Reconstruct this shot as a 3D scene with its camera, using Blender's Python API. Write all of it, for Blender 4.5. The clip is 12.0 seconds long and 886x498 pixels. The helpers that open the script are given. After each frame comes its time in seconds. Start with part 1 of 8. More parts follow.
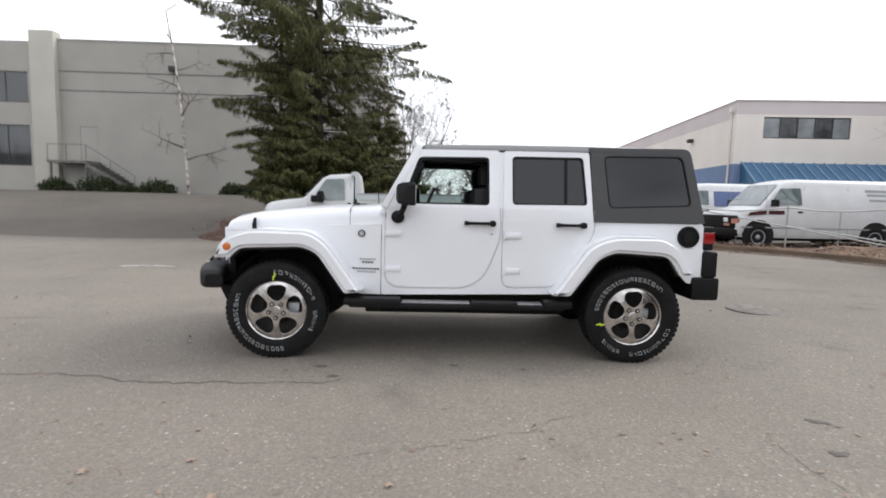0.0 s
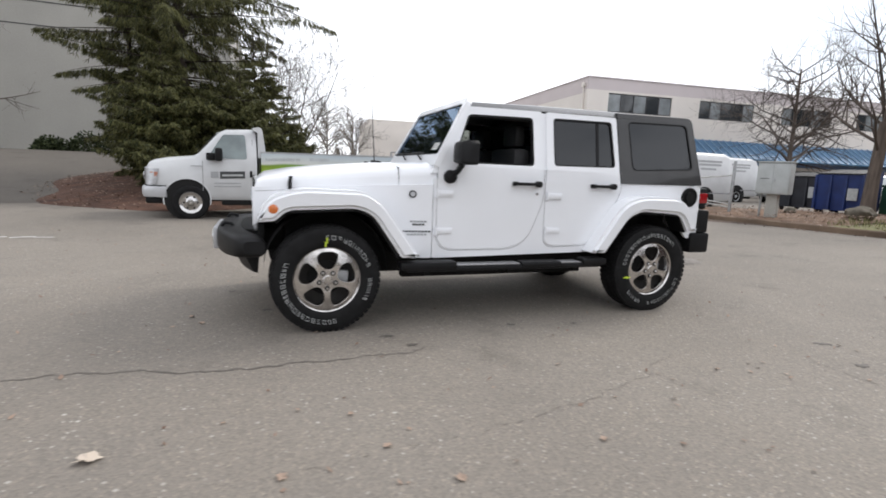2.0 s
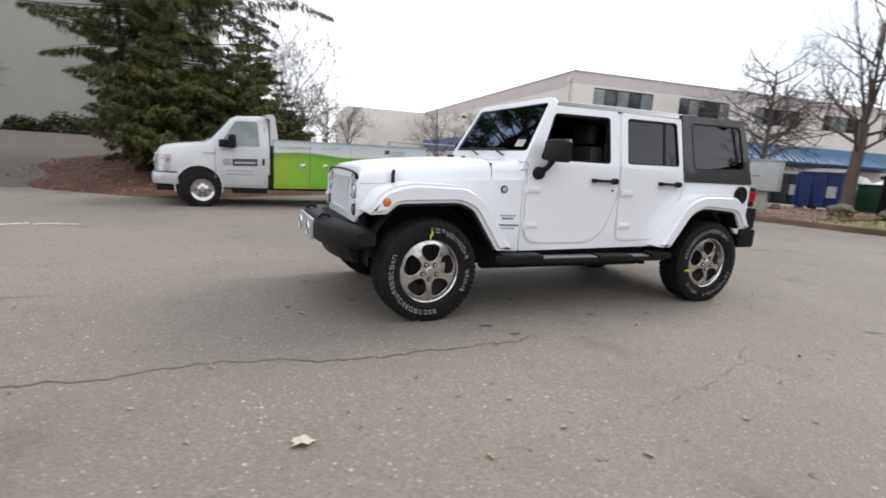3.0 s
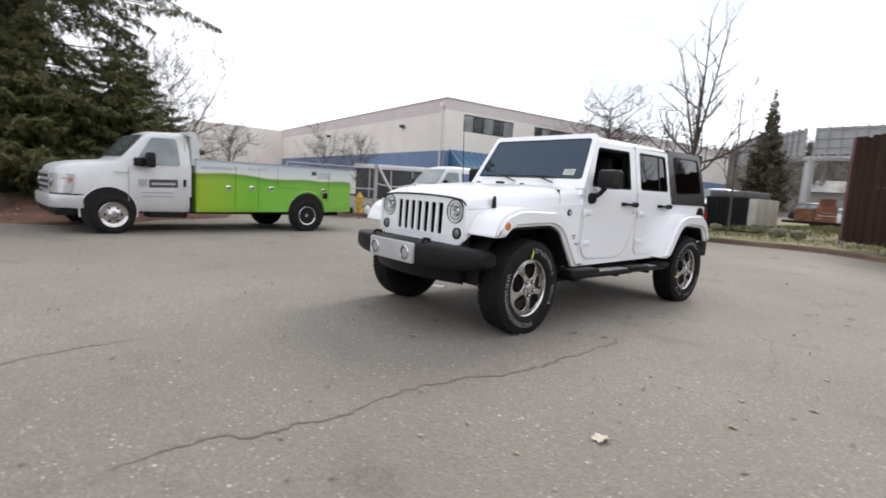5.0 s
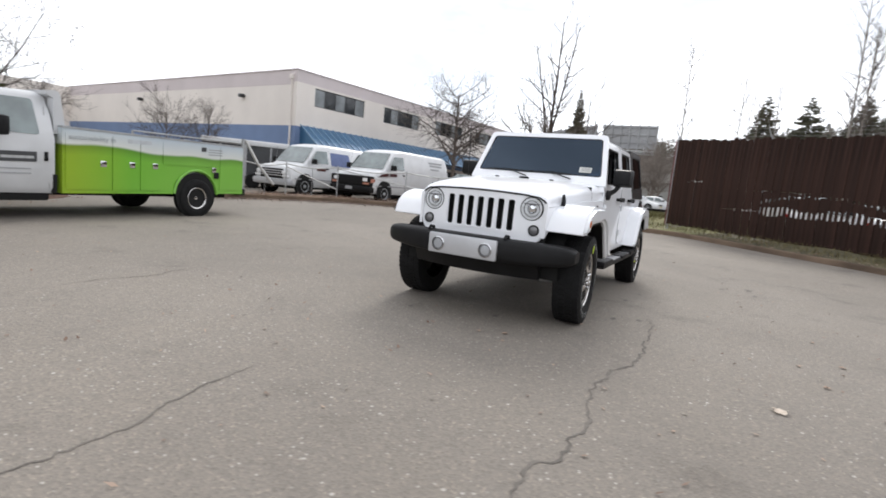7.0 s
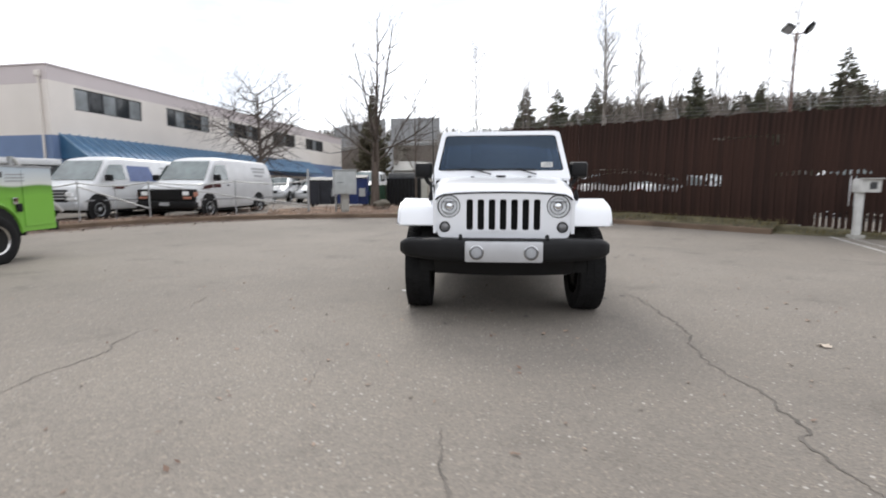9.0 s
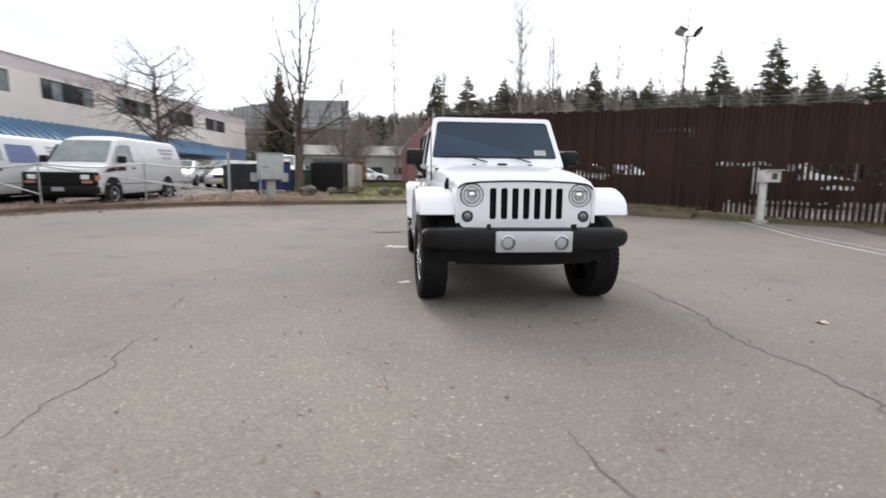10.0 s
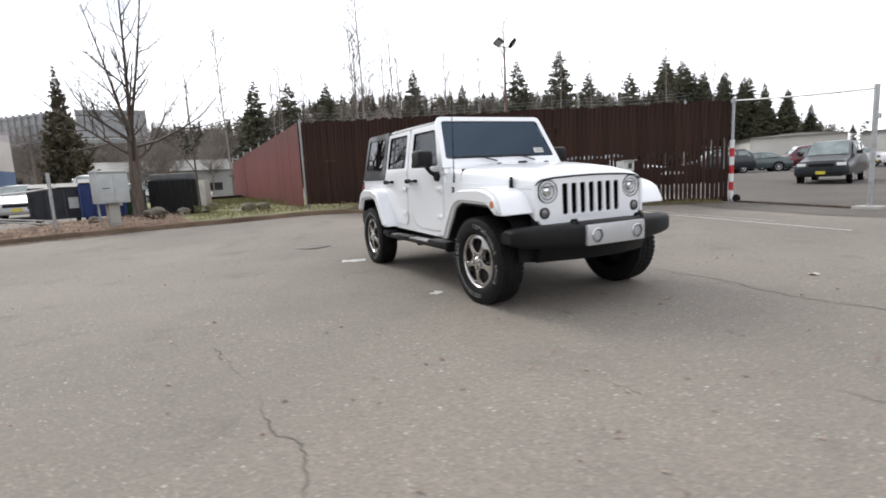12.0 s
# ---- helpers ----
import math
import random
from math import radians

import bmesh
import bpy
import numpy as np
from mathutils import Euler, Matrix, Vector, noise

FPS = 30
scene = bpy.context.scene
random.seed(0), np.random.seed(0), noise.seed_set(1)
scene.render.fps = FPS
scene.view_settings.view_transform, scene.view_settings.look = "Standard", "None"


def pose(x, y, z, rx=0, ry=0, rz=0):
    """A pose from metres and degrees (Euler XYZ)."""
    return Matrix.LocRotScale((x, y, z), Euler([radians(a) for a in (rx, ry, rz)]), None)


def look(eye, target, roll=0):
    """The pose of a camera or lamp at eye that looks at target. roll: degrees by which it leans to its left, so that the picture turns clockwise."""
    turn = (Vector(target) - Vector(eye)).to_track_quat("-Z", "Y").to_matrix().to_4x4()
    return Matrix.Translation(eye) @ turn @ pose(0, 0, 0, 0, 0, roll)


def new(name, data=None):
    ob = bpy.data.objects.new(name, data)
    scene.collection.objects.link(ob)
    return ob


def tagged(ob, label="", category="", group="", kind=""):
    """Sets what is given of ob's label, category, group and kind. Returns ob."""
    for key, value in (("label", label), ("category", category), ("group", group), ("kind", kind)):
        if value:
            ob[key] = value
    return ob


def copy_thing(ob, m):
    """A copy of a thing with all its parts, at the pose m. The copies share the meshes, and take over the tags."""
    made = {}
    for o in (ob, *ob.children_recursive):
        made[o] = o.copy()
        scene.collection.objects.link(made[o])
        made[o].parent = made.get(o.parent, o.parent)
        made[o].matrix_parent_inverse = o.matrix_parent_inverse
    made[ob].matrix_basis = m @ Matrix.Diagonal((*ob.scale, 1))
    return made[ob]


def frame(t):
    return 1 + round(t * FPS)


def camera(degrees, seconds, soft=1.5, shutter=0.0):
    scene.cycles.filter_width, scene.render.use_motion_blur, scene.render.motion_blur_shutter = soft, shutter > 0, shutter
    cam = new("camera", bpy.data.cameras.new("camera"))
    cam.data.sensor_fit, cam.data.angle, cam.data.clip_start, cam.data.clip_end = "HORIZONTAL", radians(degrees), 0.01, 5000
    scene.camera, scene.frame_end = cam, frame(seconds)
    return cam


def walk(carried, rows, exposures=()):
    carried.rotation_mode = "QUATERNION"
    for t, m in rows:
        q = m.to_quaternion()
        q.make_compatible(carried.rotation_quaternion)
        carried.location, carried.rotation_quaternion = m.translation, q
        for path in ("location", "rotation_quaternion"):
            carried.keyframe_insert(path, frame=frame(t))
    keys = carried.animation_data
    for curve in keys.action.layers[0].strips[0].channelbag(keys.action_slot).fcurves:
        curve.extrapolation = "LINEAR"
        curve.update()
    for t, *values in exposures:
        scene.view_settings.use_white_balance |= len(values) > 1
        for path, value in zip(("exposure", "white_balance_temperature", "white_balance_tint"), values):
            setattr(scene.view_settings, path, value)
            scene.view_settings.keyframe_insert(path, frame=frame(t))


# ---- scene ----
cam = camera(83.2, 12.0, soft=1.7, shutter=0.5)
PATH = [
    (0, (-0.248, -4.921, 1.302), (-0.185, -2.931, 1.117), 1.4),
    (0.5, (-0.538, -4.795, 1.288), (-0.355, -2.823, 1.011), 4.0),
    (1, (-0.96, -4.711, 1.256), (-0.545, -2.782, 0.932), 2.3),
    (1.5, (-1.4, -4.583, 1.211), (-0.851, -2.688, 0.886), 1.8),
    (2, (-1.881, -4.533, 1.219), (-1.217, -2.672, 0.91), 2.3),
    (2.5, (-2.367, -4.429, 1.208), (-1.665, -2.58, 0.91), 3.3),
    (3, (-2.848, -4.317, 1.22), (-2.069, -2.507, 0.876), 3.5),
    (3.2, (-3.063, -4.286, 1.21), (-2.153, -2.534, 0.89), 1.9),
    (4.8, (-4.58, -3.651, 1.187), (-3.346, -2.099, 0.921), 5.1),
    (5, (-4.713, -3.526, 1.155), (-3.419, -2.019, 0.924), 3.7),
    (5.5, (-5.063, -3.161, 1.161), (-3.617, -1.802, 0.905), 5.7),
    (6, (-5.426, -2.74, 1.158), (-3.867, -1.516, 0.888), 5.0),
    (6.5, (-5.717, -2.283, 1.148), (-4.103, -1.128, 0.898), 5.0),
    (7, (-6.001, -1.851, 1.138), (-4.261, -0.9, 0.878), 5.4),
    (7.2, (-6.076, -1.657, 1.11), (-4.312, -0.751, 0.851), 5.2),
    (8.8, (-6.349, -0.054, 1.126), (-4.39, 0.223, 0.833), -0.2),
    (9, (-6.352, 0.142, 1.146), (-4.375, 0.322, 0.907), 0.0),
    (9.5, (-6.304, 0.66, 1.158), (-4.317, 0.647, 0.935), -0.5),
    (10, (-6.189, 1.153, 1.161), (-4.221, 0.956, 0.868), 0.6),
    (10.5, (-6.084, 1.679, 1.165), (-4.163, 1.229, 0.838), -1.7),
    (11, (-5.874, 2.167, 1.143), (-3.985, 1.627, 0.771), -1.0),
    (11.5, (-5.656, 2.659, 1.16), (-3.831, 1.898, 0.858), -1.0),
    (12, (-5.35, 3.131, 1.154), (-3.569, 2.265, 0.873), -3.1),
]
walk(cam, [(t, look(eye, target, roll)) for t, eye, target, roll in PATH])

# ---- world and light ----
world = bpy.data.worlds.new("overcast_sky")
scene.world = world
world.use_nodes = True
wn, wl = world.node_tree.nodes, world.node_tree.links
wn.clear()
SUN_EL, SUN_AZ = 39.0, 16.0
w_out = wn.new("ShaderNodeOutputWorld")
w_bg = wn.new("ShaderNodeBackground")
w_sky = wn.new("ShaderNodeTexSky")
w_sky.sky_type = "NISHITA"
w_sky.sun_disc = False
w_sky.sun_elevation = radians(SUN_EL)
w_sky.sun_rotation = radians(90 + SUN_AZ)
w_dim = wn.new("ShaderNodeMix")
w_dim.data_type, w_dim.blend_type = "RGBA", "MULTIPLY"
w_dim.inputs[0].default_value = 1.0
w_dim.inputs[7].default_value = (0.14, 0.14, 0.14, 1)
w_co = wn.new("ShaderNodeTexCoord")
w_map = wn.new("ShaderNodeMapping")
w_map.inputs["Scale"].default_value = (1.0, 1.0, 2.6)
w_noise = wn.new("ShaderNodeTexNoise")
w_noise.inputs["Scale"].default_value = 1.7
w_noise.inputs["Detail"].default_value = 6.0
w_noise.inputs["Roughness"].default_value = 0.55
w_ramp = wn.new("ShaderNodeValToRGB")
w_ramp.color_ramp.elements[0].position = 0.33
w_ramp.color_ramp.elements[0].color = (0.88, 0.93, 1.02, 1)
w_ramp.color_ramp.elements[1].position = 0.5
w_ramp.color_ramp.elements[1].color = (1.48, 1.5, 1.57, 1)
w_mix = wn.new("ShaderNodeMix")
w_mix.data_type = "RGBA"
w_mix.inputs[0].default_value = 0.9
wl.new(w_co.outputs["Generated"], w_map.inputs["Vector"])
wl.new(w_map.outputs["Vector"], w_noise.inputs["Vector"])
wl.new(w_noise.outputs["Fac"], w_ramp.inputs["Fac"])
wl.new(w_sky.outputs["Color"], w_dim.inputs[6])
wl.new(w_dim.outputs[2], w_mix.inputs[6])
w_sep = wn.new("ShaderNodeSeparateXYZ")
w_low = wn.new("ShaderNodeMapRange")
w_low.inputs["From Min"].default_value, w_low.inputs["From Max"].default_value = 0.0, 0.7
w_low.inputs["To Min"].default_value, w_low.inputs["To Max"].default_value = 1.2, 0.96
w_glow = wn.new("ShaderNodeMix")
w_glow.data_type, w_glow.blend_type = "RGBA", "MULTIPLY"
w_glow.inputs[0].default_value = 1.0
wl.new(w_co.outputs["Generated"], w_sep.inputs["Vector"])
wl.new(w_sep.outputs["Z"], w_low.inputs["Value"])
wl.new(w_ramp.outputs["Color"], w_glow.inputs[6])
wl.new(w_low.outputs["Result"], w_glow.inputs[7])
wl.new(w_glow.outputs[2], w_mix.inputs[7])
wl.new(w_mix.outputs[2], w_bg.inputs["Color"])
w_bg.inputs["Strength"].default_value = 1.04
wl.new(w_bg.outputs["Background"], w_out.inputs["Surface"])

sun_data = bpy.data.lights.new("sun", "SUN")
sun_data.energy, sun_data.angle, sun_data.color = 1.8, radians(18), (1.0, 0.96, 0.9)
sun = new("sun", sun_data)
sun.matrix_world = look((30 * math.cos(radians(SUN_AZ)), 30 * math.sin(radians(SUN_AZ)), 30 * math.tan(radians(SUN_EL))), (0, 0, 0))


# ---- materials ----
def pbr(name, color, rough=0.6, metal=0.0, var=0.12, scale=6.0, bump=0.0, bump_scale=60.0, coat=0.0, fine=0.0, spec=0.5):
    """Principled surface with two scales of tone variation and fine relief."""
    m = bpy.data.materials.new(name)
    m.use_nodes = True
    nt = m.node_tree
    n, l = nt.nodes, nt.links
    b = n["Principled BSDF"]
    b.inputs["Roughness"].default_value = rough
    b.inputs["Metallic"].default_value = metal
    b.inputs["Coat Weight"].default_value = coat
    b.inputs["Coat Roughness"].default_value = 0.04
    b.inputs["Specular IOR Level"].default_value = spec
    co = n.new("ShaderNodeTexCoord")
    big = n.new("ShaderNodeTexNoise")
    big.inputs["Scale"].default_value = scale
    big.inputs["Detail"].default_value = 5.0
    l.new(co.outputs["Object"], big.inputs["Vector"])
    ramp = n.new("ShaderNodeValToRGB")
    ramp.color_ramp.elements[0].position, ramp.color_ramp.elements[1].position = 0.3, 0.7
    ramp.color_ramp.elements[0].color = (*[c * (1 - var) for c in color], 1)
    ramp.color_ramp.elements[1].color = (*[min(1, c * (1 + var)) for c in color], 1)
    l.new(big.outputs["Fac"], ramp.inputs["Fac"])
    col = ramp.outputs["Color"]
    small = n.new("ShaderNodeTexNoise")
    small.inputs["Scale"].default_value = bump_scale
    small.inputs["Detail"].default_value = 4.0
    l.new(co.outputs["Object"], small.inputs["Vector"])
    if fine:
        mx = n.new("ShaderNodeMix")
        mx.data_type, mx.blend_type = "RGBA", "OVERLAY"
        mx.inputs[0].default_value = fine
        l.new(col, mx.inputs[6])
        l.new(small.outputs["Fac"], mx.inputs[7])
        col = mx.outputs[2]
    l.new(col, b.inputs["Base Color"])
    if bump:
        bp = n.new("ShaderNodeBump")
        bp.inputs["Strength"].default_value = bump
        bp.inputs["Distance"].default_value = 0.01
        l.new(small.outputs["Fac"], bp.inputs["Height"])
        l.new(bp.outputs["Normal"], b.inputs["Normal"])
    return m


def leafy(name, dark, light, rough=0.6):
    """Foliage whose tone changes from sprig to sprig."""
    m = bpy.data.materials.new(name)
    m.use_nodes = True
    n, l = m.node_tree.nodes, m.node_tree.links
    b = n["Principled BSDF"]
    b.inputs["Roughness"].default_value = rough
    b.inputs["Specular IOR Level"].default_value = 0.2
    geo = n.new("ShaderNodeNewGeometry")
    ramp = n.new("ShaderNodeValToRGB")
    ramp.color_ramp.elements[0].color = (*dark, 1)
    ramp.color_ramp.elements[1].color = (*light, 1)
    l.new(geo.outputs["Random Per Island"], ramp.inputs["Fac"])
    l.new(ramp.outputs["Color"], b.inputs["Base Color"])
    return m


def glassy(name, tint, rough=0.0, ior=1.5, sheen=(0.95, 0.97, 1)):
    """Window glass: what is behind shows through the tint, the gloss lies on top."""
    m = bpy.data.materials.new(name)
    m.use_nodes = True
    n, l = m.node_tree.nodes, m.node_tree.links
    n.remove(n["Principled BSDF"])
    tr = n.new("ShaderNodeBsdfTransparent")
    tr.inputs["Color"].default_value = (*tint, 1)
    gl = n.new("ShaderNodeBsdfAnisotropic")
    gl.inputs["Roughness"].default_value = rough
    gl.inputs["Color"].default_value = (*sheen, 1)
    fr = n.new("ShaderNodeFresnel")
    fr.inputs["IOR"].default_value = ior
    mx = n.new("ShaderNodeMixShader")
    l.new(fr.outputs["Fac"], mx.inputs["Fac"])
    l.new(tr.outputs["BSDF"], mx.inputs[1])
    l.new(gl.outputs["BSDF"], mx.inputs[2])
    l.new(mx.outputs["Shader"], n["Material Output"].inputs["Surface"])
    return m


def asphalt_material(name="worn_asphalt", tone=1.0):
    m = bpy.data.materials.new(name)
    m.use_nodes = True
    n, l = m.node_tree.nodes, m.node_tree.links
    b = n["Principled BSDF"]
    co = n.new("ShaderNodeTexCoord")

    def tex(kind, scale, detail=4.0, rough=0.55):
        t = n.new(kind)
        t.inputs["Scale"].default_value = scale
        if kind == "ShaderNodeTexNoise":
            t.inputs["Detail"].default_value = detail
            t.inputs["Roughness"].default_value = rough
        l.new(co.outputs["Object"], t.inputs["Vector"])
        return t

    def toned(stops):
        return [(p, tuple(v * tone for v in c)) for p, c in stops]

    def ramp(src, stops):
        r = n.new("ShaderNodeValToRGB")
        while len(r.color_ramp.elements) < len(stops):
            r.color_ramp.elements.new(0.5)
        for e, (p, c) in zip(r.color_ramp.elements, stops):
            e.position, e.color = p, (*c, 1)
        l.new(src, r.inputs["Fac"])
        return r.outputs["Color"]

    def mix(kind, fac, a, bb):
        x = n.new("ShaderNodeMix")
        x.data_type, x.blend_type = "RGBA", kind
        x.inputs[0].default_value = fac
        l.new(a, x.inputs[6])
        l.new(bb, x.inputs[7])
        return x.outputs[2]

    patches = ramp(tex("ShaderNodeTexNoise", 0.22, 5).outputs["Fac"], toned([(0.3, (0.205, 0.182, 0.157)), (0.52, (0.25, 0.222, 0.192)), (0.72, (0.295, 0.263, 0.227))]))
    stains = ramp(tex("ShaderNodeTexNoise", 1.3, 6, 0.6).outputs["Fac"], [(0.27, (0.72, 0.71, 0.7)), (0.42, (1, 1, 1)), (0.8, (1.06, 1.05, 1.03))])
    col = mix("MULTIPLY", 1.0, patches, stains)
    vor = tex("ShaderNodeTexVoronoi", 75.0)
    stones = ramp(vor.outputs["Color"], [(0.0, (0.76, 0.76, 0.76)), (0.45, (0.96, 0.96, 0.96)), (0.8, (1.08, 1.07, 1.05)), (1.0, (1.45, 1.42, 1.36))])
    col = mix("MULTIPLY", 1.0, col, stones)
    grit = ramp(tex("ShaderNodeTexNoise", 210.0, 3, 0.7).outputs["Fac"], [(0.3, (0.84, 0.84, 0.84)), (0.6, (1.05, 1.05, 1.05))])
    col = mix("MULTIPLY", 1.0, col, grit)
    # pale chips of stone in two sizes, thick in some places and sparse in others, and a few dark pits
    crowd = ramp(tex("ShaderNodeTexNoise", 0.9, 3).outputs["Fac"], [(0.36, (0.35, 0.35, 0.35)), (0.6, (1, 1, 1))])
    for scale, near, far, lo, hi, tint in ((13.0, 0.09, 0.16, 0.62, 0.72, (0.53, 0.5, 0.455)), (27.0, 0.13, 0.23, 0.58, 0.68, (0.48, 0.455, 0.41)), (8.0, 0.04, 0.07, 0.72, 0.78, (0.09, 0.08, 0.07))):
        chip = tex("ShaderNodeTexVoronoi", scale)
        size = ramp(chip.outputs["Distance"], [(near, (1, 1, 1)), (far, (0, 0, 0))])
        some = ramp(chip.outputs["Color"], [(lo, (0, 0, 0)), (hi, (1, 1, 1))])
        pale = n.new("ShaderNodeMix")
        pale.data_type = "RGBA"
        l.new(mix("MULTIPLY", 1.0, mix("MULTIPLY", 1.0, size, some), crowd), pale.inputs[0])
        l.new(col, pale.inputs[6])
        pale.inputs[7].default_value = (*[v * tone for v in tint], 1)
        col = pale.outputs[2]
    l.new(col, b.inputs["Base Color"])
    b.inputs["Roughness"].default_value = 0.85
    bump = n.new("ShaderNodeBump")
    bump.inputs["Strength"].default_value = 0.55
    bump.inputs["Distance"].default_value = 0.006
    l.new(vor.outputs["Distance"], bump.inputs["Height"])
    l.new(bump.outputs["Normal"], b.inputs["Normal"])
    return m


def streaky(name, color, var=0.3, sx=12.0, sz=0.6, rough=0.75):
    """Vertical streaks, for weathered slats, bark and stained walls."""
    m = pbr(name, color, rough, 0, var, 1.0, 0.2, 40)
    n, l = m.node_tree.nodes, m.node_tree.links
    mp = n.new("ShaderNodeMapping")
    mp.inputs["Scale"].default_value = (sx, sx, sz)
    co = [x for x in n if x.bl_idname == "ShaderNodeTexCoord"][0]
    big = [x for x in n if x.bl_idname == "ShaderNodeTexNoise" and x.inputs["Scale"].default_value == 1.0][0]
    l.new(co.outputs["Object"], mp.inputs["Vector"])
    l.new(mp.outputs["Vector"], big.inputs["Vector"])
    return m


def vary(m, low, high):
    """Lets alike pieces differ a little in tone."""
    n, l = m.node_tree.nodes, m.node_tree.links
    b = n["Principled BSDF"]
    src = b.inputs["Base Color"].links[0].from_socket
    info = n.new("ShaderNodeObjectInfo")
    ramp = n.new("ShaderNodeValToRGB")
    ramp.color_ramp.elements[0].color = (*low, 1)
    ramp.color_ramp.elements[1].color = (*high, 1)
    mx = n.new("ShaderNodeMix")
    mx.data_type, mx.blend_type = "RGBA", "MULTIPLY"
    mx.inputs[0].default_value = 1.0
    l.new(info.outputs["Random"], ramp.inputs["Fac"])
    l.new(src, mx.inputs[6])
    l.new(ramp.outputs["Color"], mx.inputs[7])
    l.new(mx.outputs[2], b.inputs["Base Color"])


ASPHALT = asphalt_material("worn_asphalt", 0.84)
# yard tone also takes in dimming by lens falloff
ASPHALT_YARD = asphalt_material("older_yard_asphalt_dimmed", 0.44)
ASPHALT_DARK = asphalt_material("newer_dark_asphalt", 0.48)
WHITE = pbr("white_car_paint", (0.86, 0.875, 0.905), 0.3, 0, 0.015, 3, coat=0.6)
WHITE_OLD = pbr("dull_white_paint", (0.66, 0.67, 0.68), 0.42, 0, 0.06, 2.5, coat=0.25)
BLACKPL = pbr("black_plastic", (0.009, 0.009, 0.0098), 0.5, 0, 0.2, 8, 0.15, 300, spec=0.22)
HARDTOP = pbr("black_hardtop", (0.025, 0.0245, 0.025), 0.36, 0, 0.12, 8, 0.12, 500, coat=0.5, spec=0.35)
RUBBER = pbr("tyre_rubber", (0.01, 0.01, 0.0105), 0.7, 0, 0.3, 14, 0.3, 120, spec=0.2)
# near-black for black parts and for flat pieces that stand for shade
VOID = pbr("black_parts_and_shade", (0.006, 0.006, 0.006), 0.9, 0, 0.3, 6)
RIM = pbr("machined_alloy", (0.62, 0.6, 0.585), 0.22, 1.0, 0.25, 14)
STAINLESS = pbr("polished_wheel_cover", (0.56, 0.55, 0.54), 0.2, 1.0, 0.06, 9)
LAMP_FACE = pbr("clear_lamp_lens", (0.5, 0.51, 0.53), 0.18, 0.25, 0.1, 20, coat=0.6)
CHROME = pbr("chrome", (0.75, 0.75, 0.76), 0.12, 1.0, 0.03, 9)
SILVER = pbr("silver_plastic", (0.52, 0.53, 0.55), 0.35, 0.35, 0.04, 9)
STEEL = pbr("galvanised_steel", (0.42, 0.43, 0.44), 0.5, 0.7, 0.15, 9, 0.1, 80)
GLASS = glassy("clear_glass", (0.7, 0.75, 0.73))
SHIELD = glassy("windshield_glass", (0.2, 0.25, 0.3), 0.0, 1.8, (0.56, 0.73, 0.96))
PRIVACY = glassy("privacy_glass", (0.03, 0.032, 0.035), 0.0, 1.54)
LENS = glassy("lamp_lens", (0.97, 0.98, 0.99), 0.0, 1.25)
REFLECT = pbr("lamp_reflector", (0.86, 0.87, 0.88), 0.25, 0.0, 0.08, 30)
RED = pbr("red_lens", (0.3, 0.012, 0.015), 0.15, 0, 0.1, 10, coat=0.8)
AMBER = pbr("amber_lens", (0.62, 0.16, 0.03), 0.2, 0, 0.1, 10, coat=0.8)
TRIM = pbr("black_interior", (0.02, 0.02, 0.021), 0.7, 0, 0.2, 10, 0.2, 200)
LETTER = pbr("white_lettering", (0.42, 0.43, 0.43), 0.6, 0, 0.15, 20)
CHALK = pbr("yellow_green_mark", (0.6, 0.75, 0.06), 0.7, 0, 0.1, 20)
INK = pbr("dark_print", (0.05, 0.052, 0.055), 0.6, 0, 0.1, 20)
GREYPR = pbr("grey_print", (0.35, 0.36, 0.37), 0.6, 0, 0.1, 20)
CONCRETE = pbr("painted_concrete_grey", (0.37, 0.36, 0.33), 0.85, 0, 0.08, 0.35, 0.1, 14, fine=0.1)
CREAM = pbr("cream_stucco", (0.77, 0.72, 0.67), 0.85, 0, 0.06, 0.4, 0.1, 18, fine=0.1)
PINKISH = pbr("pale_mauve_stucco", (0.6, 0.54, 0.54), 0.85, 0, 0.06, 0.4, 0.1, 18)
BLUEBAND = pbr("faded_blue_paint", (0.16, 0.23, 0.38), 0.8, 0, 0.1, 0.5, 0.1, 18)
BLUEMETAL = pbr("blue_metal_roofing", (0.045, 0.13, 0.24), 0.4, 0.2, 0.15, 1.5)
DARKGLASS = pbr("office_window_glass", (0.03, 0.035, 0.04), 0.05, 0, 0.4, 0.7, spec=0.8)
FRAMEDK = pbr("dark_window_frame", (0.03, 0.03, 0.032), 0.5, 0, 0.1, 9)
SLAT = streaky("dark_brown_slat", (0.034, 0.0182, 0.0142), 0.55, 14, 0.5, 0.7)
SLAT.node_tree.nodes["Principled BSDF"].inputs["Specular IOR Level"].default_value = 0.15
vary(SLAT, (0.86, 0.87, 0.88), (1.24, 1.18, 1.15))
REDSLAT = streaky("red_brown_slat", (0.17, 0.04, 0.036), 0.35, 10, 0.5, 0.6)
KERB = pbr("stained_kerb_concrete", (0.14, 0.098, 0.068), 0.9, 0, 0.35, 1.2, 0.3, 40, fine=0.2)
DIRT = pbr("leaf_littered_dirt", (0.15, 0.09, 0.055), 0.95, 0, 0.5, 2.2, 0.6, 30, fine=0.4)
MULCH = pbr("red_brown_mulch", (0.085, 0.041, 0.026), 0.95, 0, 0.45, 3, 0.8, 35, fine=0.5)
GUTTER = pbr("dirty_gutter_litter", (0.095, 0.068, 0.052), 0.95, 0, 0.5, 3.5, 0.6, 40, fine=0.5)
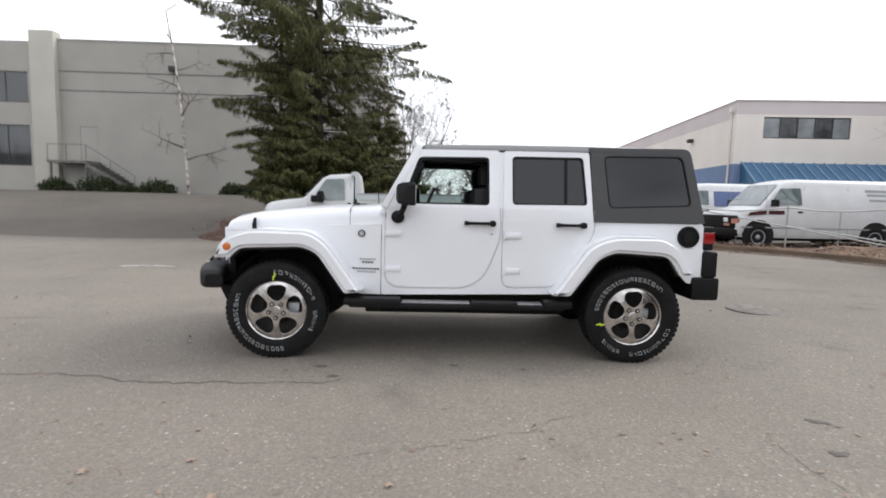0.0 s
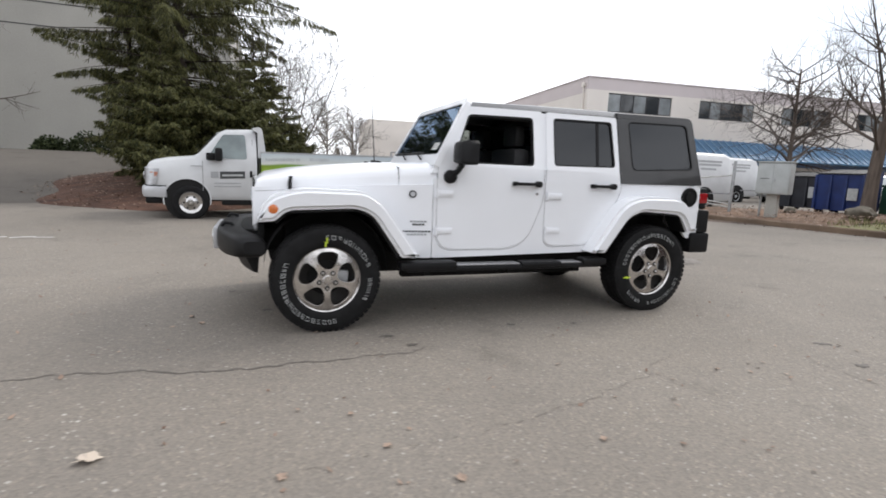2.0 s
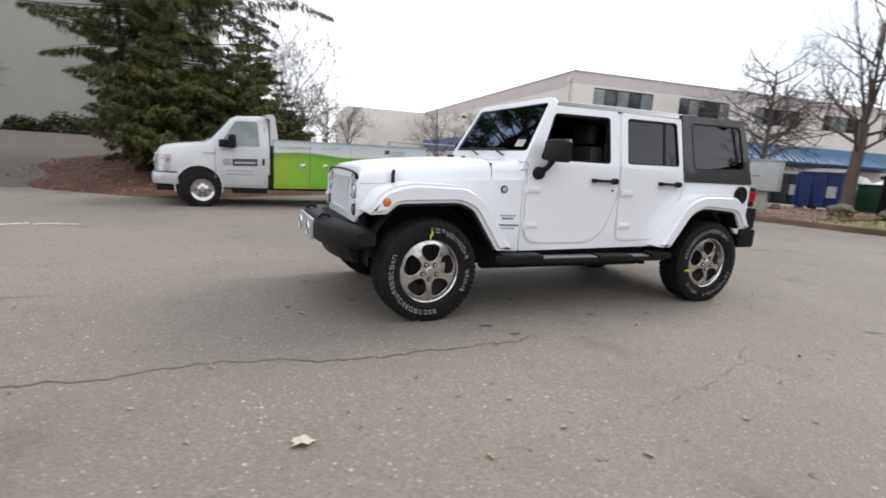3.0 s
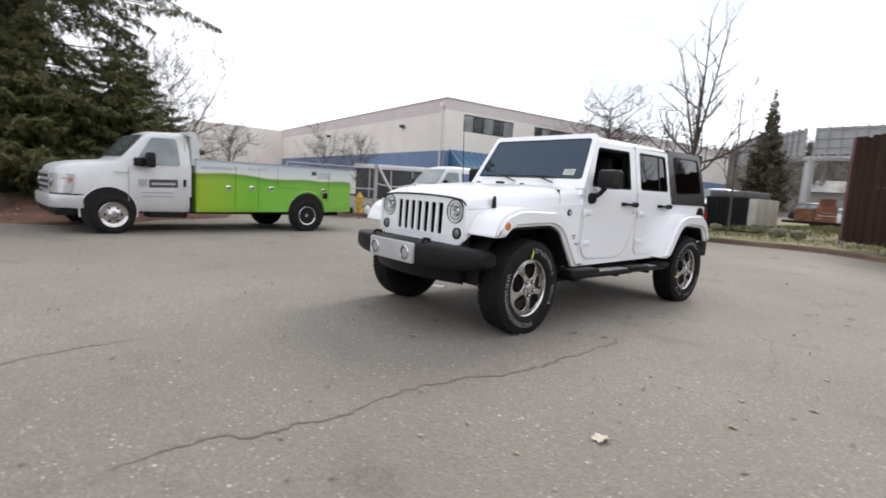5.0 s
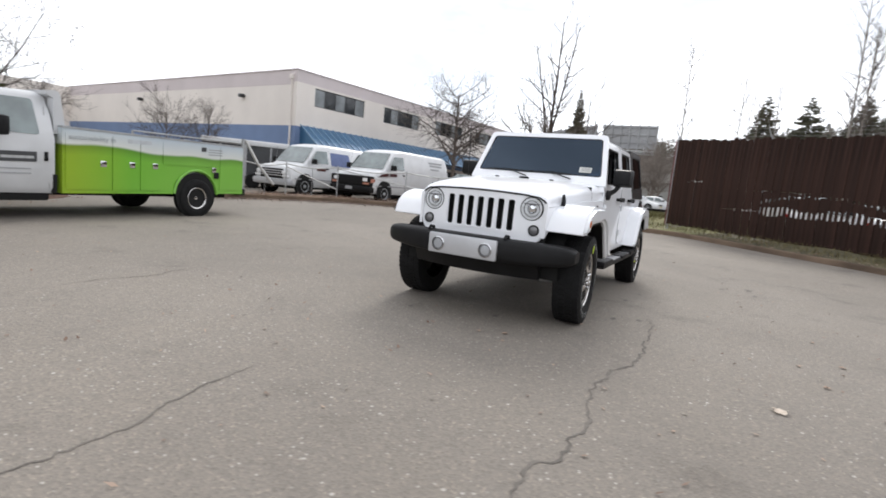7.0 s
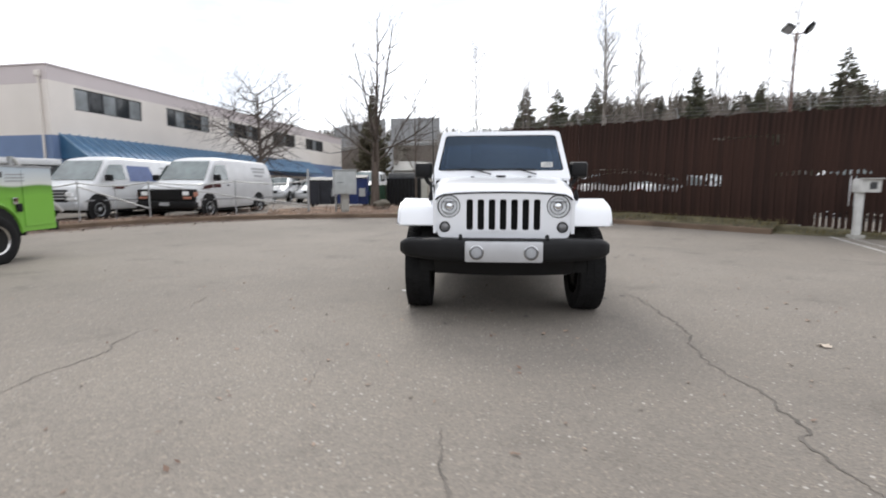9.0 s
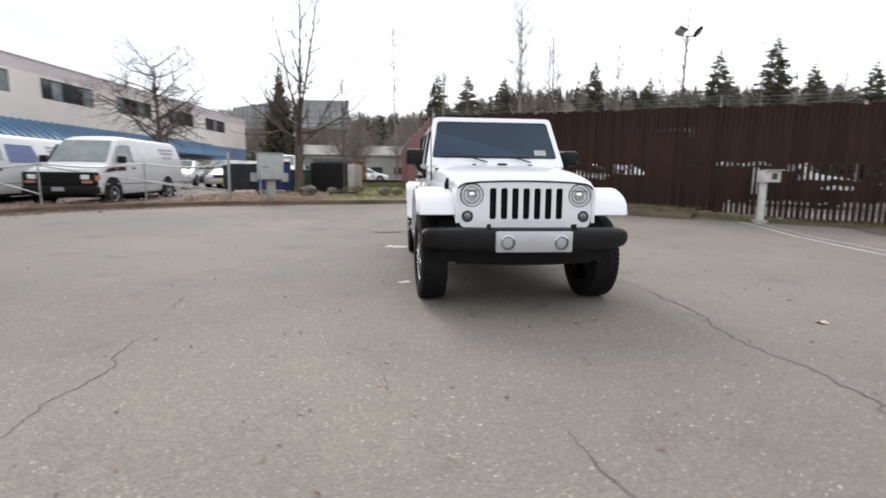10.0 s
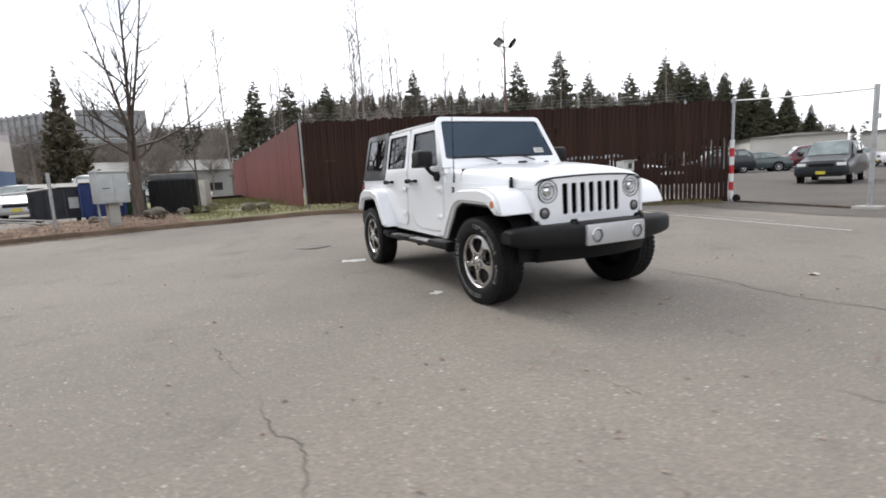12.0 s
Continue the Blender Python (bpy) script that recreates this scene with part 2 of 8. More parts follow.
GRASS_SOIL = pbr("winter_grass", (0.2, 0.195, 0.085), 0.95, 0, 0.4, 1.6, 0.7, 45, fine=0.4)
VERGE_END = pbr("thin_grass_and_dirt", (0.1, 0.088, 0.05), 0.95, 0, 0.5, 2.5, 0.6, 35, fine=0.5)
BARK = streaky("grey_brown_bark", (0.1, 0.078, 0.064), 0.4, 14, 2.0, 0.9)
BIRCH = pbr("birch_bark", (0.46, 0.42, 0.39), 0.8, 0, 0.85, 3.2, 0.2, 30)
NEEDLE = leafy("spruce_needles", (0.018, 0.026, 0.011), (0.155, 0.15, 0.056))
SPRUCEBARK = streaky("dark_spruce_bark", (0.045, 0.034, 0.027), 0.4, 12, 2.0, 0.9)
# far needles and twigs are paler: haze is put into these four colours
NEEDLE_HILL_HAZE = leafy("hazed_hillside_needles", (0.075, 0.076, 0.055), (0.15, 0.14, 0.1))
HILL_TWIGS_HAZE = leafy("hazed_hillside_twigs", (0.15, 0.13, 0.112), (0.27, 0.235, 0.2))
FAR_TWIGS_HAZE = leafy("hazed_distant_twigs", (0.13, 0.112, 0.098), (0.25, 0.215, 0.185))
NEEDLE_FAR_HAZE = leafy("hazed_far_needles", (0.058, 0.063, 0.042), (0.142, 0.136, 0.088))
SHRUB = leafy("shrub_leaves", (0.015, 0.024, 0.01), (0.06, 0.075, 0.03))
TWIGS = leafy("bare_twigs", (0.045, 0.036, 0.03), (0.12, 0.095, 0.08))
ALDER = leafy("pale_alder_bark", (0.16, 0.14, 0.12), (0.32, 0.29, 0.26))
BROWNLEAF = leafy("fallen_leaf", (0.13, 0.075, 0.055), (0.36, 0.27, 0.21))
PALELEAF = leafy("bleached_leaf", (0.42, 0.35, 0.28), (0.56, 0.48, 0.4))
# hill tone is lightened and greyed to paint distance haze
HILL_HAZE = pbr("hazed_hillside", (0.16, 0.142, 0.12), 0.95, 0, 0.4, 0.06, 0.0)
PAINTW = pbr("worn_white_marking", (0.52, 0.51, 0.49), 0.8, 0, 0.3, 8, 0.2, 60)
CRACK = pbr("tar_dark_crack", (0.13, 0.116, 0.102), 0.9, 0, 0.3, 6)


# ---- mesh helpers ----
def finish(name, me, mat, parent=None, label="", smooth=True):
    if mat is not None and not me.materials:
        me.materials.append(mat)
    if smooth and len(me.polygons):
        me.shade_smooth()
        me.set_sharp_from_angle(angle=radians(38))
    ob = new(name, me)
    if parent is not None:
        ob.parent = parent
    if label:
        ob["label"] = label
    return ob


def part(name, bm, mat, parent=None, label="", smooth=True):
    """Links a bmesh as one mesh object under a thing or under a part."""
    bmesh.ops.recalc_face_normals(bm, faces=bm.faces)
    me = bpy.data.meshes.new(name)
    bm.to_mesh(me)
    bm.free()
    return finish(name, me, mat, parent, label, smooth)


def raw(name, verts, faces, mat, parent=None, label="", smooth=False):
    me = bpy.data.meshes.new(name)
    me.from_pydata(verts, [], faces)
    me.update()
    return finish(name, me, mat, parent, label, smooth)


def thing(name, m, label, category, group="", kind=""):
    ob = new(name)
    ob.empty_display_size = 0.2
    ob.matrix_basis = m
    return tagged(ob, label, category, group, kind)


def box(x0, x1, y0, y1, z0, z1, bev=0.0, bm=None):
    own = bmesh.new()
    bmesh.ops.create_cube(own, size=1.0, matrix=Matrix.LocRotScale(((x0 + x1) / 2, (y0 + y1) / 2, (z0 + z1) / 2), None, (abs(x1 - x0), abs(y1 - y0), abs(z1 - z0))))
    if bev:
        bmesh.ops.bevel(own, geom=list(own.edges), offset=bev, segments=2, affect="EDGES", profile=0.6)
    return join(bm, own)


def join(bm, own):
    if bm is None:
        return own
    me = bpy.data.meshes.new("tmp")
    own.to_mesh(me)
    own.free()
    bm.from_mesh(me)
    bpy.data.meshes.remove(me)
    return bm


def loft(rings, close=True, caps=True, bm=None):
    """Skin over rings of points with the same count."""
    bm = bm or bmesh.new()
    vs = [[bm.verts.new(p) for p in r] for r in rings]
    k = len(rings[0])
    for a, b in zip(vs, vs[1:]):
        for i in range(k if close else k - 1):
            j = (i + 1) % k
            bm.faces.new((a[i], a[j], b[j], b[i]))
    if caps:
        bm.faces.new(vs[0])
        bm.faces.new(list(reversed(vs[-1])))
    return bm


def tube(path, r, n=8, bm=None, caps=True):
    pts = [Vector(p) for p in path]
    rad = r if isinstance(r, (list, tuple)) else [r] * len(pts)
    rings = []
    side = None
    for i, p in enumerate(pts):
        d = (pts[min(i + 1, len(pts) - 1)] - pts[max(i - 1, 0)]).normalized()
        if side is None:
            side = d.orthogonal().normalized()
        side = (side - d * side.dot(d)).normalized()
        up = d.cross(side)
        rings.append([p + (side * math.cos(2 * math.pi * k / n) + up * math.sin(2 * math.pi * k / n)) * rad[i] for k in range(n)])
    return loft(rings, True, caps, bm)


def lathe(profile, n=32, m=Matrix(), bm=None, cap=False):
    """Profile of (radius, height) turned round the local z axis, set by m."""
    rings = [[m @ Vector((r * math.cos(2 * math.pi * k / n), r * math.sin(2 * math.pi * k / n), h)) for k in range(n)] for r, h in profile]
    return loft(rings, True, cap, bm)


def rounded(pts, r, n=5):
    """A polygon with its corners rounded; r may be a list, one a corner."""
    out = []
    k = len(pts)
    rs = r if isinstance(r, (list, tuple)) else [r] * k
    for i in range(k):
        a, b, c = Vector(pts[i - 1]), Vector(pts[i]), Vector(pts[(i + 1) % k])
        u, v = (a - b), (c - b)
        d = min(rs[i], u.length * 0.48, v.length * 0.48)
        if d < 1e-4:
            out.append(tuple(b))
            continue
        p, q = b + u.normalized() * d, b + v.normalized() * d
        for s in range(n + 1):
            t = s / n
            out.append(tuple((1 - t) ** 2 * p + 2 * t * (1 - t) * b + t * t * q))
    return out


def sheet(outer, holes, place, push, bm=None):
    """A flat outline with holes, set in space by place(u, v), with thickness along push."""
    own = bmesh.new()
    edges = []
    for loop in [outer, *holes]:
        vs = [own.verts.new((p[0], p[1], 0)) for p in loop]
        edges += [own.edges.new((vs[i - 1], vs[i])) for i in range(len(vs))]
    bmesh.ops.triangle_fill(own, use_beauty=True, use_dissolve=False, edges=edges)
    for v in own.verts:
        v.co = place(v.co.x, v.co.y)
    if push is not None:
        ext = bmesh.ops.extrude_face_region(own, geom=list(own.faces))
        for g in ext["geom"]:
            if isinstance(g, bmesh.types.BMVert):
                g.co += Vector(push)
    return join(bm, own)


def ring2d(cx, cy, r, n=24, ry=None):
    return [(cx + r * math.cos(2 * math.pi * k / n), cy + (ry or r) * math.sin(2 * math.pi * k / n)) for k in range(n)]


AX_Y = Matrix.Rotation(radians(90), 4, "X")   # local z to -y
AX_X = Matrix.Rotation(radians(-90), 4, "Y")  # local z to -x


# ---- ground ----
def smooth01(t):
    t = min(1.0, max(0.0, t))
    return t * t * (3 - 2 * t)


def gz(x, y):
    """Height of the paving: rises gently to the far edge and up the drive to the warehouse."""
    rise = 0.03 * min(12.0, max(0.0, x - 3.0))
    drive = 1.45 * smooth01((y - 9.5) / 15.0) * smooth01((2.0 - x) / 7.0)
    return rise + drive


def build_ground():
    fine = np.arange(-14, 16.01, 0.5)
    xs = np.concatenate([[-1500, -500, -200, -110, -70, -50, -40, -32, -26, -22, -18, -16], fine, [18, 20, 24, 28, 34, 42, 55, 80, 120, 250, 600, 1500]])
    ys = np.concatenate([[-1500, -500, -200, -110, -70, -50, -40, -32, -26, -20, -16], fine[:-2], np.arange(15.5, 28, 1.0), [32, 40, 50, 70, 110, 200, 500, 1500]])
    verts = [(x, y, gz(x, y)) for y in ys for x in xs]
    k = len(xs)
    faces = [(j * k + i, j * k + i + 1, (j + 1) * k + i + 1, (j + 1) * k + i) for j in range(len(ys) - 1) for i in range(k - 1)]
    ob = raw("ground", verts, faces, ASPHALT, smooth=True)
    tagged(ob, "worn grey asphalt car park with cracks and grit", "ground", kind="structure")


build_ground()


def build_driveway():
    """Newer, darker paving that climbs to the warehouse."""
    xs, ys = np.linspace(-40, -4.6, 60), np.linspace(10.6, 23.8, 24)
    verts = []
    for j, y in enumerate(ys):
        for x in xs:
            yy = y + (0.5 * noise.noise((x * 0.25, 3, 0)) + 0.12 * noise.noise((x * 1.5, 3, 0)) - 0.07 * (x + 5) * (1 if x < -8 else 0.4) * -0.6 if j == 0 else 0)
            verts.append((x, yy, gz(x, yy) + 0.006))
    k = len(xs)
    faces = [(j * k + i, j * k + i + 1, (j + 1) * k + i + 1, (j + 1) * k + i) for j in range(len(ys) - 1) for i in range(k - 1)]
    tagged(raw("driveway", verts, faces, ASPHALT_DARK, smooth=True), "darker newer asphalt drive rising to the warehouse", "driveway", kind="structure")


build_driveway()


# ---- kerb, verge, mulch ----
FA, FD, FN = Vector((12.05, -0.29)), Vector((-0.6033, -0.7975)), Vector((-0.7975, 0.6033))


def fence_point(s, off=0.0):
    return FA + FD * s + FN * off


def fence_base(s):
    return np.interp(s, [0, 3, 6, 8.2, 9.8, 11.3, 13.4], [0.48, 0.4, 0.34, 0.27, 0.18, 0.05, 0.0])


def fence_top(s):
    return np.interp(s, [0, 4, 8, 13.4], [3.25, 3.14, 3.06, 2.91])


EDGE = [(2.6, 13.2), (4.1, 12.3), (5.2, 11.6), (6.5, 10.9), (7.7, 9.9), (8.8, 8.0), (9.5, 6.0), (9.8, 4.0), (10.0, 2.0), (10.5, 0.4)]
EDGE += [tuple(fence_point(s, 1.0 + 0.02 * s)) for s in (1.2, 3, 5, 7, 8.6)]


def resample(pts, step):
    out = [Vector(pts[0])]
    for a, b in zip(pts, pts[1:]):
        a, b = Vector(a), Vector(b)
        n = max(1, round((b - a).length / step))
        out += [a.lerp(b, (i + 1) / n) for i in range(n)]
    return out


def soften(pts, times=4):
    for _ in range(times):
        pts = [pts[0]] + [(pts[i - 1] + pts[i] * 2 + pts[i + 1]) / 4 for i in range(1, len(pts) - 1)] + [pts[-1]]
    return pts


def build_kerb_and_verge():
    line = soften(resample(EDGE, 0.25), 12)
    outs = []
    for i, p in enumerate(line):
        d = (line[min(i + 1, len(line) - 1)] - line[max(i - 1, 0)]).normalized()
        outs.append(Vector((-d.y, d.x)) if Vector((-d.y, d.x)).dot(p) > 0 else Vector((d.y, -d.x)))
    rings = []
    for p, o in zip(line, outs):
        z = gz(p.x, p.y)
        wob = 0.012 * noise.noise((p.x * 1.3, p.y * 1.3, 0))
        q = p + o * 0.15
        rings.append([(p.x, p.y, z - 0.05), (p.x + o.x * 0.01, p.y + o.y * 0.01, z + 0.11 + wob), (p.x + o.x * 0.03, p.y + o.y * 0.03, z + 0.13 + wob), (q.x, q.y, z + 0.13 + wob), (q.x, q.y, z - 0.05)])
    ob = part("kerb", loft(rings), KERB)
    tagged(ob, "low stained concrete kerb edging the car park", "kerb", kind="structure")

    def strip(name, i0, i1, widths, rise, mat, label):
        verts, faces = [], []
        k = 9
        for i in range(i0, i1):
            p, o = line[i], outs[i]
            w = np.interp(i, [i0, i1], widths) if len(widths) == 2 else np.interp(i, np.linspace(i0, i1, len(widths)), widths)
            for j in range(k):
                t = (j / (k - 1)) ** 1.5
                q = p + o * (0.14 + t * w)
                z = gz(p.x, p.y) + 0.12 + rise * smooth01(t * 1.2) + 0.05 * noise.noise((q.x * 0.8, q.y * 0.8, 3)) * min(1, t * 6)
                verts.append((q.x, q.y, z))
        for i in range(i1 - i0 - 1):
            for j in range(k - 1):
                a = i * k + j
                faces.append((a, a + 1, a + k + 1, a + k))
        return tagged(raw(name, verts, faces, mat, smooth=True), label, "verge", kind="structure")

    n = len(line)
    cut = min(range(n), key=lambda i: (line[i] - Vector((9.85, 3.3))).length)
    van = min(range(n), key=lambda i: (line[i] - Vector((9.2, 7.2))).length)
    verts, faces = [], []
    last = cut - 2
    for i in range(2, last):
        p, o = line[i], outs[i]
        w = (0.5 + 0.3 * noise.noise((p.x * 0.7, p.y * 0.7, 2)) + 0.22 * noise.noise((p.x * 3.1, p.y * 3.1, 4))) * min(1.0, (i - 2) / 8, (last - i) / 10)
        for t in (0.02, -0.4, -1.0):
            q = p + o * (t if t > 0 else t * w)
            verts.append((q.x, q.y, gz(q.x, q.y) + (0.02 if t > 0 else 0.009 if t > -0.9 else 0.0035)))
    for i in range(last - 3):
        for j in range(2):
            a = i * 3 + j
            faces.append((a, a + 1, a + 4, a + 3))
    tagged(raw("gutter_dirt", verts, faces, GUTTER, smooth=True), "dark wet dirt and crushed leaves along the kerb", "dirt", kind="structure")
    strip("verge_dirt_strip", 0, van + 1, (0.9, 1.0), 0.02, DIRT, "narrow strip of dirt and leaf litter")
    strip("verge_dirt", van, cut + 1, (1.4, 9.0), 0.12, DIRT, "bare dirt verge with fallen leaves")
    verts, faces = [], []
    for i in range(26):
        s = 8.2 + i * 0.19
        g = fence_point(s)
        for j in range(5):
            w = (-0.5, 0.0, 0.35, 0.7, 0.95)[j] * (1.0 - 0.014 * i) + (0.06 * noise.noise((s * 2, j, 1)) if j > 2 else 0)
            q = fence_point(s, w)
            verts.append((q.x, q.y, gz(q.x, q.y) + (max(0.02, float(fence_base(s)) - gz(g.x, g.y)) + 0.02 if j < 2 else (0.05, 0.02, 0.004)[j - 2] + (float(fence_base(s)) - gz(g.x, g.y)) * (0.6, 0.2, 0.0)[j - 2])))
    for i in range(25):
        for j in range(4):
            a = i * 5 + j
            faces.append((a, a + 1, a + 6, a + 5))
    tagged(raw("verge_end", verts, faces, VERGE_END, smooth=True), "dirt and thin grass under the end of the fence", "verge", kind="structure")
    mid = cut + round((n - cut) * 0.4)
    strip("verge_grass", cut, mid + 1, (30.0, 28.0, 3.0), 0.14, GRASS_SOIL, "short yellow-green winter lawn beside the red fence")
    strip("verge_grass", mid, n, (3.0, 1.05, 1.0, 1.0), 0.14, VERGE_END, "thin brown grass along the slatted fence")
    return line, outs, cut


KERB_LINE, KERB_OUT, KERB_CUT = build_kerb_and_verge()


def build_mulch():
    verts, faces = [], []
    ring, rad = 56, 9
    cx, cy = -3.8, 13.8
    for j in range(rad + 1):
        t = j / rad
        for i in range(ring):
            a = 2 * math.pi * i / ring
            rr = 1 + 0.08 * math.sin(3 * a + 1) + 0.05 * math.sin(7 * a)
            x = cx + 4.6 * rr * t * math.cos(a)
            y = cy + 4.6 * rr * t * math.sin(a)
            z = gz(x, y) - 0.02 + 0.42 * (1 - t ** 2.2) + 0.04 * noise.noise((x * 1.5, y * 1.5, 0)) * (1 - t)
            verts.append((x, y, z))
    for j in range(rad):
        for i in range(ring):
            a, b = j * ring + i, j * ring + (i + 1) % ring
            faces.append((a, b, b + ring, a + ring))
    tagged(raw("mulch_bed", verts, faces, MULCH, smooth=True), "raised bed of red-brown bark mulch", "planting bed", kind="structure")


build_mulch()


def build_yard():
    """Older, darker paving behind the gate, dimmed further for lens falloff, with a black joint where the two meet."""
    def lay(name, near, far, mat, lift, label):
        xs = [-60, -20, -6, 0.2, 3.0, 4.1, 9.0, 15.0, 60.0]
        verts = [(x, near(x) if r == 0 else far(x), gz(x, 0) + lift) for r in (0, 1) for x in xs]
        k = len(xs)
        tagged(raw(name, verts, [(i + k, i + k + 1, i + 1, i) for i in range(k - 1)], mat), label, "paving", kind="structure")
    edge = lambda x: -9.75 - 0.27 * max(0.0, x - 0.2) if x < 4.15 else -10.8 if x < 9 else -16.0
    lay("yard_paving", edge, lambda x: -75.0, ASPHALT_YARD, 0.005, "older darker asphalt of the yard beyond the gate, dimmed for lens falloff")
    lay("joint_strip", lambda x: edge(x) + 1.6, edge, ASPHALT_YARD, 0.006, "dark damp asphalt strip along the gate line")


build_yard()


# ---- slatted fences ----
def build_brown_fence():
    fence = thing("fence", Matrix.Translation((FA.x, FA.y, 0)), "tall chain-link fence filled with dark brown vertical slats, some broken", "fence")
    holes = [(2.0, 3.3, 1.16, 1.2), (2.4, 4.6, 1.72, 1.75), (6.4, 7.25, 1.22, 1.52), (7.0, 8.6, 2.44, 2.49), (8.3, 8.6, 2.2, 2.5),
             (8.4, 10.3, 1.48, 1.57), (9.85, 10.0, 0.75, 1.45), (10.6, 11.6, 1.36, 1.5), (10.9, 12.4, 1.15, 1.55), (12.4, 13.3, 1.0, 1.85), (9.3, 13.3, 0.16, 0.6), (5.2, 6.2, 1.17, 1.27), (0.5, 1.1, 1.9, 1.93), (11.3, 11.9, 0.9, 0.98)]
    rng = random.Random(11)
    step = 0.122
    count = int(13.2 / step)
    for i in range(count):
        s = 0.06 + i * step
        zb, zt = float(fence_base(s)) + 0.02 + rng.uniform(0, 0.03), float(fence_top(s)) + rng.uniform(-0.05, 0.03)
        cuts = [(a, b) for s0, s1, a, b in holes if s0 < s < s1]
        if 3.0 < s < 6.1:
            arc = 1.36 + 0.26 * math.sin(math.pi * (s - 3.0) / 3.1) ** 0.7
            cuts += [(1.1, 1.3 + 0.05 * math.sin(4 * s)), (arc, arc + 0.05)]
        cuts = sorted(cuts)
        spans, z = [], zb
        for a, b in cuts:
            a, b = a + rng.uniform(-0.03, 0.03), b + rng.uniform(-0.03, 0.03)
            if a > z:
                spans.append((z, a, 0.062))
            spans.append((max(a, z), b, rng.choice((0.034, 0.04, 0.046)) + (0.008 if b < 0.7 else 0.0)))
            z = max(z, b)
        spans.append((z, zt, 0.062))
        bm = bmesh.new()
        dy = 0.007 if i % 2 else -0.005
        for a, b, hw in spans:
            if b - a > 0.02:
                bm = box(-hw, hw, dy - 0.005, dy + 0.005, a, b, 0, bm)
        ob = part("slat", bm, SLAT, fence, smooth=False)
        ob.matrix_basis = Matrix.Translation((FD.x * s, FD.y * s, 0)) @ Matrix.Rotation(math.atan2(FD.y, FD.x) + rng.uniform(-0.05, 0.05), 4, "Z")
    turn = Matrix.Rotation(math.atan2(FD.y, FD.x), 4, "Z")
    for s in (0.0, 3.0, 6.0, 9.0, 12.0):
        b, t = float(fence_base(s)), float(fence_top(s))
        bm = tube([(0, 0.06, b - 0.2), (0, 0.06, t + 0.05)], 0.03, 10)
        if s < 12:
            bm = tube([(0, 0.06, t), (0, -0.12, t + 0.26)], 0.014, 6, bm)
        ob = part("post", bm, STEEL, fence)
        ob.matrix_basis = Matrix.Translation((FD.x * s, FD.y * s, 0)) @ turn
    for k, (dy, dz) in enumerate(((0.0, 0.08), (-0.06, 0.17), (-0.12, 0.25))):
        pts = []
        for i in range(60):
            s = i * 12.0 / 59
            sag = -0.05 * math.sin(math.pi * (s % 3.0) / 3.0) + 0.015 * noise.noise((s, k, 0))
            pts.append((FD.x * s + FN.x * dy * -1, FD.y * s + FN.y * dy * -1, float(fence_top(s)) + dz + sag))
        part("barbed_wire", tube(pts, 0.0022, 4), STEEL, fence)
    for zf in (0.1, 0.55, 0.97):
        pts = [(FD.x * s - FN.x * 0.05, FD.y * s - FN.y * 0.05, float(fence_base(s)) * (1 - zf) + float(fence_top(s)) * zf) for s in np.linspace(0, 13.2, 24)]
        part("rail", tube(pts, 0.018, 8), STEEL, fence)


build_brown_fence()


def build_red_fence():
    fence = thing("fence", Matrix.Translation((12.2, -0.2, 0)), "long red-brown slatted fence running away beside a strip of grass", "fence")
    rng = random.Random(5)
    d = Vector((1, 0.035))
    for i in range(150):
        s = 0.1 + 0.14 * i
        zb, zt = 0.42, 3.25 - 0.012 * s + rng.uniform(-0.03, 0.03)
        ob = part("slat", box(-0.068, 0.068, -0.006, 0.006, zb, zt), REDSLAT, fence, smooth=False)
        ob.matrix_basis = Matrix.Translation((d.x * s, d.y * s, 0)) @ Matrix.Rotation(math.atan2(d.y, d.x) + rng.uniform(-0.06, 0.06), 4, "Z")
    for s in range(0, 22, 3):
        ob = part("post", tube([(d.x * s, d.y * s - 0.08, 0), (d.x * s, d.y * s - 0.08, 3.35)], 0.035, 10), STEEL, fence)
    for k in range(2):
        part("wire", tube([(d.x * s, d.y * s + 0.05 + 0.07 * k, 3.34 + 0.08 * k) for s in range(0, 22, 3)], 0.0025, 4), STEEL, fence)


build_red_fence()


# ---- buildings ----
def wall_with_openings(name, parent, u0, u1, z0, z1, openings, mat, depth=0.3):
    """Wall in the local xz plane, its face at y = 0, with openings cut through."""
    outer = [(u0, z0), (u1, z0), (u1, z1), (u0, z1)]
    holes = [[(a, c), (b, c), (b, d), (a, d)] for a, b, c, d in openings]
    return part(name, sheet(outer, holes, lambda u, v: Vector((u, 0, v)), (0, depth, 0)), mat, parent, smooth=False)


def ribbon_window(parent, a, b, c, d, panes, light=()):
    w = part("window", box(a, b, 0.05, 0.09, c, c + 0.05), FRAMEDK, parent, "dark-framed ribbon window")
    part("frame", box(a, b, 0.05, 0.09, d - 0.05, d), FRAMEDK, w)
    # near-black backing: darkness of an unlit room put into its colour
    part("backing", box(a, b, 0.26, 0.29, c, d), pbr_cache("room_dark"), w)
    pw = (b - a) / panes
    for i in range(panes + 1):
        x = a + i * pw
        part("mullion", box(max(a, x - 0.03), min(b, x + 0.03), 0.05, 0.09, c + 0.05, d - 0.05), FRAMEDK, w)
    for i in range(panes):
        # panes listed in light have reflected sky put into a paler colour
        part("pane", box(a + i * pw + 0.03, a + (i + 1) * pw - 0.03, 0.068, 0.076, c + 0.05, d - 0.05), pbr_cache("blind") if i in light else DARKGLASS, w)
    return w


CACHE = {}


